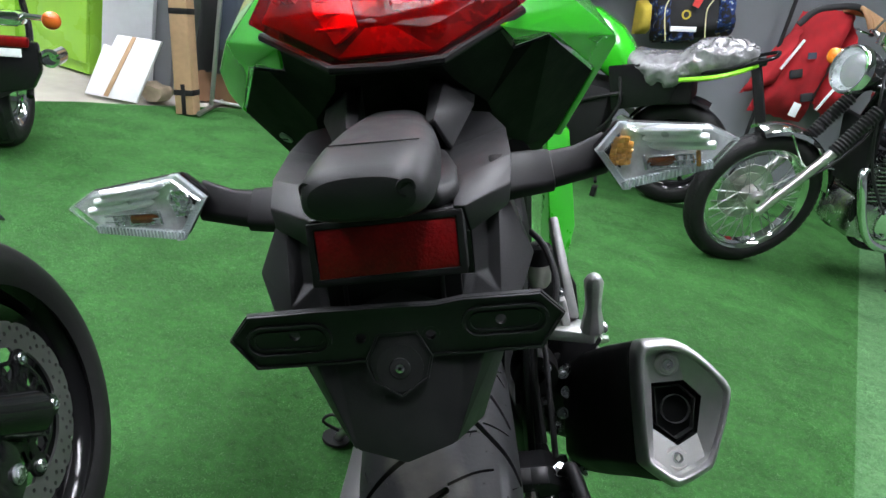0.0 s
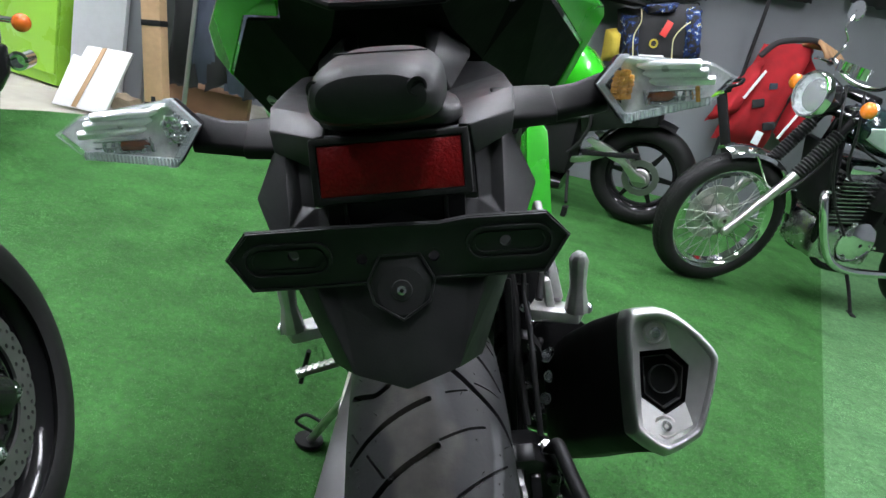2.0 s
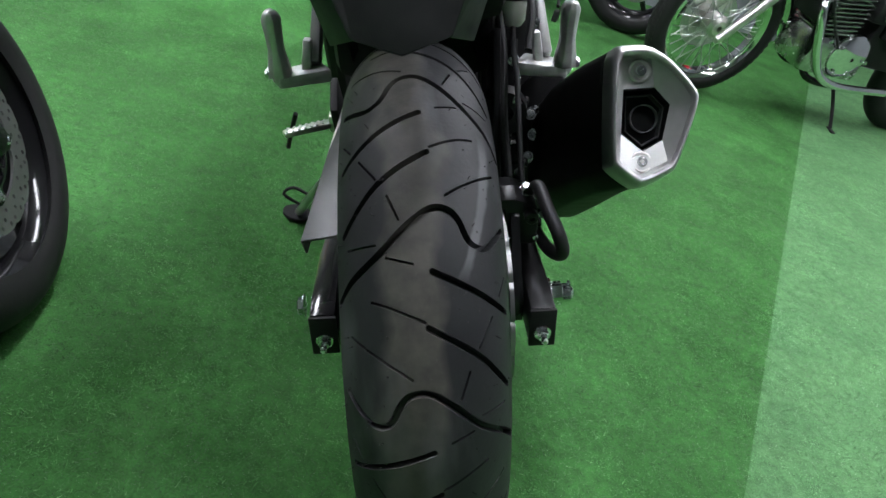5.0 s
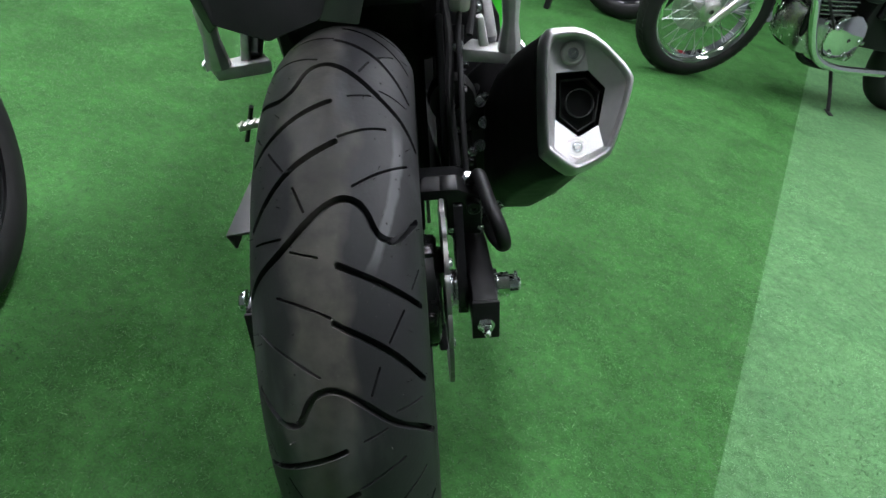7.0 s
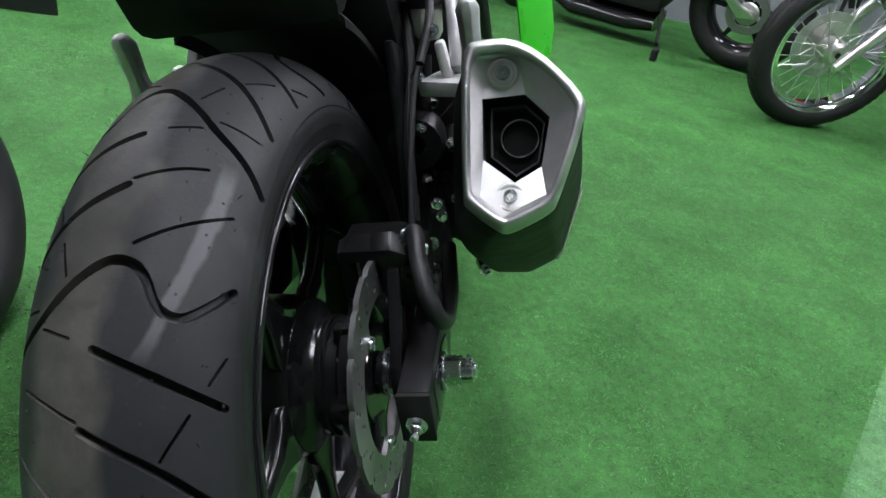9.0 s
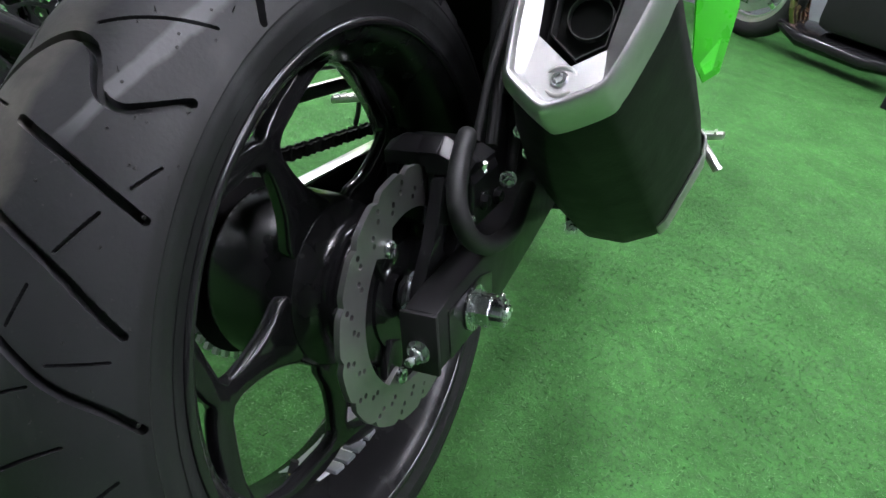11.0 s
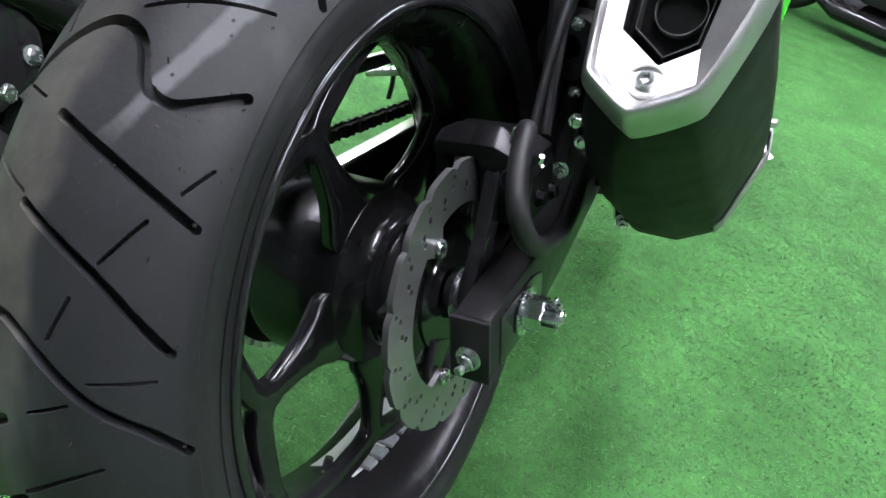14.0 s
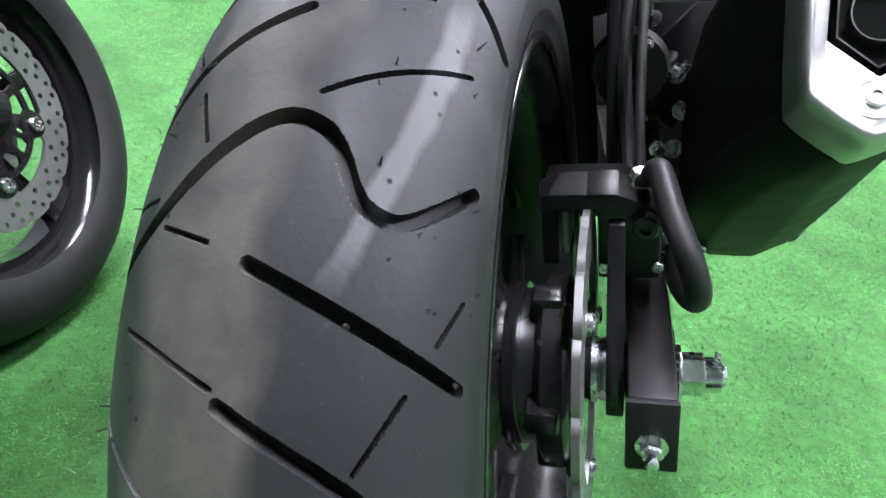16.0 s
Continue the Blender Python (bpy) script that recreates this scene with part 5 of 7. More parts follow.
# pillion pegs and hangers
PEGM = mat("blasted_alloy", (0.56, 0.56, 0.55), 0.40, 0.5, noise_amt=0.2, scale=70, bump=0.1)
# darker take on the peg alloy: shade put into the hanger arm's colour
SHADECAST = mat("shaded_cast_metal", (0.22, 0.22, 0.22), 0.40, 0.5, noise_amt=0.25, scale=70, bump=0.1)
for s, ox in ((1, 0.006), (-1, 0.014)):
    px = lambda x: s * x + ox
    b = rod(None, (px(0.128 if s < 0 else 0.156), 0.30, 0.37 if s < 0 else 0.345), (px(0.145 if s < 0 else 0.166), 0.205, 0.236), 0.034 if s < 0 else 0.024, 0.028, 0.012, 0.014)
    arm = b
    b = rod(None, (px(0.132), 0.21, 0.226), (px(0.194), 0.18, 0.226), 0.044, 0.034, 0.018, 0.016, up=(0, 0, 1), w=0.004)
    rod(b, (px(0.156), 0.20, 0.232), (px(0.150), 0.20, 0.272), 0.012, 0.010, 0.018, 0.016, up=(0, 1, 0))
    hang = gp("peg_hanger", b, PEGM, label="cast aluminium pillion footpeg hanger")
    gp("hanger_arm", arm, SHADECAST, hang, "cast arm coloured dark for the shade it hangs in")
    b = B()
    rings = []
    for z, w_, d_, yy in ((0.232, 0.015, 0.013, 0.178), (0.245, 0.0135, 0.012, 0.176), (0.268, 0.0095, 0.010, 0.173), (0.292, 0.0105, 0.011, 0.170), (0.306, 0.0115, 0.012, 0.168), (0.314, 0.008, 0.010, 0.166), (0.318, 0.003, 0.006, 0.165)):
        rings.append([Vector((px(0.186) + w_ * a, yy + d_ * c_, z)) for a, c_ in ((-1, -0.4), (-0.4, -1), (0.4, -1), (1, -0.4), (1, 0.6), (0.5, 1), (-0.5, 1), (-1, 0.6))])
    loft(b, rings)
    bev(b, 0.001)
    gp("footpeg", b, PEGM, hang, "folded aluminium pillion footpeg")
    gp("peg_pin", hexbolt((px(0.200), 0.178, 0.236), (s, 0, 0), 0.006, 0.005), ZINC, hang)
# rider pegs
for s in (-1, 1):
    p0, p1 = (Vector((-0.137, 0.385, 0.078)), Vector((-0.215, 0.350, 0.0760))) if s < 0 else (Vector((0.15, 0.56, -0.002)), Vector((0.30, 0.545, 0.008)))
    peg = gp("rider_footpeg", rod(None, p0, p1, 0.020, 0.017, 0.011, 0.010, up=(0, 0, 1)), ALU, label="ribbed aluminium rider footpeg")
    for k in range(7):
        q = p0.lerp(p1, 0.2 + 0.12 * k)
        gp("peg_rib", box(tuple(q + Vector((0, 0, 0.0055))), (0.0042, 0.0165, 0.003), w=0.0006), ALU, peg)
    gp("peg_bracket", box(tuple(p0 + Vector((-s * 0.004, 0.004, 0.002))), (0.022, 0.034, 0.030), w=0.004), ALU, peg)
b = tube(B(), [(0.272, 0.548, -0.008), (0.284, 0.542, -0.022), (0.298, 0.536, -0.040)], 0.007, 10, 2)
gp("brake_pedal", b, ALU)
b = tube(B(), [(-0.20, 0.40, 0.09), (-0.215, 0.42, 0.05), (-0.225, 0.42, 0.02)], 0.004, 8, 4)
gp("gear_pedal", b, DARK)
# side stand
b = tube(B(), [(-0.13, 0.50, -0.03), (-0.20, 0.56, -0.13), (-0.262, 0.612, -0.222)], 0.009, 12, 4)
stand = gp("side_stand", b, ALU, label="side stand folded out onto the carpet")
b = B()
lathe(b, [(-0.003, 0.001), (-0.003, 0.03), (0.003, 0.03), (0.003, 0.001)], 24, axis="z")
b.transform(Matrix.Translation((-0.268, 0.618, -0.227)) @ pose(0, 0, 0, 0, 16.5, 0))
gp("stand_foot", b, DARK, stand)
b = tube(B(), [(-0.25, 0.60, -0.20), (-0.285, 0.60, -0.17), (-0.262, 0.60, -0.155), (-0.225, 0.585, -0.17)], 0.0035, 8, 4)
gp("stand_tang", b, DARK, stand)
# chain and guard
links = gp("drive_chain", tube(B(), [(-0.086, 0.02, 0.094), (-0.086, 0.56, 0.042)], 0.0045, 8, 0), DARK, label="dark roller chain")
gp("chain_core", tube(B(), [(-0.086, 0.02, -0.094), (-0.086, 0.56, -0.042)], 0.0045, 8, 0), DARK, links)
LINK = prism([(-0.0092, 0), (-0.0064, 0.0068), (0, 0.0046), (0.0064, 0.0068), (0.0092, 0), (0.0064, -0.0068), (0, -0.0046), (-0.0064, -0.0068)], 0.002, None, 0.0004)
lob = gp("chain_link", LINK, DARK, links)
lmesh = lob.data
bpy.data.objects.remove(lob)
for k in range(42):
    for up in (1, -1):
        for side in (-1, 1):
            o = new("chain_link", lmesh)
            o.parent = links
            wide = 0.0075 if k % 2 else 0.0052
            y_ = 0.02 + k * 0.0127
            z_ = up * (0.094 - 0.052 * k / 42.5) + AX
            o.matrix_local = Matrix.Translation((-0.086 + side * wide, y_, z_)) @ Matrix.Rotation(radians(-up * 5.9), 4, "X") @ frame_m((0, 0, 0), (0, 1, 0), (0, 0, 1)) @ Matrix.Translation((0, 0, -AX))
b = facets([(-0.128, -0.085, 0.150), (-0.070, -0.085, 0.158), (-0.064, 0.10, 0.172), (-0.112, 0.10, 0.165), (-0.06, 0.42, 0.13), (-0.10, 0.42, 0.125), (-0.130, -0.06, 0.118), (-0.116, 0.10, 0.14)], [(0, 1, 2, 3), (3, 2, 4, 5), (0, 3, 7, 6)], 0.003, 0.001)
guard = gp("chain_guard", b, mat("grey_plastic", (0.026, 0.026, 0.028), 0.48), label="dark grey chain guard")

gp("guard_bar", rod(None, (-0.1165, 0.13, 0.132), (-0.108, 0.36, 0.121), 0.016, 0.016, 0.010, 0.010, up=(1, 0, 0)), ALU, guard)

gp("sprocket_carrier", lathe(B(), [(-0.083, 0.02), (-0.083, 0.058), (-0.064, 0.066), (-0.064, 0.02)], 32), SATIN, wheel)
# front end, hidden behind the bodywork
frim = gp("front_wheel", lathe(B(), [(-0.045, 0.20), (-0.045, 0.222), (0.045, 0.222), (0.045, 0.20)], 48, c=(0, 1.40, -0.012)), GLOSS)
gp("tyre", lathe(B(), [(0.055 * math.sin(radians(q)), 0.245 + 0.055 * math.cos(radians(q))) for q in range(-140, 141, 14)], 64, c=(0, 1.40, -0.012)), RUBBER, frim)
gp("hub", lathe(B(), [(-0.05, 0.01), (-0.05, 0.04), (0.05, 0.04), (0.05, 0.01)], 24, c=(0, 1.40, -0.012)), SATIN, frim)
for k in range(5):
    o_ = Vector((0, 1.40, -0.012))
    gp("spoke", rod(None, o_ + polar(0.03, 72 * k), o_ + polar(0.21, 72 * k), 0.04, 0.022, 0.03, 0.03), GLOSS, frim)
for s in (-1, 1):
    gp("fork_leg", tube(B(), [(s * 0.10, 1.40, -0.012), (s * 0.10, 1.16, 0.52)], 0.026, 14, 0), GLOSS)
    gp("handlebar", tube(B(), [(s * 0.11, 1.15, 0.56), (s * 0.22, 1.10, 0.58), (s * 0.33, 1.02, 0.57)], 0.012, 10, 4), DARK)
front = [(0.05, 1.46, 0.30), (0.14, 1.30, 0.20), (0.20, 1.10, 0.28), (0.19, 1.08, 0.46), (0.12, 1.30, 0.48), (0.04, 1.42, 0.44), (0.06, 1.20, 0.66), (0.14, 1.08, 0.60)]
gp("front_fairing", panel(front, [(0, 1, 4, 5), (1, 2, 3, 4), (4, 3, 7, 6)], 0.004), GREEN, label="lime green front fairing")

LOOM = [
    ([(0.118, 0.13, 0.10), (0.114, 0.17, 0.17), (0.118, 0.22, 0.24), (0.112, 0.27, 0.30)], 0.0060),
    ([(0.140, 0.16, 0.26), (0.150, 0.20, 0.30), (0.140, 0.25, 0.33), (0.120, 0.30, 0.34)], 0.0046),
]
for pts, r_ in LOOM:
    gp("wiring_loom", tube(B(), pts, r_, 10, 6), HOSE)
gp("linkage_plate", prism([(0.14, 0.02), (0.22, 0.05), (0.26, 0.16), (0.24, 0.26), (0.19, 0.28), (0.17, 0.17)], 0.010, frame_m((0.100, 0, 0), (0, 1, 0), (0, 0, 1)), 0.003), SATIN)
gp("spring_seat", lathe(B(), [(-0.02, 0.012), (-0.02, 0.030), (0.0, 0.033), (0.02, 0.030), (0.02, 0.012)], 28, c=(0.118, 0.205, 0.165), axis="y"), SATIN)
for q, d, r_ in (((0.127, 0.150, 0.060), (0.5, -1, 0), 0.0065), ((0.126, 0.185, 0.125), (0.6, -1, 0.2), 0.005), ((0.128, 0.20, 0.235), (0.4, -1, 0), 0.006), ((0.152, 0.19, 0.285), (0.2, -1, 0.3), 0.005), ((0.130, 0.17, 0.19), (0.4, -1, 0), 0.0045), ((0.162, 0.21, 0.16), (0.2, -1, 0), 0.005)):
    gp("linkage_bolt", hexbolt(q, d, r_, 0.007, True, 0.004), ZINC)

gp("heel_plate", prism([(0.098, -0.02), (0.185, -0.01), (0.205, 0.10), (0.195, 0.24), (0.165, 0.30), (0.098, 0.30)], 0.012, XZ(0.315), 0.003), DARK)


# ---- other motorcycles ----
def plain_wheel(parent, c, R, r, rim_mat, tyre_label, name="front_wheel", bead=None, tread=0):
    """A wheel about the local x axis, centred at c."""
    bead = bead or R - r * 0.5
    w = part(name, rim(B(), r * 0.74, bead - 0.006), rim_mat, parent, shift=c)
    prof = []
    for k in range(21):
        a = radians(-118 + 236 * k / 20)
        prof.append((r * math.sin(a), R + r * math.cos(a)))
    prof += [(r * 0.66, bead - 0.008), (-r * 0.66, bead - 0.008)]
    part("tyre", lathe(B(), prof, 120), RUBBER2, w, tyre_label, shift=c)
    if tread:
        b = B()
        for k in range(tread):
            for off, a in ((0, -0.55), (0.5, -0.2), (0, 0.15), (0.5, 0.5)):
                th = 2 * math.pi * (k + off) / tread
                rr = R + r * math.cos(a) + 0.0005
                m = Matrix.Rotation(th, 4, "X") @ Matrix.Translation((r * math.sin(a), rr, 0)) @ Matrix.Rotation(-a, 4, "Z")
                bb = B()
                bmesh.ops.create_cube(bb, size=1, matrix=m @ Matrix.Diagonal((0.016, 0.003, 0.020, 1)))
                merge(b, bb)
        tagged(part("tread_block", b, RUBBER2, w, shift=c), kind="stuff")
    return w


# left sport motorcycle: front wheel, fork, discs
LZ = 0.275
lrot = Matrix.Rotation(radians(4.06), 4, "Z") @ Matrix.Rotation(radians(-22.8), 4, "Y")
LC = Vector((-0.7386, 0.2088, 0.2521))
left = root("motorcycle", Matrix.Translation(LC - lrot.to_3x3() @ Vector((0, 0, LZ))) @ lrot, "black sport motorcycle front end beside the green one", "motorcycle", "parked motorcycles")
c = (0, 0, LZ)
lw = plain_wheel(left, c, 0.2157, 0.0555, GLOSS, "black front tyre with smooth sidewall", bead=0.208)
for k in range(5):
    b = rod(None, polar(0.03, 8 + 72 * k), polar(0.195, 8 + 72 * k), 0.030, 0.018, 0.022, 0.018)
    part("spoke", b, GLOSS, lw, shift=c)
part("hub", lathe(B(), [(-0.046, 0.012), (-0.046, 0.030), (-0.030, 0.034), (0.030, 0.034), (0.046, 0.030), (0.046, 0.012)], 32), GLOSS, lw, shift=c)


def carrier_loops():
    """Lobed outline of a brake disc carrier and its windows, five times round."""
    at = lambda r, a: (r * math.cos(radians(a)), r * math.sin(radians(a)))
    outer, holes = [], []
    for k in range(180):
        a = 2 * k
        d = abs((a - 336 + 36) % 72 - 36)
        outer.append(at(0.0795 + 0.0185 * max(0.0, 1 - (d / 12.5) ** 2) ** 0.6, a))
    for k in range(5):
        a = 336 + 72 * k
        holes.append([at(r, a + q) for r, q in ((0.052, 12), (0.066, 9.5), (0.0735, 14), (0.0735, 28), (0.066, 33), (0.050, 24))])
        holes.append([at(r, a - q) for r, q in ((0.054, 10), (0.058, 12), (0.065, 11), (0.067, 8), (0.062, 6), (0.055, 6))])
        holes.append([at(r, a - q) for r, q in ((0.050, 20), (0.066, 17), (0.0735, 20), (0.0735, 31), (0.064, 33), (0.051, 30))])
    return [outer] + [h[::-1] for h in holes] + [circle(0, 0, 0.022, 24)]


for s in (-1, 1):
    part("brake_disc", petal_disc(s * 0.042, 0.137, 0.099, 0.0045, 20, [(0.1275, 0.15), (0.1185, 0.5), (0.1285, 0.75), (0.1085, 0.85)], tabs=[336 + 72 * k for k in range(5)], tab_r=0.010, bore=0.0036), DISC, lw, "drilled wavy steel front brake disc", 40, c)
    part("disc_carrier", pierced(carrier_loops(), 0.005, frame_m((s * 0.0445 - 0.0025, 0, 0), (0, 1, 0), (0, 0, 1)), 0.0008), GLOSS, lw, shift=c)
    for k in range(5):
        part("disc_bolt", button_bolt(polar(0.0825, 336 + 72 * k, s * 0.0470), (s, 0, 0), 0.0095), ZINC, lw, shift=c)
    # fork leg: foot round the axle, slider, tube
    foot = Vector((s * 0.062, 0, 0))
    way = Vector((s * 0.10, math.cos(radians(148)), math.sin(radians(148))))
    b = cyl(B(), Vector(c) + Vector((s * 0.048, 0, 0)), Vector(c) + Vector((s * 0.066, 0, 0)), 0.036, 0.031, 36)
    slider = part("fork_slider", b, GLOSS, left, "black fork leg")
    b = tube(B(), [Vector(c) + foot, Vector(c) + foot + way * 0.10, Vector(c) + foot + way * 0.26], lambda t: 0.034 - 0.006 * t, 18, 4)
    part("slider_leg", b, GLOSS, slider)
    part("fork_tube", tube(B(), [Vector(c) + foot + way * 0.26, Vector(c) + foot + way * 0.60], 0.021, 16, 0), CHROME, left)
    b = prism([(-0.085, -0.050), (-0.170, -0.085), (-0.190, -0.020), (-0.175, 0.050), (-0.100, 0.045), (-0.075, 0.0)], 0.044, frame_m((s * 0.064 - 0.022, 0, 0), (0, 1, 0), (0, 0, 1)), 0.008)
    cal2 = part("front_caliper", b, GLOSS, left, "black front brake caliper", shift=c)
    for y_, z_, r_ in ((-0.100, -0.028, 0.010), (-0.160, -0.010, 0.012), (-0.152, -0.062, 0.009)):
        part("caliper_bolt", hexbolt((s * 0.086, y_, z_), (s, 0, 0), r_, 0.006), ZINC, cal2, shift=c)
    b = lathe(B(), [(s * 0.064, 0.002), (s * 0.064, 0.0155), (s * 0.0725, 0.0145), (s * 0.0735, 0.0085), (s * 0.068, 0.007), (s * 0.068, 0.002)], 28)
    part("axle_bolt", b, ZINC, left, shift=c)
b = lathe(B(), [(-0.062, 0.285), (-0.05, 0.302), (0.0, 0.308), (0.05, 0.302), (0.062, 0.285), (0.06, 0.283), (0.0, 0.304), (-0.06, 0.283)], 40, arc=(radians(60), radians(170)))
part("front_mudguard", b, GLOSS, left, shift=c)

# chrome classic motorcycle
SPOKEM = mat("plated_spoke_wire", (0.5, 0.5, 0.5), 0.42, 0.9)
CH = Vector((1.3913, 2.5041, 0.001))
crot = Matrix.Rotation(radians(102), 4, "Z") @ Matrix.Rotation(radians(-8.8), 4, "Y")
classic = root("motorcycle", Matrix.Translation(CH) @ crot, "classic motorcycle with chrome headlight and wire wheels", "motorcycle", "parked motorcycles")
c = (0, 0, 0.335)
cw = plain_wheel(classic, c, 0.288, 0.047, CHROME, "black ribbed front tyre", bead=0.262, tread=64)
b = lathe(B(), [(-0.045, 0.012), (-0.045, 0.035), (-0.03, 0.055), (0.03, 0.055), (0.045, 0.035), (0.045, 0.012)], 32)
hub = part("hub", b, ALU, cw, shift=c)
for k in range(36):
    s = 1 if k % 2 else -1
    a0, a1 = 10 * k, 10 * k + (38 if (k // 2) % 2 else -38)
    part("spoke", cyl(B(), polar(0.05, a0, s * 0.035), polar(0.245, a1, 0), 0.0022, n=6), SPOKEM, cw, shift=c)
part("brake_disc", petal_disc(0.062, 0.14, 0.10, 0.005, 12), STEEL, cw, shift=c)
part("disc_carrier", lathe(B(), [(0.055, 0.02), (0.055, 0.102), (0.06, 0.102), (0.06, 0.02)], 32), ALU, cw, shift=c)
for s in (-1, 1):
    b = tube(B(), [(s * 0.09, 0.012, 0.30), (s * 0.09, -0.005, 0.335), (s * 0.09, -0.215, 0.655)], lambda t: 0.019 + 0.004 * t, 16, 3)
    part("fork_slider", b, ALU, classic, "polished fork leg")
    b = B()
    n = 15
    pts = [Vector((s * 0.09, -0.205, 0.64)).lerp(Vector((s * 0.09, -0.315, 0.86)), k / (2 * n)) for k in range(2 * n + 1)]
    tube(b, pts, lambda t: 0.034 if round(t * 2 * n) % 2 else 0.027, 16, 0)
    part("fork_gaiter", b, HOSE, classic, "ribbed black rubber fork gaiter")
    b = cyl(B(), (s * 0.09, -0.315, 0.86), (s * 0.09, -0.40, 1.03), 0.024)
    part("fork_shroud", b, GLOSS, classic)
    b = B()
    bmesh.ops.create_uvsphere(b, u_segments=20, v_segments=12, radius=0.036)
    b.transform(Matrix.Translation((s * 0.18, -0.20 if s > 0 else -0.30, 1.0)) @ Matrix.Diagonal((1, 0.75, 1, 1)))
    ind = part("indicator", b, AMBER, classic, "round amber indicator lens")
    part("bezel", lathe(B(), [(-0.024, 0.004), (-0.024, 0.024), (0.0, 0.038), (0.004, 0.036), (0.0, 0.004)], 20, c=(s * 0.18, -0.215 if s > 0 else -0.315, 1.0), axis="y"), CHROME, ind)
    part("stalk", cyl(B(), (s * 0.09, -0.30, 0.98), (s * 0.165, -0.22 if s > 0 else -0.315, 1.0), 0.008), CHROME, ind)
    b = tube(B(), [(0, -0.36, 1.07), (s * 0.09, -0.37, 1.08), (s * 0.20, -0.37, 1.13), (s * 0.30, -0.44, 1.12), (s * 0.36, -0.50, 1.11)], 0.011, 12, 5)
    bar = part("handlebar", b, CHROME, classic)
    part("grip", tube(B(), [(s * 0.29, -0.435, 1.12), (s * 0.37, -0.51, 1.108)], 0.017, 14, 0), HOSE, bar)
    part("lever", tube(B(), [(s * 0.22, -0.36, 1.12), (s * 0.26, -0.33, 1.12), (s * 0.36, -0.40, 1.11)], 0.006, 8, 4), CHROME, bar)
    b = tube(B(), [(s * 0.25, -0.40, 1.13), (s * 0.27, -0.45, 1.22), (s * 0.27, -0.40, 1.28), (s * 0.30, -0.44, 1.34)], 0.005, 8, 5)
    mir_ = part("mirror", b, CHROME, classic, "round chrome mirror on a bent stalk")
    part("mirror_head", lathe(B(), [(-0.02, 0.003), (-0.016, 0.03), (0.0, 0.048), (0.008, 0.048), (0.008, 0.003)], 24, c=(s * 0.30, -0.445, 1.36), axis="y"), CHROME, mir_)
# headlight
b = lathe(B(), [(-0.19, 0.004), (-0.185, 0.04), (-0.16, 0.075), (-0.11, 0.094), (-0.07, 0.098), (-0.07, 0.004)], 40, c=(0, -0.10, 0.985), axis="y")
hl = part("headlight", b, GLOSS, classic, "round chrome-rimmed headlight")
part("bezel", lathe(B(), [(-0.07, 0.094), (-0.07, 0.106), (-0.045, 0.106), (-0.035, 0.100), (-0.037, 0.092), (-0.05, 0.092)], 40, c=(0, -0.10, 0.985), axis="y"), CHROME, hl)
part("reflector_bowl", lathe(B(), [(-0.115, 0.004), (-0.105, 0.03), (-0.08, 0.065), (-0.05, 0.093), (-0.052, 0.095), (-0.12, 0.03)], 40, c=(0, -0.10, 0.985), axis="y"), mat("bright_lamp_bowl", (0.93, 0.94, 0.95), 0.3, 0.45, noise_amt=0.3, scale=25), hl)
part("lens", lathe(B(), [(-0.044, 0.093), (-0.034, 0.07), (-0.026, 0.035), (-0.024, 0.001), (-0.027, 0.001), (-0.029, 0.035), (-0.037, 0.07), (-0.048, 0.093)], 40, c=(0, -0.10, 0.985), axis="y"), HEADGLASS, hl)
# fender with stays
b = lathe(B(), [(-0.062, 0.335), (-0.055, 0.352), (-0.03, 0.366), (0.0, 0.370), (0.03, 0.366), (0.055, 0.352), (0.062, 0.335), (0.058, 0.335), (0.03, 0.362), (0, 0.366), (-0.03, 0.362), (-0.058, 0.335)], 44, c=c, arc=(radians(66), radians(166)))
fen = part("front_fender", b, CHROME, classic, "curved chrome front fender")
for s in (-1, 1):
    b = tube(B(), [(s * 0.066, 0.02, 0.68), (s * 0.075, -0.09, 0.56), (s * 0.08, -0.14, 0.545)], 0.005, 8, 0)
    tube(b, [(s * 0.066, -0.28, 0.56), (s * 0.075, -0.17, 0.56), (s * 0.08, -0.14, 0.545)], 0.005, 8, 0)
    part("stay", b, CHROME, fen)
# gauges, triple clamp
for s in (-1, 1):
    part("gauge", lathe(B(), [(-0.03, 0.004), (-0.03, 0.036), (0.02, 0.040), (0.02, 0.004)], 24, c=(s * 0.05, -0.30, 1.13), axis="z"), CHROME, classic, "round chrome gauge")
part("fork_clamp", box((0, -0.36, 0.94), (0.24, 0.06, 0.035), (-30, 0, 0), 0.008), GLOSS, classic)
part("fork_clamp", box((0, -0.40, 1.03), (0.22, 0.06, 0.03), (-30, 0, 0), 0.008), GLOSS, classic)
# tank
TANKM = mat("dark_teal_tank_paint", (0.012, 0.03, 0.032), 0.15, noise_amt=0.05, coat=1.0)
b = B()
loft(b, [[Vector((hw * math.copysign(abs(math.cos(radians(15 * k))) ** 0.8, math.cos(radians(15 * k))), y, z + h * math.sin(radians(15 * k)))) for k in range(24)] for y, z, hw, h in ((-0.40, 0.91, 0.05, 0.03), (-0.43, 0.90, 0.11, 0.08), (-0.55, 0.90, 0.14, 0.105), (-0.75, 0.88, 0.13, 0.10), (-0.90, 0.85, 0.08, 0.06), (-0.95, 0.84, 0.04, 0.03))])
tank = part("fuel_tank", b, TANKM, classic, "dark glossy fuel tank with a pale side panel", 60)
b = B()
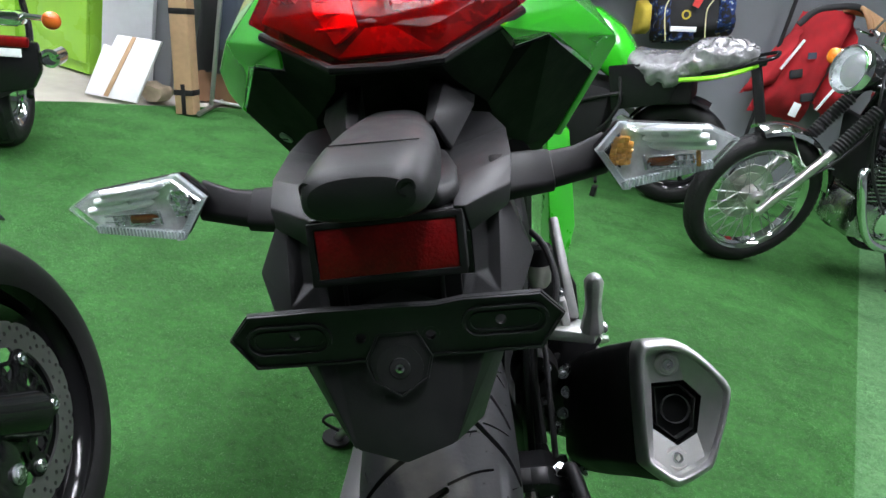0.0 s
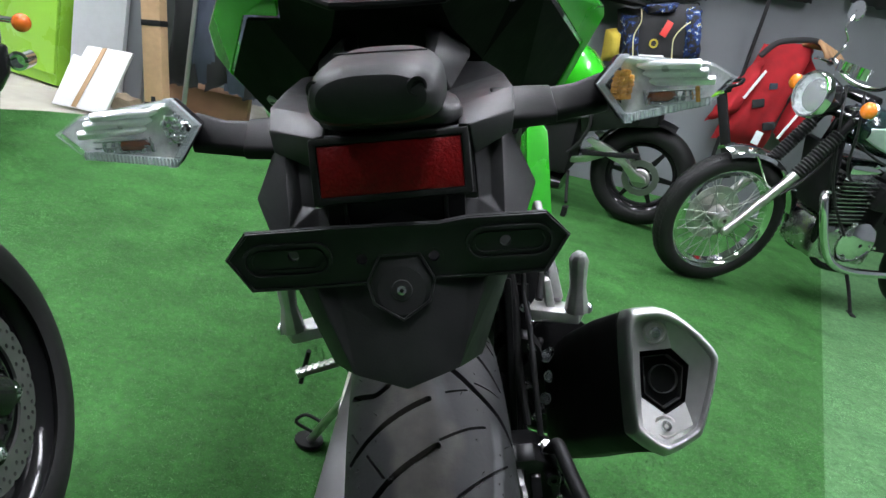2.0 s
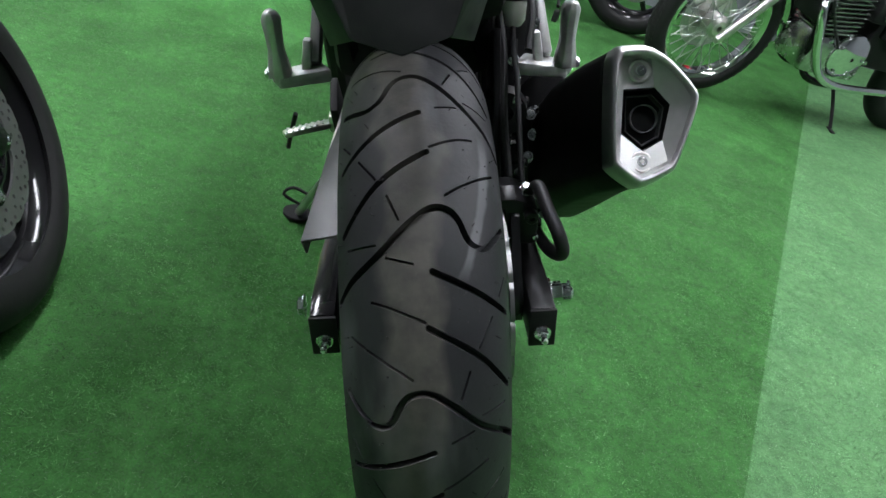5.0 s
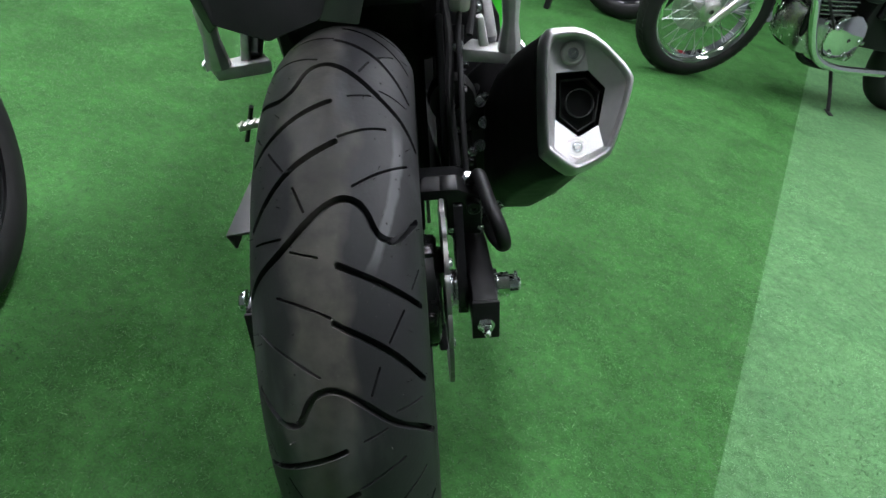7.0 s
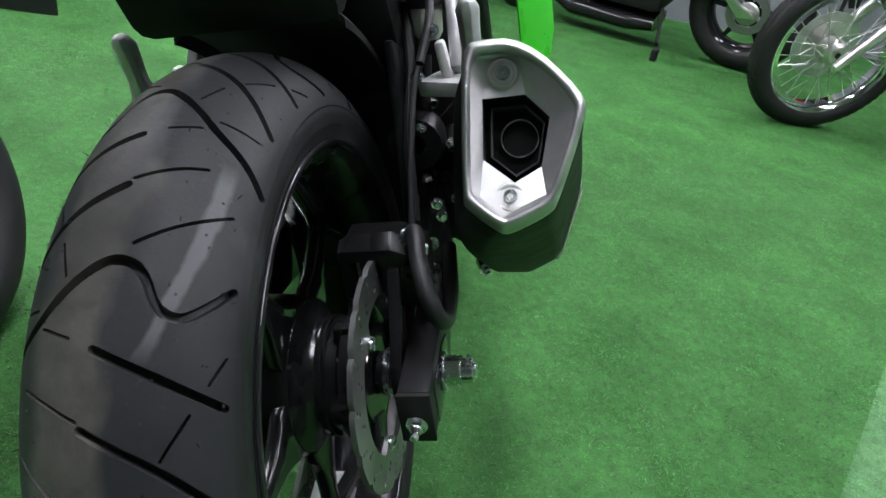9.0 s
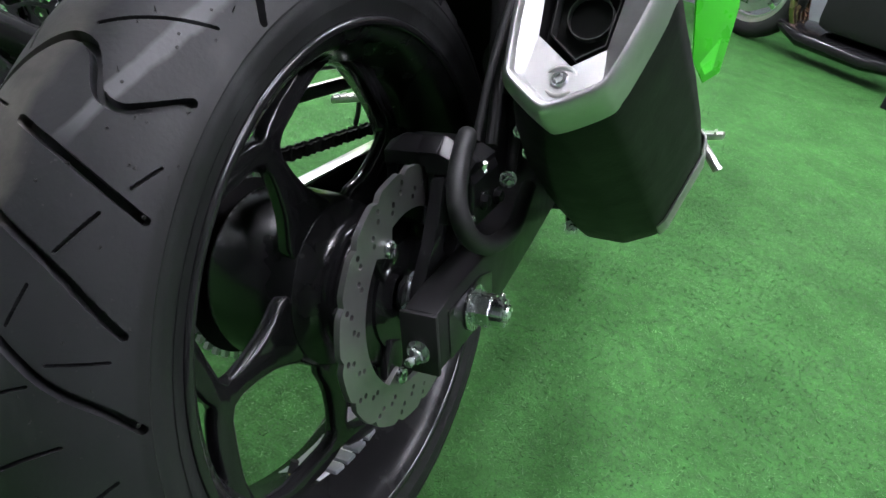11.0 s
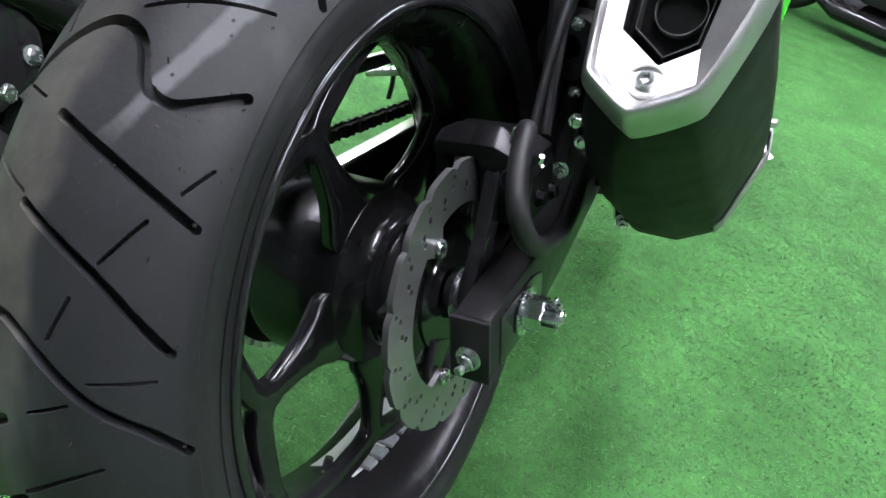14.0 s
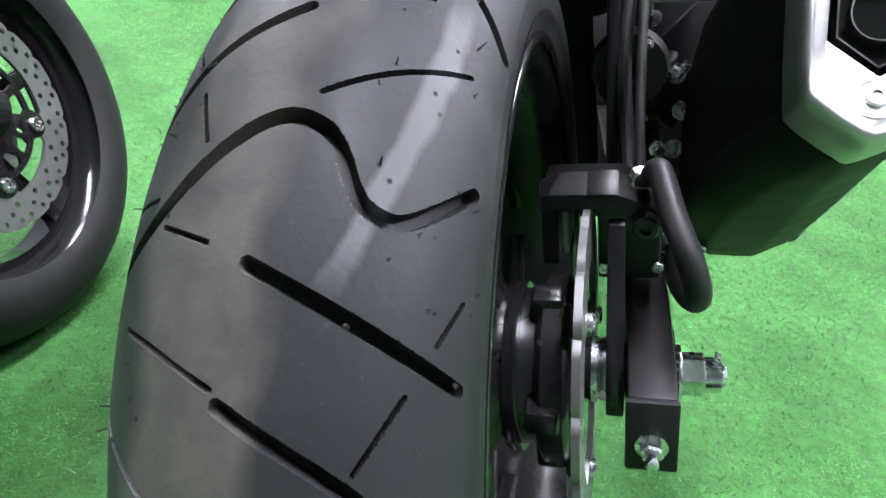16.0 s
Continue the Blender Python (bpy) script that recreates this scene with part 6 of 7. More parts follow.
loft(b, [[Vector((-(0.118 + 0.028 * math.sin(math.pi * t)) - o, -0.435 - 0.3 * t, 0.895 + hz * (0.4 + 0.6 * math.sin(math.pi * t)))) for o, hz in ((0.0, -0.06), (0.008, -0.05), (0.012, 0.0), (0.008, 0.05), (0.0, 0.06))] for t in [k / 12 for k in range(13)]], caps=False, closed=False)
part("side_panel", b, mat("pale_green_tank_panel", (0.35, 0.45, 0.40), 0.2, coat=0.8), tank)
# engine
CAST = mat("polished_cast_engine", (0.55, 0.55, 0.54), 0.24, 1.0, noise_amt=0.45, scale=30, bump=0.2)
fins = []
for k in range(11):
    bb = box((0, -0.56, 0.47 + 0.021 * k), (0.27, 0.20, 0.007), (-8, 0, 0), 0.003)
    fins.append(bb)
b = box((0, -0.56, 0.58), (0.20, 0.15, 0.25), (-8, 0, 0), 0.01)
eng = part("engine_cylinder", b, CAST, classic, "finned aluminium twin cylinder")
for bb in fins:
    part("cooling_fin", bb, CAST, eng)
b = box((0, -0.67, 0.35), (0.26, 0.38, 0.20), w=0.04)
part("crankcase", b, CAST, classic, "polished aluminium crankcase")
for s in (-1, 1):
    part("engine_cover", lathe(B(), [(s * 0.125, 0.01), (s * 0.125, 0.115), (s * 0.14, 0.11), (s * 0.16, 0.08), (s * 0.165, 0.01)], 36, c=(0, -0.71, 0.38)), CHROME, classic)
    b = tube(B(), [(s * 0.08, -0.47, 0.60), (s * 0.10, -0.41, 0.58), (s * 0.14, -0.42, 0.50), (s * 0.15, -0.50, 0.37), (s * 0.16, -0.60, 0.27), (s * 0.17, -0.75, 0.24), (s * 0.17, -1.05, 0.26)], 0.020, 14, 6)
    part("exhaust_pipe", b, CHROME, classic, "bent chrome exhaust pipe")
    b = tube(B(), [(s * 0.02, -0.38, 0.92), (s * 0.09, -0.43, 0.62), (s * 0.10, -0.50, 0.34), (s * 0.10, -0.62, 0.22), (s * 0.10, -1.0, 0.22)], 0.017, 12, 6)
    part("down_tube", b, GLOSS, classic, "black frame tube")
part("carburettor", box((-0.06, -0.72, 0.62), (0.20, 0.10, 0.12), w=0.02), DARK, classic)
for z, y in ((0.60, -0.73), (0.66, -0.71)):
    part("carburettor_bolt", hexbolt((-0.165, y, z), (-1, 0, 0), 0.010, 0.012), CHROME, classic)
part("side_cover", prism([(-0.80, 0.50), (-0.78, 0.72), (-1.02, 0.74), (-1.10, 0.62), (-1.02, 0.48)], 0.05, frame_m((-0.17, 0, 0), (0, 1, 0), (0, 0, 1)), 0.012), GLOSS, classic, "black side cover")
part("battery_box", box((0, -0.92, 0.52), (0.26, 0.30, 0.36), w=0.03), DARK, classic)
part("radiator_grille", box((0, -0.40, 0.64), (0.20, 0.03, 0.34), (-22, 0, 0), 0.006), DARK, classic)
for k, pts in enumerate(([(-0.06, -0.36, 1.05), (-0.15, -0.34, 0.90), (-0.12, -0.45, 0.70), (-0.13, -0.66, 0.62)], [(0.05, -0.36, 1.05), (-0.10, -0.30, 0.86), (-0.13, -0.42, 0.60), (-0.14, -0.62, 0.40)], [(-0.10, -0.40, 0.85), (-0.15, -0.52, 0.80), (-0.15, -0.70, 0.76), (-0.14, -0.85, 0.66)], [(-0.09, -0.10, 0.46), (-0.12, -0.22, 0.62), (-0.10, -0.33, 0.80), (-0.05, -0.36, 1.0)])):
    part("control_cable", tube(B(), pts, 0.006, 8, 6), HOSE, classic)
for y, z in ((-0.66, 0.30), (-0.76, 0.30), (-0.80, 0.38), (-0.62, 0.42), (-0.52, 0.44), (-0.60, 0.76)):
    part("cover_bolt", hexbolt((-0.162 if z < 0.5 else -0.11, y, z), (-1, 0, 0), 0.008, 0.008), CHROME, classic)
part("head_cover", box((0, -0.57, 0.73), (0.22, 0.20, 0.06), (-8, 0, 0), 0.02), CHROME, classic)
b = tube(B(), [(-0.11, -0.78, 0.22), (-0.18, -0.79, 0.14), (-0.245, -0.80, 0.05)], 0.009, 10, 3)
box((-0.25, -0.805, 0.046), (0.05, 0.03, 0.006), (0, -9, 0), 0.002, b)
part("side_stand", b, DARK, classic, "black side stand")
b = B()
loft(b, [[Vector((hw * math.cos(radians(18 * k)), y, z + h * math.sin(radians(18 * k)))) for k in range(20)] for y, z, hw, h in ((-0.92, 0.80, 0.08, 0.03), (-1.05, 0.80, 0.12, 0.05), (-1.5, 0.82, 0.12, 0.05), (-1.62, 0.83, 0.07, 0.03))])
part("seat", b, DARK, classic)
plain_wheel(classic, (0, -1.46, 0.33), 0.272, 0.058, CHROME, "black rear tyre", "rear_wheel", bead=0.24)
for s in (-1, 1):
    part("swingarm_arm", tube(B(), [(s * 0.10, -1.0, 0.36), (s * 0.11, -1.46, 0.33)], 0.016, 10, 0), GLOSS, classic)
    part("shock", tube(B(), [(s * 0.13, -1.40, 0.38), (s * 0.13, -1.28, 0.72)], 0.025, 12, 0), CHROME, classic)

# black naked motorcycle with a wrapped seat
mrot = Matrix.Rotation(radians(65.2), 4, "Z") @ Matrix.Rotation(radians(-8), 4, "Y")
naked = root("motorcycle", Matrix.Translation((1.348, 3.42, 0.003)) @ mrot, "black naked motorcycle with its seat wrapped in clear film", "motorcycle", "parked motorcycles")
c = (0, 0, 0.315)
nw = plain_wheel(naked, c, 0.250, 0.065, GLOSS, "wide black rear tyre", "rear_wheel", bead=0.215)
for k in range(6):
    part("spoke", rod(None, polar(0.03, 60 * k), polar(0.20, 60 * k), 0.04, 0.02, 0.03, 0.03), GLOSS, nw, shift=c)
part("brake_disc", petal_disc(-0.08, 0.11, 0.07, 0.005, 12), DISC, nw, shift=c)
part("sprocket_cover", lathe(B(), [(-0.09, 0.01), (-0.09, 0.06), (-0.10, 0.05), (-0.10, 0.01)], 24), ALU2, nw, shift=c)
fw = plain_wheel(naked, (0, 1.32, 0.30), 0.245, 0.055, ALU, "black front tyre", "front_wheel", bead=0.215)
for k in range(5):
    part("spoke", rod(None, polar(0.03, 72 * k), polar(0.20, 72 * k), 0.04, 0.025, 0.03, 0.03), CHROME, fw, shift=(0, 1.32, 0.30))
for s in (-1, 1):
    part("brake_disc", petal_disc(s * 0.07, 0.15, 0.11, 0.005, 12), STEEL, fw, shift=(0, 1.32, 0.30))
    b = tube(B(), [(s * 0.095, 1.32, 0.30), (s * 0.095, 1.08, 0.86)], 0.026, 14, 0)
    part("fork_leg", b, GLOSS, naked)
    b = prism([(-0.045, 0.305), (-0.03, 0.335), (0.03, 0.352), (0.13, 0.425), (0.22, 0.46), (0.34, 0.485), (0.365, 0.46), (0.285, 0.42), (0.37, 0.355), (0.44, 0.33), (0.42, 0.30), (0.33, 0.325), (0.225, 0.395), (0.13, 0.375), (0.04, 0.295)], 0.03, frame_m((s * 0.115 - 0.015, 0, 0), (0, 1, 0), (0, 0, 1)), 0.005)
    part("swingarm_arm", b, ALU, naked, "cast aluminium truss swingarm")
FILM = mat("crumpled_clear_film", (0.19, 0.19, 0.195), 0.10, noise_amt=0.5, scale=22, bump=0.35, bump_scale=50, coat=1.0, spec=0.9)
FILM.node_tree.nodes["Bump"].inputs["Distance"].default_value = 0.02


def blob(secs, n=24, p=2.4):
    b = B()
    rings = []
    for y, z, hw, h in secs:
        ring = []
        for k in range(n):
            a = 2 * math.pi * k / n
            cx, sx = math.cos(a), math.sin(a)
            ring.append(Vector((hw * math.copysign(abs(cx) ** (2 / p), cx), y, z + h * math.copysign(abs(sx) ** (2 / p), sx))))
        rings.append(ring)
    loft(b, rings)
    return b


SEAT = np.array([(0.40, 0.80, 0.09, 0.03), (0.36, 0.79, 0.13, 0.06), (0.25, 0.77, 0.17, 0.085), (0.12, 0.78, 0.18, 0.10), (0.04, 0.85, 0.17, 0.10), (-0.06, 0.89, 0.155, 0.09), (-0.18, 0.92, 0.13, 0.065), (-0.27, 0.945, 0.06, 0.025)])
fine = np.linspace(0, len(SEAT) - 1, 64)
b = blob([tuple(np.interp(q, np.arange(len(SEAT)), SEAT[:, k]) for k in range(4)) for q in fine], 72)
for v in b.verts:
    fold = 1 - 2 * abs(noise.noise(v.co * 14)) + 0.5 - abs(noise.noise(v.co * 31 + Vector((3, 0, 0))))
    v.co += Vector((v.co.x * 0.8, 0, (v.co.z - 0.82) * 1.5)) * 0.10 * fold
part("wrapped_seat", b, FILM, naked, "seat wrapped in crumpled clear plastic film", 70)
b = blob([(0.30, 0.72, 0.12, 0.05), (0.05, 0.78, 0.13, 0.05), (-0.2, 0.89, 0.09, 0.04), (-0.32, 0.93, 0.04, 0.02)])
tl_ = part("tail_cover", b, GLOSS, naked)
b = tube(B(), [(-0.190, 0.08, 0.765), (-0.180, -0.08, 0.815), (-0.150, -0.20, 0.870), (-0.115, -0.28, 0.920)], 0.013, 8, 5)
part("green_stripe", b, mat("bright_green_trim", (0.25, 0.7, 0.03), 0.25, coat=0.7), tl_)
for s in (-1, 1):
    b = tube(B(), [(s * 0.15, -0.02, 0.82), (s * 0.15, -0.16, 0.88), (s * 0.11, -0.33, 0.965), (s * 0.04, -0.36, 0.985), (0, -0.36, 0.985)], 0.010, 10, 6)
    part("grab_rail", b, GLOSS, naked, "black grab rail")
    b = tube(B(), [(s * 0.02, 1.02, 0.98), (s * 0.2, 0.98, 1.03), (s * 0.37, 0.88, 1.02)], 0.012, 10, 5)
    part("handlebar", b, GLOSS, naked)
    b = tube(B(), [(s * 0.24, 0.94, 1.04), (s * 0.28, 0.84, 1.14), (s * 0.30, 0.76, 1.2)], 0.006, 8, 5)
    mm = part("mirror", b, DARK, naked)
    part("mirror_head", box((s * 0.30, 0.74, 1.21), (0.13, 0.03, 0.08), (10, 0, 0), 0.015), DARK, mm)
b = blob([(0.36, 0.745, 0.07, 0.07), (0.40, 0.755, 0.13, 0.12), (0.48, 0.80, 0.155, 0.145), (0.65, 0.88, 0.16, 0.14), (0.85, 0.90, 0.13, 0.11), (0.95, 0.90, 0.06, 0.05)])
part("fuel_tank", b, GREEN, naked, "bright green fuel tank")
b = box((0, 0.65, 0.42), (0.34, 0.46, 0.42), w=0.05)
part("engine", b, DARK, naked, "black engine")
part("seat_subframe", box((0, 0.20, 0.66), (0.26, 0.42, 0.16), (-14, 0, 0), 0.03), DARK, naked)
part("rear_hugger", lathe(B(), [(-0.08, 0.325), (-0.06, 0.34), (0.06, 0.34), (0.08, 0.325), (0.06, 0.332), (-0.06, 0.332)], 24, c=(0, 0, 0.315), arc=(radians(20), radians(110))), DARK, naked)
for s in (-1, 1):
    part("side_panel", prism([(0.10, 0.62), (0.40, 0.50), (0.48, 0.74), (0.30, 0.80), (0.08, 0.74)], 0.03, frame_m((s * 0.14 - 0.015, 0, 0), (0, 1, 0), (0, 0, 1)), 0.008), GLOSS, naked)
for k, pts in enumerate(([(-0.15, 0.40, 0.70), (-0.17, 0.36, 0.55), (-0.16, 0.42, 0.40), (-0.15, 0.50, 0.34)], [(-0.14, 0.34, 0.62), (-0.18, 0.46, 0.58), (-0.18, 0.62, 0.50)])):
    part("hose", tube(B(), pts, 0.010, 8, 6), HOSE, naked)
part("chain_cover", box((-0.12, 0.20, 0.415), (0.04, 0.34, 0.03), (-12, 0, 0), 0.008), DARK, naked)
b = blob([(0.45, 0.14, 0.13, 0.05), (0.6, 0.13, 0.16, 0.06), (0.95, 0.13, 0.15, 0.06), (1.10, 0.15, 0.08, 0.03)])
part("belly_pan", b, GLOSS, naked, "black belly pan")
BRONZE = mat("heat_tinted_steel", (0.42, 0.26, 0.17), 0.25, 1.0, noise_amt=0.3, scale=20)
for x in (-0.09, -0.03, 0.03, 0.09):
    b = tube(B(), [(x, 0.88, 0.52), (x, 1.02, 0.47), (x * 0.9, 1.06, 0.32), (x * 0.7, 1.0, 0.14), (x * 0.5, 0.85, 0.10)], 0.019, 12, 6)
    part("exhaust_header", b, BRONZE, naked, "bronze-tinted exhaust header")
b = tube(B(), [(-0.12, 0.42, 0.24), (-0.25, 0.38, 0.18), (-0.38, 0.34, 0.135)], 0.010, 10, 4)
box((-0.385, 0.335, 0.085), (0.05, 0.03, 0.06), (0, 0, 0), 0.003, b)
part("side_stand", b, DARK, naked)
b = facets([(-0.06, -0.30, 0.90), (0.06, -0.30, 0.90), (0.07, -0.42, 0.62), (-0.07, -0.42, 0.62), (0.06, -0.48, 0.46), (-0.06, -0.48, 0.46)], [(0, 1, 2, 3), (3, 2, 4, 5)], 0.05, 0.006)
part("rear_mudguard", b, DARK, naked)

# far motorcycle tail by the cabinets
far = root("motorcycle", Matrix.Translation((-1.80, 2.14, -0.005)) @ pose(0, 0, 0, 0, -6, 12), "dark cruiser motorcycle tail with an amber indicator", "motorcycle", "parked motorcycles")
plain_wheel(far, (0, 0, 0.19), 0.135, 0.055, CHROME, "black rear tyre", "rear_wheel", bead=0.11)
b = lathe(B(), [(-0.075, 0.20), (-0.06, 0.225), (0.0, 0.235), (0.06, 0.225), (0.075, 0.20), (0.07, 0.20), (0, 0.23), (-0.07, 0.20)], 24, c=(0, 0, 0.19), arc=(radians(20), radians(215)))
part("rear_fender", b, GLOSS, far)
b = prism([(-0.09, 0.0), (0.09, 0.0), (0.07, -0.13), (0.02, -0.16), (-0.07, -0.15)], 0.012, frame_m((0.05, -0.22, 0.40), (1, 0, 0), (0, 0.15, 1)), 0.003)
part("mudflap", b, DARK, far)
part("plate", box((0.105, -0.252, 0.408), (0.10, 0.006, 0.030), (-8, 0, 0), 0.002), WHITE, far, "small white plate")
part("tail_lamp", box((0.115, -0.240, 0.445), (0.13, 0.03, 0.038), w=0.01), REFLECT, far, "dark red tail lamp")
b = box((0.05, -0.19, 0.52), (0.22, 0.10, 0.05), w=0.02)
part("tail_bracket", b, CHROME, far)
b = B()
bmesh.ops.create_uvsphere(b, u_segments=20, v_segments=12, radius=0.042)
b.transform(Matrix.Translation((0.26, -0.237, 0.527)) @ Matrix.Diagonal((0.76, 0.6, 0.76, 1)))
ind = part("indicator", b, mat("dark_orange_lens", (0.60, 0.11, 0.012), 0.25, noise_amt=0.15, coat=0.5), far, "round amber indicator")
part("stalk", cyl(B(), (0.10, -0.18, 0.53), (0.24000000000000002, -0.19, 0.527), 0.011), CHROME, ind)
b = lathe(B(), [(-0.02, 0.024), (-0.015, 0.034), (0.09, 0.034), (0.10, 0.002), (0.02, 0.002), (0.02, 0.024)], 24, c=(0.239, -0.216, 0.393), axis="y")
part("muffler", b, CHROME, far, "chrome muffler")
b = blob([(0.16, 0.60, 0.06, 0.03), (0.22, 0.63, 0.09, 0.05), (0.45, 0.63, 0.11, 0.06), (0.65, 0.65, 0.08, 0.05)])
bmesh.ops.translate(b, verts=b.verts, vec=(-0.10, 0.04, 0))
part("seat", b, DARK, far)
for s in (-1, 1):
    part("frame_rail", tube(B(), [(s * 0.085, 0.0, 0.20), (s * 0.08 - 0.04, 0.22, 0.42), (s * 0.06 - 0.09, 0.40, 0.58), (s * 0.05 - 0.10, 0.70, 0.64)], 0.014, 10, 5), GLOSS, far, "black frame tube")
for s in (-1, 1):
    part("grab_rail", tube(B(), [(s * 0.10, 0.20, 0.58), (s * 0.11, -0.02, 0.62), (s * 0.08, -0.12, 0.66), (0, -0.14, 0.68)], 0.010, 10, 5), CHROME, far, "chrome grab rail")
b = prism([(-0.085, 0.0), (0.085, 0.0), (0.095, -0.10), (0.06, -0.17), (-0.05, -0.19), (-0.09, -0.10)], 0.05, frame_m((0.115, -0.19, 0.445), (1, 0, 0), (0, 0.10, 1)), 0.012)
part("fender_tail", b, GLOSS, far, "glossy dark rear fender end")

# ---- things along the walls ----
def cloth(name, pts, depth, material, label, category, base_y, lumps=0.02, seed=0, res=14):
    """A hanging garment or bag: a puffed sheet over the quad pts (x, z), in front of the wall."""
    (ax_, az), (bx, bz), (cx_, cz), (dx, dz) = pts
    b = B()
    n = res
    grid = []
    for side in (0, 1):
        g = []
        for i in range(n + 1):
            row = []
            for j in range(n + 1):
                u, v = i / n, j / n
                x = (ax_ * (1 - u) + bx * u) * (1 - v) + (dx * (1 - u) + cx_ * u) * v
                z = (az * (1 - u) + bz * u) * (1 - v) + (dz * (1 - u) + cz * u) * v
                e = min(u, 1 - u, v, 1 - v)
                puff = depth * (1 - (1 - min(1, e * 4)) ** 2)
                w = lumps * noise.noise(Vector((x * 9 + seed, z * 4, seed))) + lumps * 0.6 * noise.noise(Vector((x * 24, z * 11 + seed, 3)))
                edge = 0.02 * noise.noise(Vector((u * 6 + seed, v * 6, 9)))
                y = base_y - (puff + w * min(1, e * 6) if side else 0.004)
                row.append(b.verts.new((x + edge, y, z + edge)))
            g.append(row)
        grid.append(g)
    for side, g in enumerate(grid):
        for i in range(n):
            for j in range(n):
                q = (g[i][j], g[i + 1][j], g[i + 1][j + 1], g[i][j + 1])
                b.faces.new(q if side else q[::-1])
    f, k = grid[1], grid[0]
    loop = [(i, 0) for i in range(n)] + [(n, j) for j in range(n)] + [(i, n) for i in range(n, 0, -1)] + [(0, j) for j in range(n, 0, -1)]
    for (i, j), (i2, j2) in zip(loop, loop[1:] + loop[:1]):
        b.faces.new((f[i][j], k[i][j], k[i2][j2], f[i2][j2]))
    ob = part(name, b, material, None, sharp=70)
    return tagged(ob, label, category)


BLACKCLOTH = mat("black_textile", (0.02, 0.02, 0.022), 0.85, noise_amt=0.3, scale=25, bump=0.3)
REDCLOTH = mat("red_textile", (0.36, 0.010, 0.016), 0.9, noise_amt=0.3, scale=15, bump=0.3)
BLUECLOTH = mat("blue_textile", (0.03, 0.09, 0.32), 0.8, noise_amt=0.5, scale=18, bump=0.2)
YELLOW = mat("yellow_textile", (0.44, 0.34, 0.04), 0.8)
GREYCLOTH = mat("grey_blue_textile", (0.045, 0.055, 0.080), 0.9, noise_amt=0.3, scale=12)
TAN = mat("tan_leather", (0.35, 0.2, 0.1), 0.7)
WY = 4.6
# sports bag, black with blue and yellow panels
PRINT = mat("printed_blue_textile", (0.02, 0.06, 0.25), 0.8, noise_amt=0.3, scale=18, bump=0.2)
nt = PRINT.node_tree
ramp = nt.nodes.new("ShaderNodeValToRGB")
ramp.color_ramp.interpolation = "CONSTANT"
for k, (at, col) in enumerate(((0.0, (0.012, 0.012, 0.014)), (0.49, (0.010, 0.030, 0.13)), (0.59, (0.05, 0.11, 0.26)), (0.635, (0.55, 0.56, 0.55)), (0.67, (0.42, 0.36, 0.06)), (0.70, (0.012, 0.012, 0.014)))):
    e = ramp.color_ramp.elements[k] if k < 2 else ramp.color_ramp.elements.new(at)
    e.position, e.color = at, (*col, 1)
nt.links.new(noise_node(nt, nt.nodes["Texture Coordinate"].outputs["Object"], 22, 3), ramp.inputs[0])
nt.links.new(ramp.outputs[0], nt.nodes["Principled BSDF"].inputs["Base Color"])
bag = cloth("sports_bag", [(1.20, 1.27), (1.76, 1.45), (1.88, 1.03), (1.34, 0.87)], 0.12, BLACKCLOTH, "black sports bag with blue and yellow printed panels", "bag", WY - 0.1, seed=1)
for q, dz in (([(1.22, 1.26), (1.34, 1.30), (1.44, 0.92), (1.34, 0.87)], 0.15), ([(1.63, 1.40), (1.77, 1.45), (1.89, 1.04), (1.74, 0.99)], 0.15), ([(1.40, 1.02), (1.62, 1.07), (1.64, 0.94), (1.42, 0.88)], 0.125), ([(1.36, 1.34), (1.62, 1.42), (1.60, 1.34), (1.38, 1.27)], 0.14)):
    p_ = cloth("panel", q, dz, PRINT, "", "", WY - 0.1, seed=4, res=8)
    p_.parent = bag
    for key in ("label", "category"):
        if key in p_.keys():
            del p_[key]
cloth("padded_cloth", [(1.16, 1.12), (1.24, 1.15), (1.29, 0.92), (1.19, 0.90)], 0.16, YELLOW, "yellow padded textile piece hanging by the bag", "glove", WY - 0.1, seed=6, res=6)
PIPING = mat("pale_yellow_piping", (0.7, 0.65, 0.35), 0.6)
for pts in ([(1.320, 1.30), (1.345, 1.22), (1.325, 1.12), (1.350, 1.02), (1.390, 0.91)], [(1.690, 1.30), (1.640, 1.24), (1.610, 1.16), (1.635, 1.05), (1.660, 0.97)]):
    part("piping", tube(B(), [(x, WY - 0.262, z) for x, z in pts], 0.004, 6, 5), PIPING, bag)
b = lathe(B(), [(0, 0.020), (0, 0.032), (0.004, 0.032), (0.004, 0.020)], 20, c=(1.480, WY - 0.262, 1.10), axis="y")
part("emblem", b, YELLOW, bag, "round yellow emblem")
b = box((1.49, WY - 0.262, 1.005), (0.18, 0.006, 0.034), (0, -10, 0), 0.002)
part("print_bar", b, WHITE, bag, "white printed bar")
part("tag", box((1.535, WY - 0.268, 1.215), (0.05, 0.004, 0.11), (0, 14, 0), 0.001), mat("red_tag", (0.7, 0.06, 0.05), 0.5), bag, "red price tag")
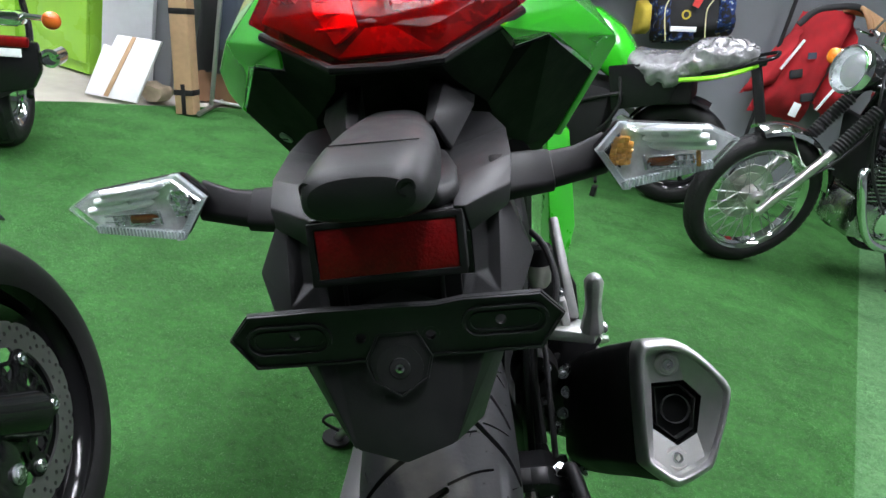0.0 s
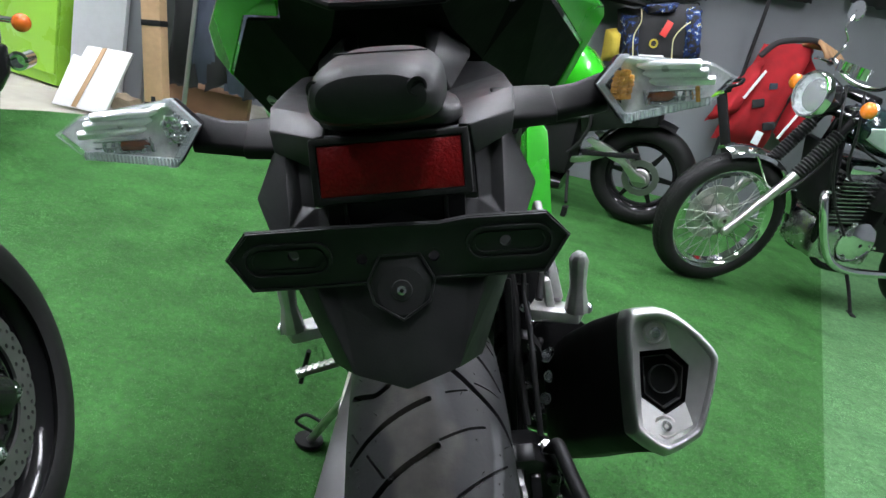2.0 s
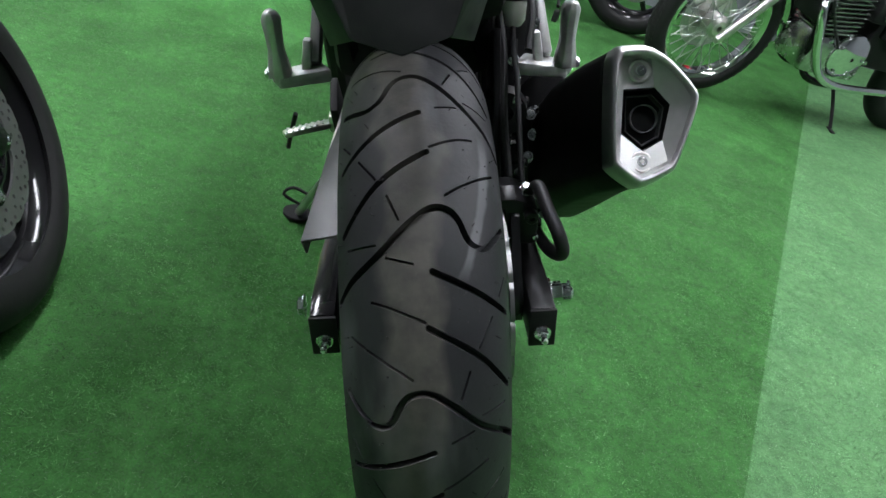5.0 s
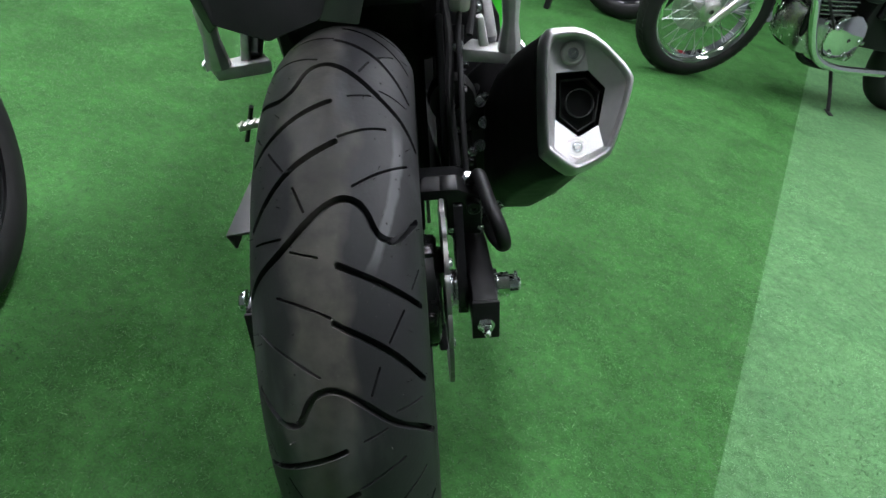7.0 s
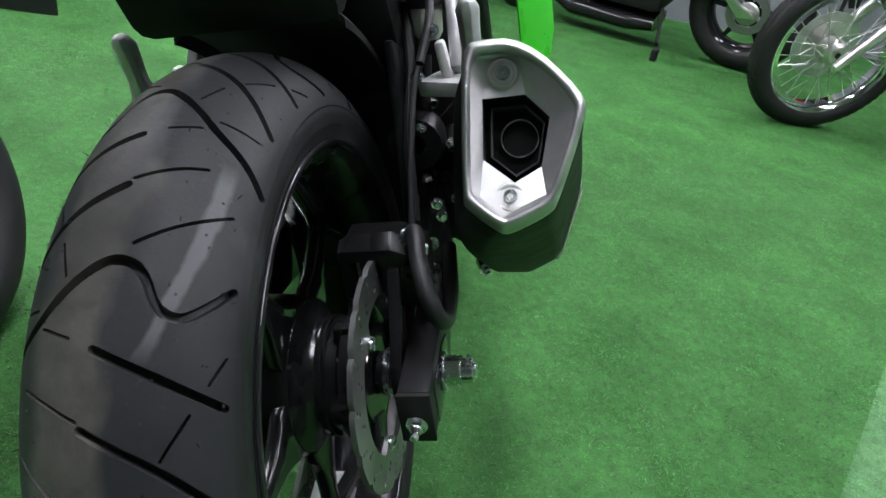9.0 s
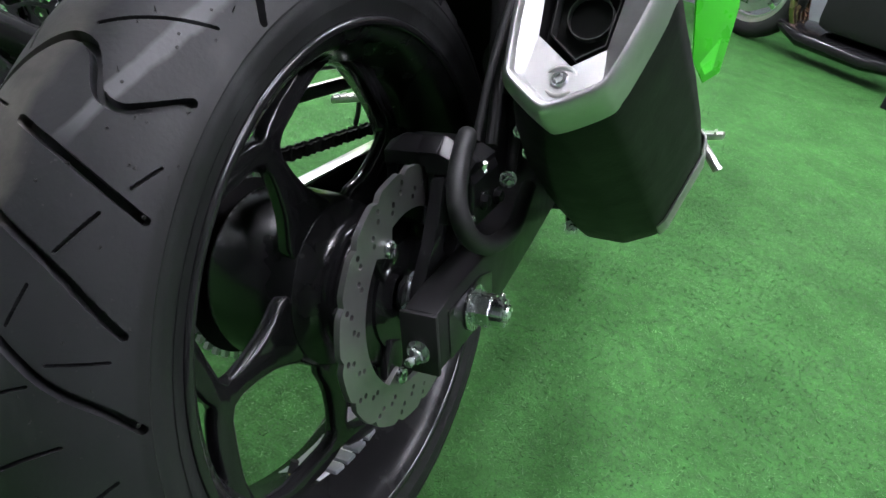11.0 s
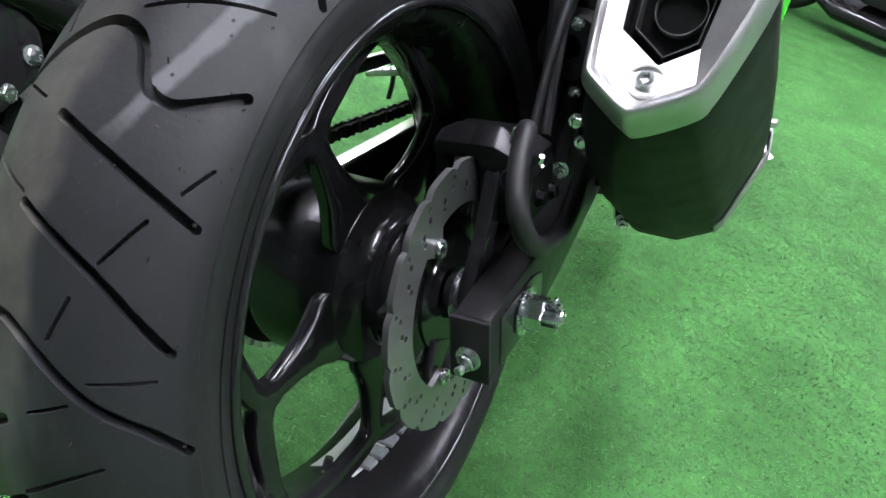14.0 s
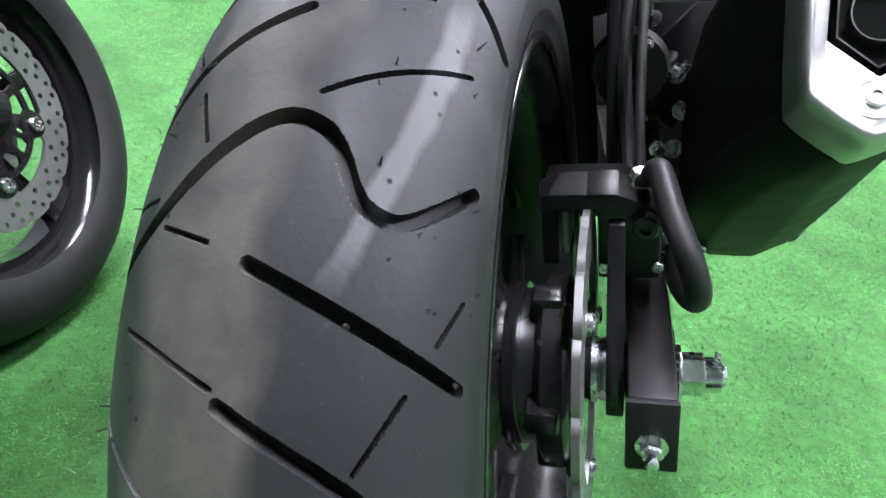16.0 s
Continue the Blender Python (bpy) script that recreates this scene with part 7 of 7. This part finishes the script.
# jackets
red = cloth("jacket", [(2.34, 1.30), (2.72, 1.38), (2.62, 0.55), (2.20, 0.55)], 0.13, REDCLOTH, "red textile riding jacket with black pockets", "jacket", WY - 0.1, 0.03, 2)
for s_, q in ((1, [(2.22, 0.99), (2.37, 1.25), (2.29, 0.75), (2.10, 0.66)]), (2, [(2.72, 1.30), (2.86, 1.05), (2.80, 0.60), (2.66, 0.70)])):
    p_ = cloth("sleeve", q, 0.15, REDCLOTH, "", "", WY - 0.1, 0.03, 3 + s_, 8)
    p_.parent = red
    for key in ("label", "category"):
        if key in p_.keys():
            del p_[key]
for x, z in ((2.38, 0.88), (2.52, 0.74)):
    part("pocket_patch", box((x, WY - 0.255, z), (0.09, 0.02, 0.06), (0, -20, 0), 0.006), BLACKCLOTH, red)
part("collar", tube(B(), [(2.28, WY - 0.23, 1.20), (2.36, WY - 0.24, 1.31), (2.50, WY - 0.24, 1.365), (2.64, WY - 0.23, 1.39), (2.74, WY - 0.22, 1.36)], 0.022, 10, 5), BLACKCLOTH, red)
for x, z in ((2.30, 1.0), (2.66, 0.78)):
    part("reflective_strip", box((x, WY - 0.265, z), (0.02, 0.012, 0.24), (0, 22, 0), 0.004), WHITE, red)
part("label_patch", box((2.44, WY - 0.265, 1.02), (0.06, 0.01, 0.045), (0, -14, 0), 0.003), GREYCLOTH, red)
part("tag", box((2.46, WY - 0.27, 0.64), (0.06, 0.004, 0.10), (0, 8, 0), 0.001), WHITE, red)
for k in range(5):
    g = tube(B(), [(2.62 + 0.02 * k, WY - 0.12, 1.36), (2.66 + 0.035 * k, WY - 0.24, 1.39 - 0.01 * k), (2.69 + 0.04 * k, WY - 0.30, 1.34 - 0.012 * k), (2.73 + 0.045 * k, WY - 0.32, 1.27 - 0.01 * k)], 0.017, 10, 4)
    ob = part("hanger", g, TAN, None)
    tagged(ob, "tan wooden coat hanger hanging on the rail", "hanger", "coat hangers")
for k, (x0, x1, z0, m_) in enumerate(((1.82, 2.05, 1.58, BLACKCLOTH), (2.00, 2.36, 1.60, BLACKCLOTH), (2.30, 2.62, 1.62, BLACKCLOTH), (2.58, 2.74, 1.72, GREYCLOTH), (2.72, 2.86, 1.76, BLUECLOTH), (2.88, 3.3, 1.72, BLACKCLOTH))):
    cloth("jacket", [(x0, z0 + 0.75), (x1, z0 + 0.80), (x1 - 0.02, z0 + 0.02), (x0, z0)], 0.16, m_, "dark textile riding jacket hanging on the wall", "jacket", WY - 0.05, 0.03, 10 + k)
for k, q in enumerate(([(1.02, 2.2), (1.45, 2.25), (1.46, 1.40), (1.04, 1.30)], [(1.42, 2.25), (1.84, 2.27), (1.84, 1.48), (1.44, 1.38)], [(0.66, 2.15), (1.06, 2.2), (1.10, 1.16), (0.70, 1.06)])):
    cloth("jacket", q, 0.12, BLACKCLOTH, "dark textile riding jacket hanging above the bag", "jacket", WY - 0.03, 0.03, 30 + k)
b = tube(B(), [(0.6, WY - 0.10, 2.42), (3.6, WY - 0.10, 2.42)], 0.014, 10, 0)
tagged(part("clothes_rail", b, STEEL, None), "steel clothes rail on the wall above the jackets", "rail")
b = cyl(B(), (2.255, WY - 0.12, 0.0), (2.255, WY - 0.12, 2.4), 0.014)
tagged(part("rail_post", b, DARK, None), "thin dark upright post of the clothes rail", "post")
# dark helmet and small goods left of the bag
for k, (x, z, s_) in enumerate(((1.05, 1.42, 0.13), (1.28, 1.60, 0.15))):
    b = B()
    bmesh.ops.create_uvsphere(b, u_segments=28, v_segments=18, radius=s_)
    for v in b.verts:
        if v.co.z < -0.6 * s_:
            v.co.z = -0.6 * s_
        if v.co.y < -0.7 * s_ and -0.3 * s_ < v.co.z < 0.3 * s_:
            v.co.y *= 0.9
    b.transform(Matrix.Translation((x, WY - 0.25, z)))
    h_ = tagged(part("helmet", b, GLOSS, None), "black motorcycle helmet on a wall shelf", "helmet", "helmets")
b = box((1.12, WY - 0.17, 1.33), (0.42, 0.30, 0.02), w=0.004)
tagged(part("shelf", b, DARK, None), "dark wall shelf under the helmets", "shelf")

# cabinets, boards, cardboard by the left wall
cab = root("cabinet", pose(-2.235, 3.62, 0, 0, 0, -22), "lime green metal cabinet with two tall doors", "cabinet")
part("body", box((-0.75, 0.45, 0.95), (1.5, 0.8, 1.9), w=0.006), LIME, cab)
for k in range(2):
    d_ = part("door", box((-0.20 - 0.42 * k * 1.75, 0.035, 0.96), (0.40 if k == 0 else 0.72, 0.025, 1.78), w=0.006), LIME, cab)
    part("handle", box((-0.36 if k == 0 else -0.66, 0.012, 1.0), (0.015, 0.02, 0.14), w=0.004), STEEL, d_)
part("plinth", box((-0.75, 0.45, 0.02), (1.46, 0.76, 0.04), w=0.003), DARK, cab)
b = box((-1.978, 3.64, 1.1), (0.29, 0.06, 2.2), (0, 0, 0), 0.004)
tagged(part("panel_sheet", b, mat("pale_grey_panel", (0.55, 0.57, 0.6), 0.35, noise_amt=0.05), None), "pale grey sheet panel standing against the wall", "panel")
b = box((-1.795, 3.70, 1.1), (0.13, 0.06, 2.2), (0, 0, 0), 0.004)
tagged(part("panel_sheet", b, WALLP, None), "darker grey panel edge beside the sheet", "panel")
m_ = frame_m((-1.80, 3.20, 0.0), (1, 0.03, 0), (0.13, 0.32, 1))
b1 = prism([(-0.205, 0), (-0.085, 0), (0.000, 0.348), (-0.085, 0.342), (-0.105, 0.274), (-0.146, 0.282)], 0.03, m_, 0.002)
tagged(part("foam_board", b1, WHITE, None), "white foam board leaning with a broken corner", "board", "white boards")
b2 = prism([(-0.083, 0), (0.067, 0.0), (0.149, 0.355), (0.010, 0.349)], 0.03, m_ @ Matrix.Translation((0, 0, 0.005)), 0.002)
tagged(part("foam_board", b2, WHITE, None), "white foam board leaning against the panel", "board", "white boards")
b3 = prism([(-0.105, 0.004), (-0.080, 0.004), (0.019, 0.347), (-0.004, 0.345)], 0.004, m_ @ Matrix.Translation((0, 0, 0.037)), 0.001)
tagged(part("tape_strip", b3, CARD, None), "brown tape strip across the white boards", "tape")
# tall cardboard box with black straps
mbox = frame_m((-1.447, 3.23, 0.005), (1, -0.1, 0.165), (-0.150, 0.06, 1))
bx = root("cardboard_box", mbox @ pose(0, 0, 0), "tall narrow cardboard box with black straps", "box")
part("body", prism([(-0.050, 0), (0.050, 0), (0.050, 2.0), (-0.050, 2.0)], 0.09, None, 0.003), CARD, bx)
for z in (0.10, 0.52, 1.2):
    part("strap", prism([(-0.052, z), (0.052, z), (0.052, z + 0.03), (-0.052, z + 0.03)], 0.094, Matrix.Translation((0, 0, -0.002)), 0.001), DARK, bx)
part("strap", prism([(-0.012, 0), (0.012, 0), (0.012, 0.16), (-0.012, 0.16)], 0.003, Matrix.Translation((0, 0, 0.0915)), 0.001), DARK, bx)
# clothes rack
rack = root("clothes_rack", pose(-1.15, 3.39, 0), "chrome clothes rack with dark garments", "rack")
for x in (-0.24, 0.75):
    part("post", cyl(B(), (x, 0, 0.03), (x, 0, 1.6), 0.013), STEEL, rack)
    part("foot", tube(B(), [(x, -0.22, 0.02), (x, 0.22, 0.02)], 0.014, 10, 0), STEEL, rack)
part("rail", tube(B(), [(-0.24, 0, 1.6), (0.75, 0, 1.6)], 0.012, 10, 0), STEEL, rack)
part("lower_rail", tube(B(), [(-0.24, 0, 0.06), (0.75, 0, 0.06)], 0.010, 10, 0), STEEL, rack)
for k in range(9):
    x = -1.45 + 0.11 * k
    cloth("garment", [(x - 0.08, 1.55), (x + 0.08, 1.56), (x + 0.09, 0.20 + 0.05 * (k % 3)), (x - 0.09, 0.19 + 0.03 * (k % 2))], 0.09, GREYCLOTH if k % 2 else BLACKCLOTH, "dark blue-grey garment hanging on the chrome rack", "garment", 3.52, 0.03, 20 + k, 10)
b = box((-1.34, 3.70, 0.095), (0.50, 0.20, 0.19), (0, 0, 6), 0.004)
tagged(part("carton", b, mat("dark_brown_card", (0.20, 0.105, 0.055), 0.8, noise_amt=0.25, scale=8), None), "brown cardboard carton on the floor behind the rack", "carton")
b = blob([(3.28, 0.05, 0.05, 0.04), (3.33, 0.06, 0.09, 0.055), (3.42, 0.05, 0.07, 0.045)], 16)
for v in b.verts:
    v.co.x += -1.69
    v.co.z = max(0.0, v.co.z + 0.02 * noise.noise(v.co * 30))
tagged(part("packing_paper", b, mat("beige_rag", (0.35, 0.28, 0.2), 0.9, noise_amt=0.4, scale=20), None), "crumpled beige packing paper on the floor", "paper")


# ---- turf pile ----
def pile(name, seed, x0, x1, y0, y1, density, height, width, material, keep, label):
    """Short carpet blades as single leaning triangles."""
    rng = np.random.default_rng(seed)
    n = int((x1 - x0) * (y1 - y0) * density)
    x, y = rng.uniform(x0, x1, n), rng.uniform(y0, y1, n)
    k = keep(x, y)
    x, y = x[k], y[k]
    n = len(x)
    a = rng.uniform(0, 2 * np.pi, n)
    h = height * rng.uniform(0.45, 1.0, n)
    w = width * rng.uniform(0.7, 1.3, n)
    lx, ly = rng.normal(0.0, 1.4, n) * h, rng.normal(-0.3, 1.4, n) * h
    base = np.stack([x, y, np.full(n, -0.001)], -1)
    side = np.stack([np.cos(a) * w / 2, np.sin(a) * w / 2, np.zeros(n)], -1)
    tip = base + np.stack([lx, ly, h], -1)
    flip = np.cross(2 * side, tip - base + side)[:, 2] < 0
    side = np.where(flip[:, None], -side, side)
    co = np.stack([base - side, base + side, tip], 1).reshape(-1, 3).astype(np.float32)
    me = bpy.data.meshes.new(name)
    me.vertices.add(3 * n)
    me.vertices.foreach_set("co", co.ravel())
    me.loops.add(3 * n)
    me.loops.foreach_set("vertex_index", np.arange(3 * n, dtype=np.int32))
    me.polygons.add(n)
    me.polygons.foreach_set("loop_start", np.arange(0, 3 * n, 3, dtype=np.int32))
    me.update(calc_edges=True)
    nrm = np.stack([rng.normal(0, 0.34, n), rng.normal(-0.08, 0.34, n), np.ones(n)], -1)
    nrm /= np.linalg.norm(nrm, axis=1, keepdims=True)
    me.polygons.foreach_set("use_smooth", np.ones(n, dtype=bool))
    me.normals_split_custom_set_from_vertices(np.repeat(nrm, 3, 0).tolist())
    me.materials.append(material)
    return tagged(new(name, me), label, "carpet pile", kind="stuff")


def blade_mat(name, dark, light):
    m = bpy.data.materials.new(name)
    m.use_nodes = True
    nt = m.node_tree
    b = nt.nodes["Principled BSDF"]
    geo = nt.nodes.new("ShaderNodeNewGeometry")
    ramp = nt.nodes.new("ShaderNodeValToRGB")
    ramp.color_ramp.elements[0].color = (*dark, 1)
    ramp.color_ramp.elements[1].color = (*light, 1)
    ramp.color_ramp.elements[1].position = 0.95
    e = ramp.color_ramp.elements.new(0.985)
    e.color = (min(1, light[0] * 2.0), light[1] * 1.4, min(1, light[2] * 2.0), 1)
    nt.links.new(geo.outputs["Random Per Island"], ramp.inputs[0])
    tc = nt.nodes.new("ShaderNodeTexCoord")
    big = nt.nodes.new("ShaderNodeTexNoise")
    big.inputs["Scale"].default_value = 5
    big.inputs["Detail"].default_value = 5
    nt.links.new(tc.outputs["Object"], big.inputs["Vector"])
    mr = nt.nodes.new("ShaderNodeMapRange")
    mr.inputs["From Min"].default_value, mr.inputs["From Max"].default_value = 0.3, 0.7
    mr.inputs["To Min"].default_value, mr.inputs["To Max"].default_value = 0.58, 1.36
    nt.links.new(big.outputs["Fac"], mr.inputs["Value"])
    mid = math_node(nt, "MULTIPLY_ADD", noise_node(nt, tc.outputs["Object"], 17, 6), 1.7)
    mid.node.inputs[2].default_value = 0.15
    both = math_node(nt, "MULTIPLY", mr.outputs[0], mid)
    vm = nt.nodes.new("ShaderNodeVectorMath")
    vm.operation = "SCALE"
    nt.links.new(ramp.outputs[0], vm.inputs[0])
    nt.links.new(both, vm.inputs["Scale"])
    nt.links.new(vm.outputs[0], b.inputs["Base Color"])
    b.inputs["Roughness"].default_value = 0.5
    b.inputs["Specular IOR Level"].default_value = 0.2
    return m


BLADE = blade_mat("turf_blade", (0.0225, 0.0785, 0.0190), (0.0632, 0.183, 0.0522))
BLADE2 = blade_mat("pale_turf_blade", (0.071, 0.183, 0.068), (0.116, 0.262, 0.107))
SX = lambda x, y: x - (SEAM[0][0] + (y - SEAM[0][1]) * (SEAM[1][0] - SEAM[0][0]) / (SEAM[1][1] - SEAM[0][1]))
FADE = np.random.default_rng(9)


def soft(side, x0, x1, y0, y1, edge=0.35):
    """Keeps one side of the seam and thins the pile out towards the zone's rim."""
    def keep(x, y):
        d = np.minimum(np.minimum(x - x0, x1 - x), np.minimum(y - y0, y1 - y))
        rim_y = np.interp(x, [-4.9, -2.12, -1.95, -1.72, -1.30, -0.90, -0.89], [2.0, 2.80, 3.0, 3.17, 3.58, 3.9, 6.0])
        return (SX(x, y) * side > 0) & (y < rim_y) & (FADE.uniform(0, 1, len(x)) < d / edge)
    return keep


for seed, side, x0, x1, y0, y1, dens, hh, ww in ((1, -1, -1.6, 1.6, -0.5, 1.9, 75000, 0.0052, 0.0023), (2, -1, -3.0, 2.9, 0.9, 3.6, 26000, 0.0040, 0.0042), (3, 1, 0.1, 2.2, -0.5, 2.4, 60000, 0.0052, 0.0023)):
    pile("turf_pile" if side < 0 else "pale_turf_pile", seed, x0, x1, y0, y1, dens, hh, ww, BLADE if side < 0 else BLADE2, soft(side, x0, x1, y0, y1), "short green carpet blades" if side < 0 else "short pale green carpet blades")
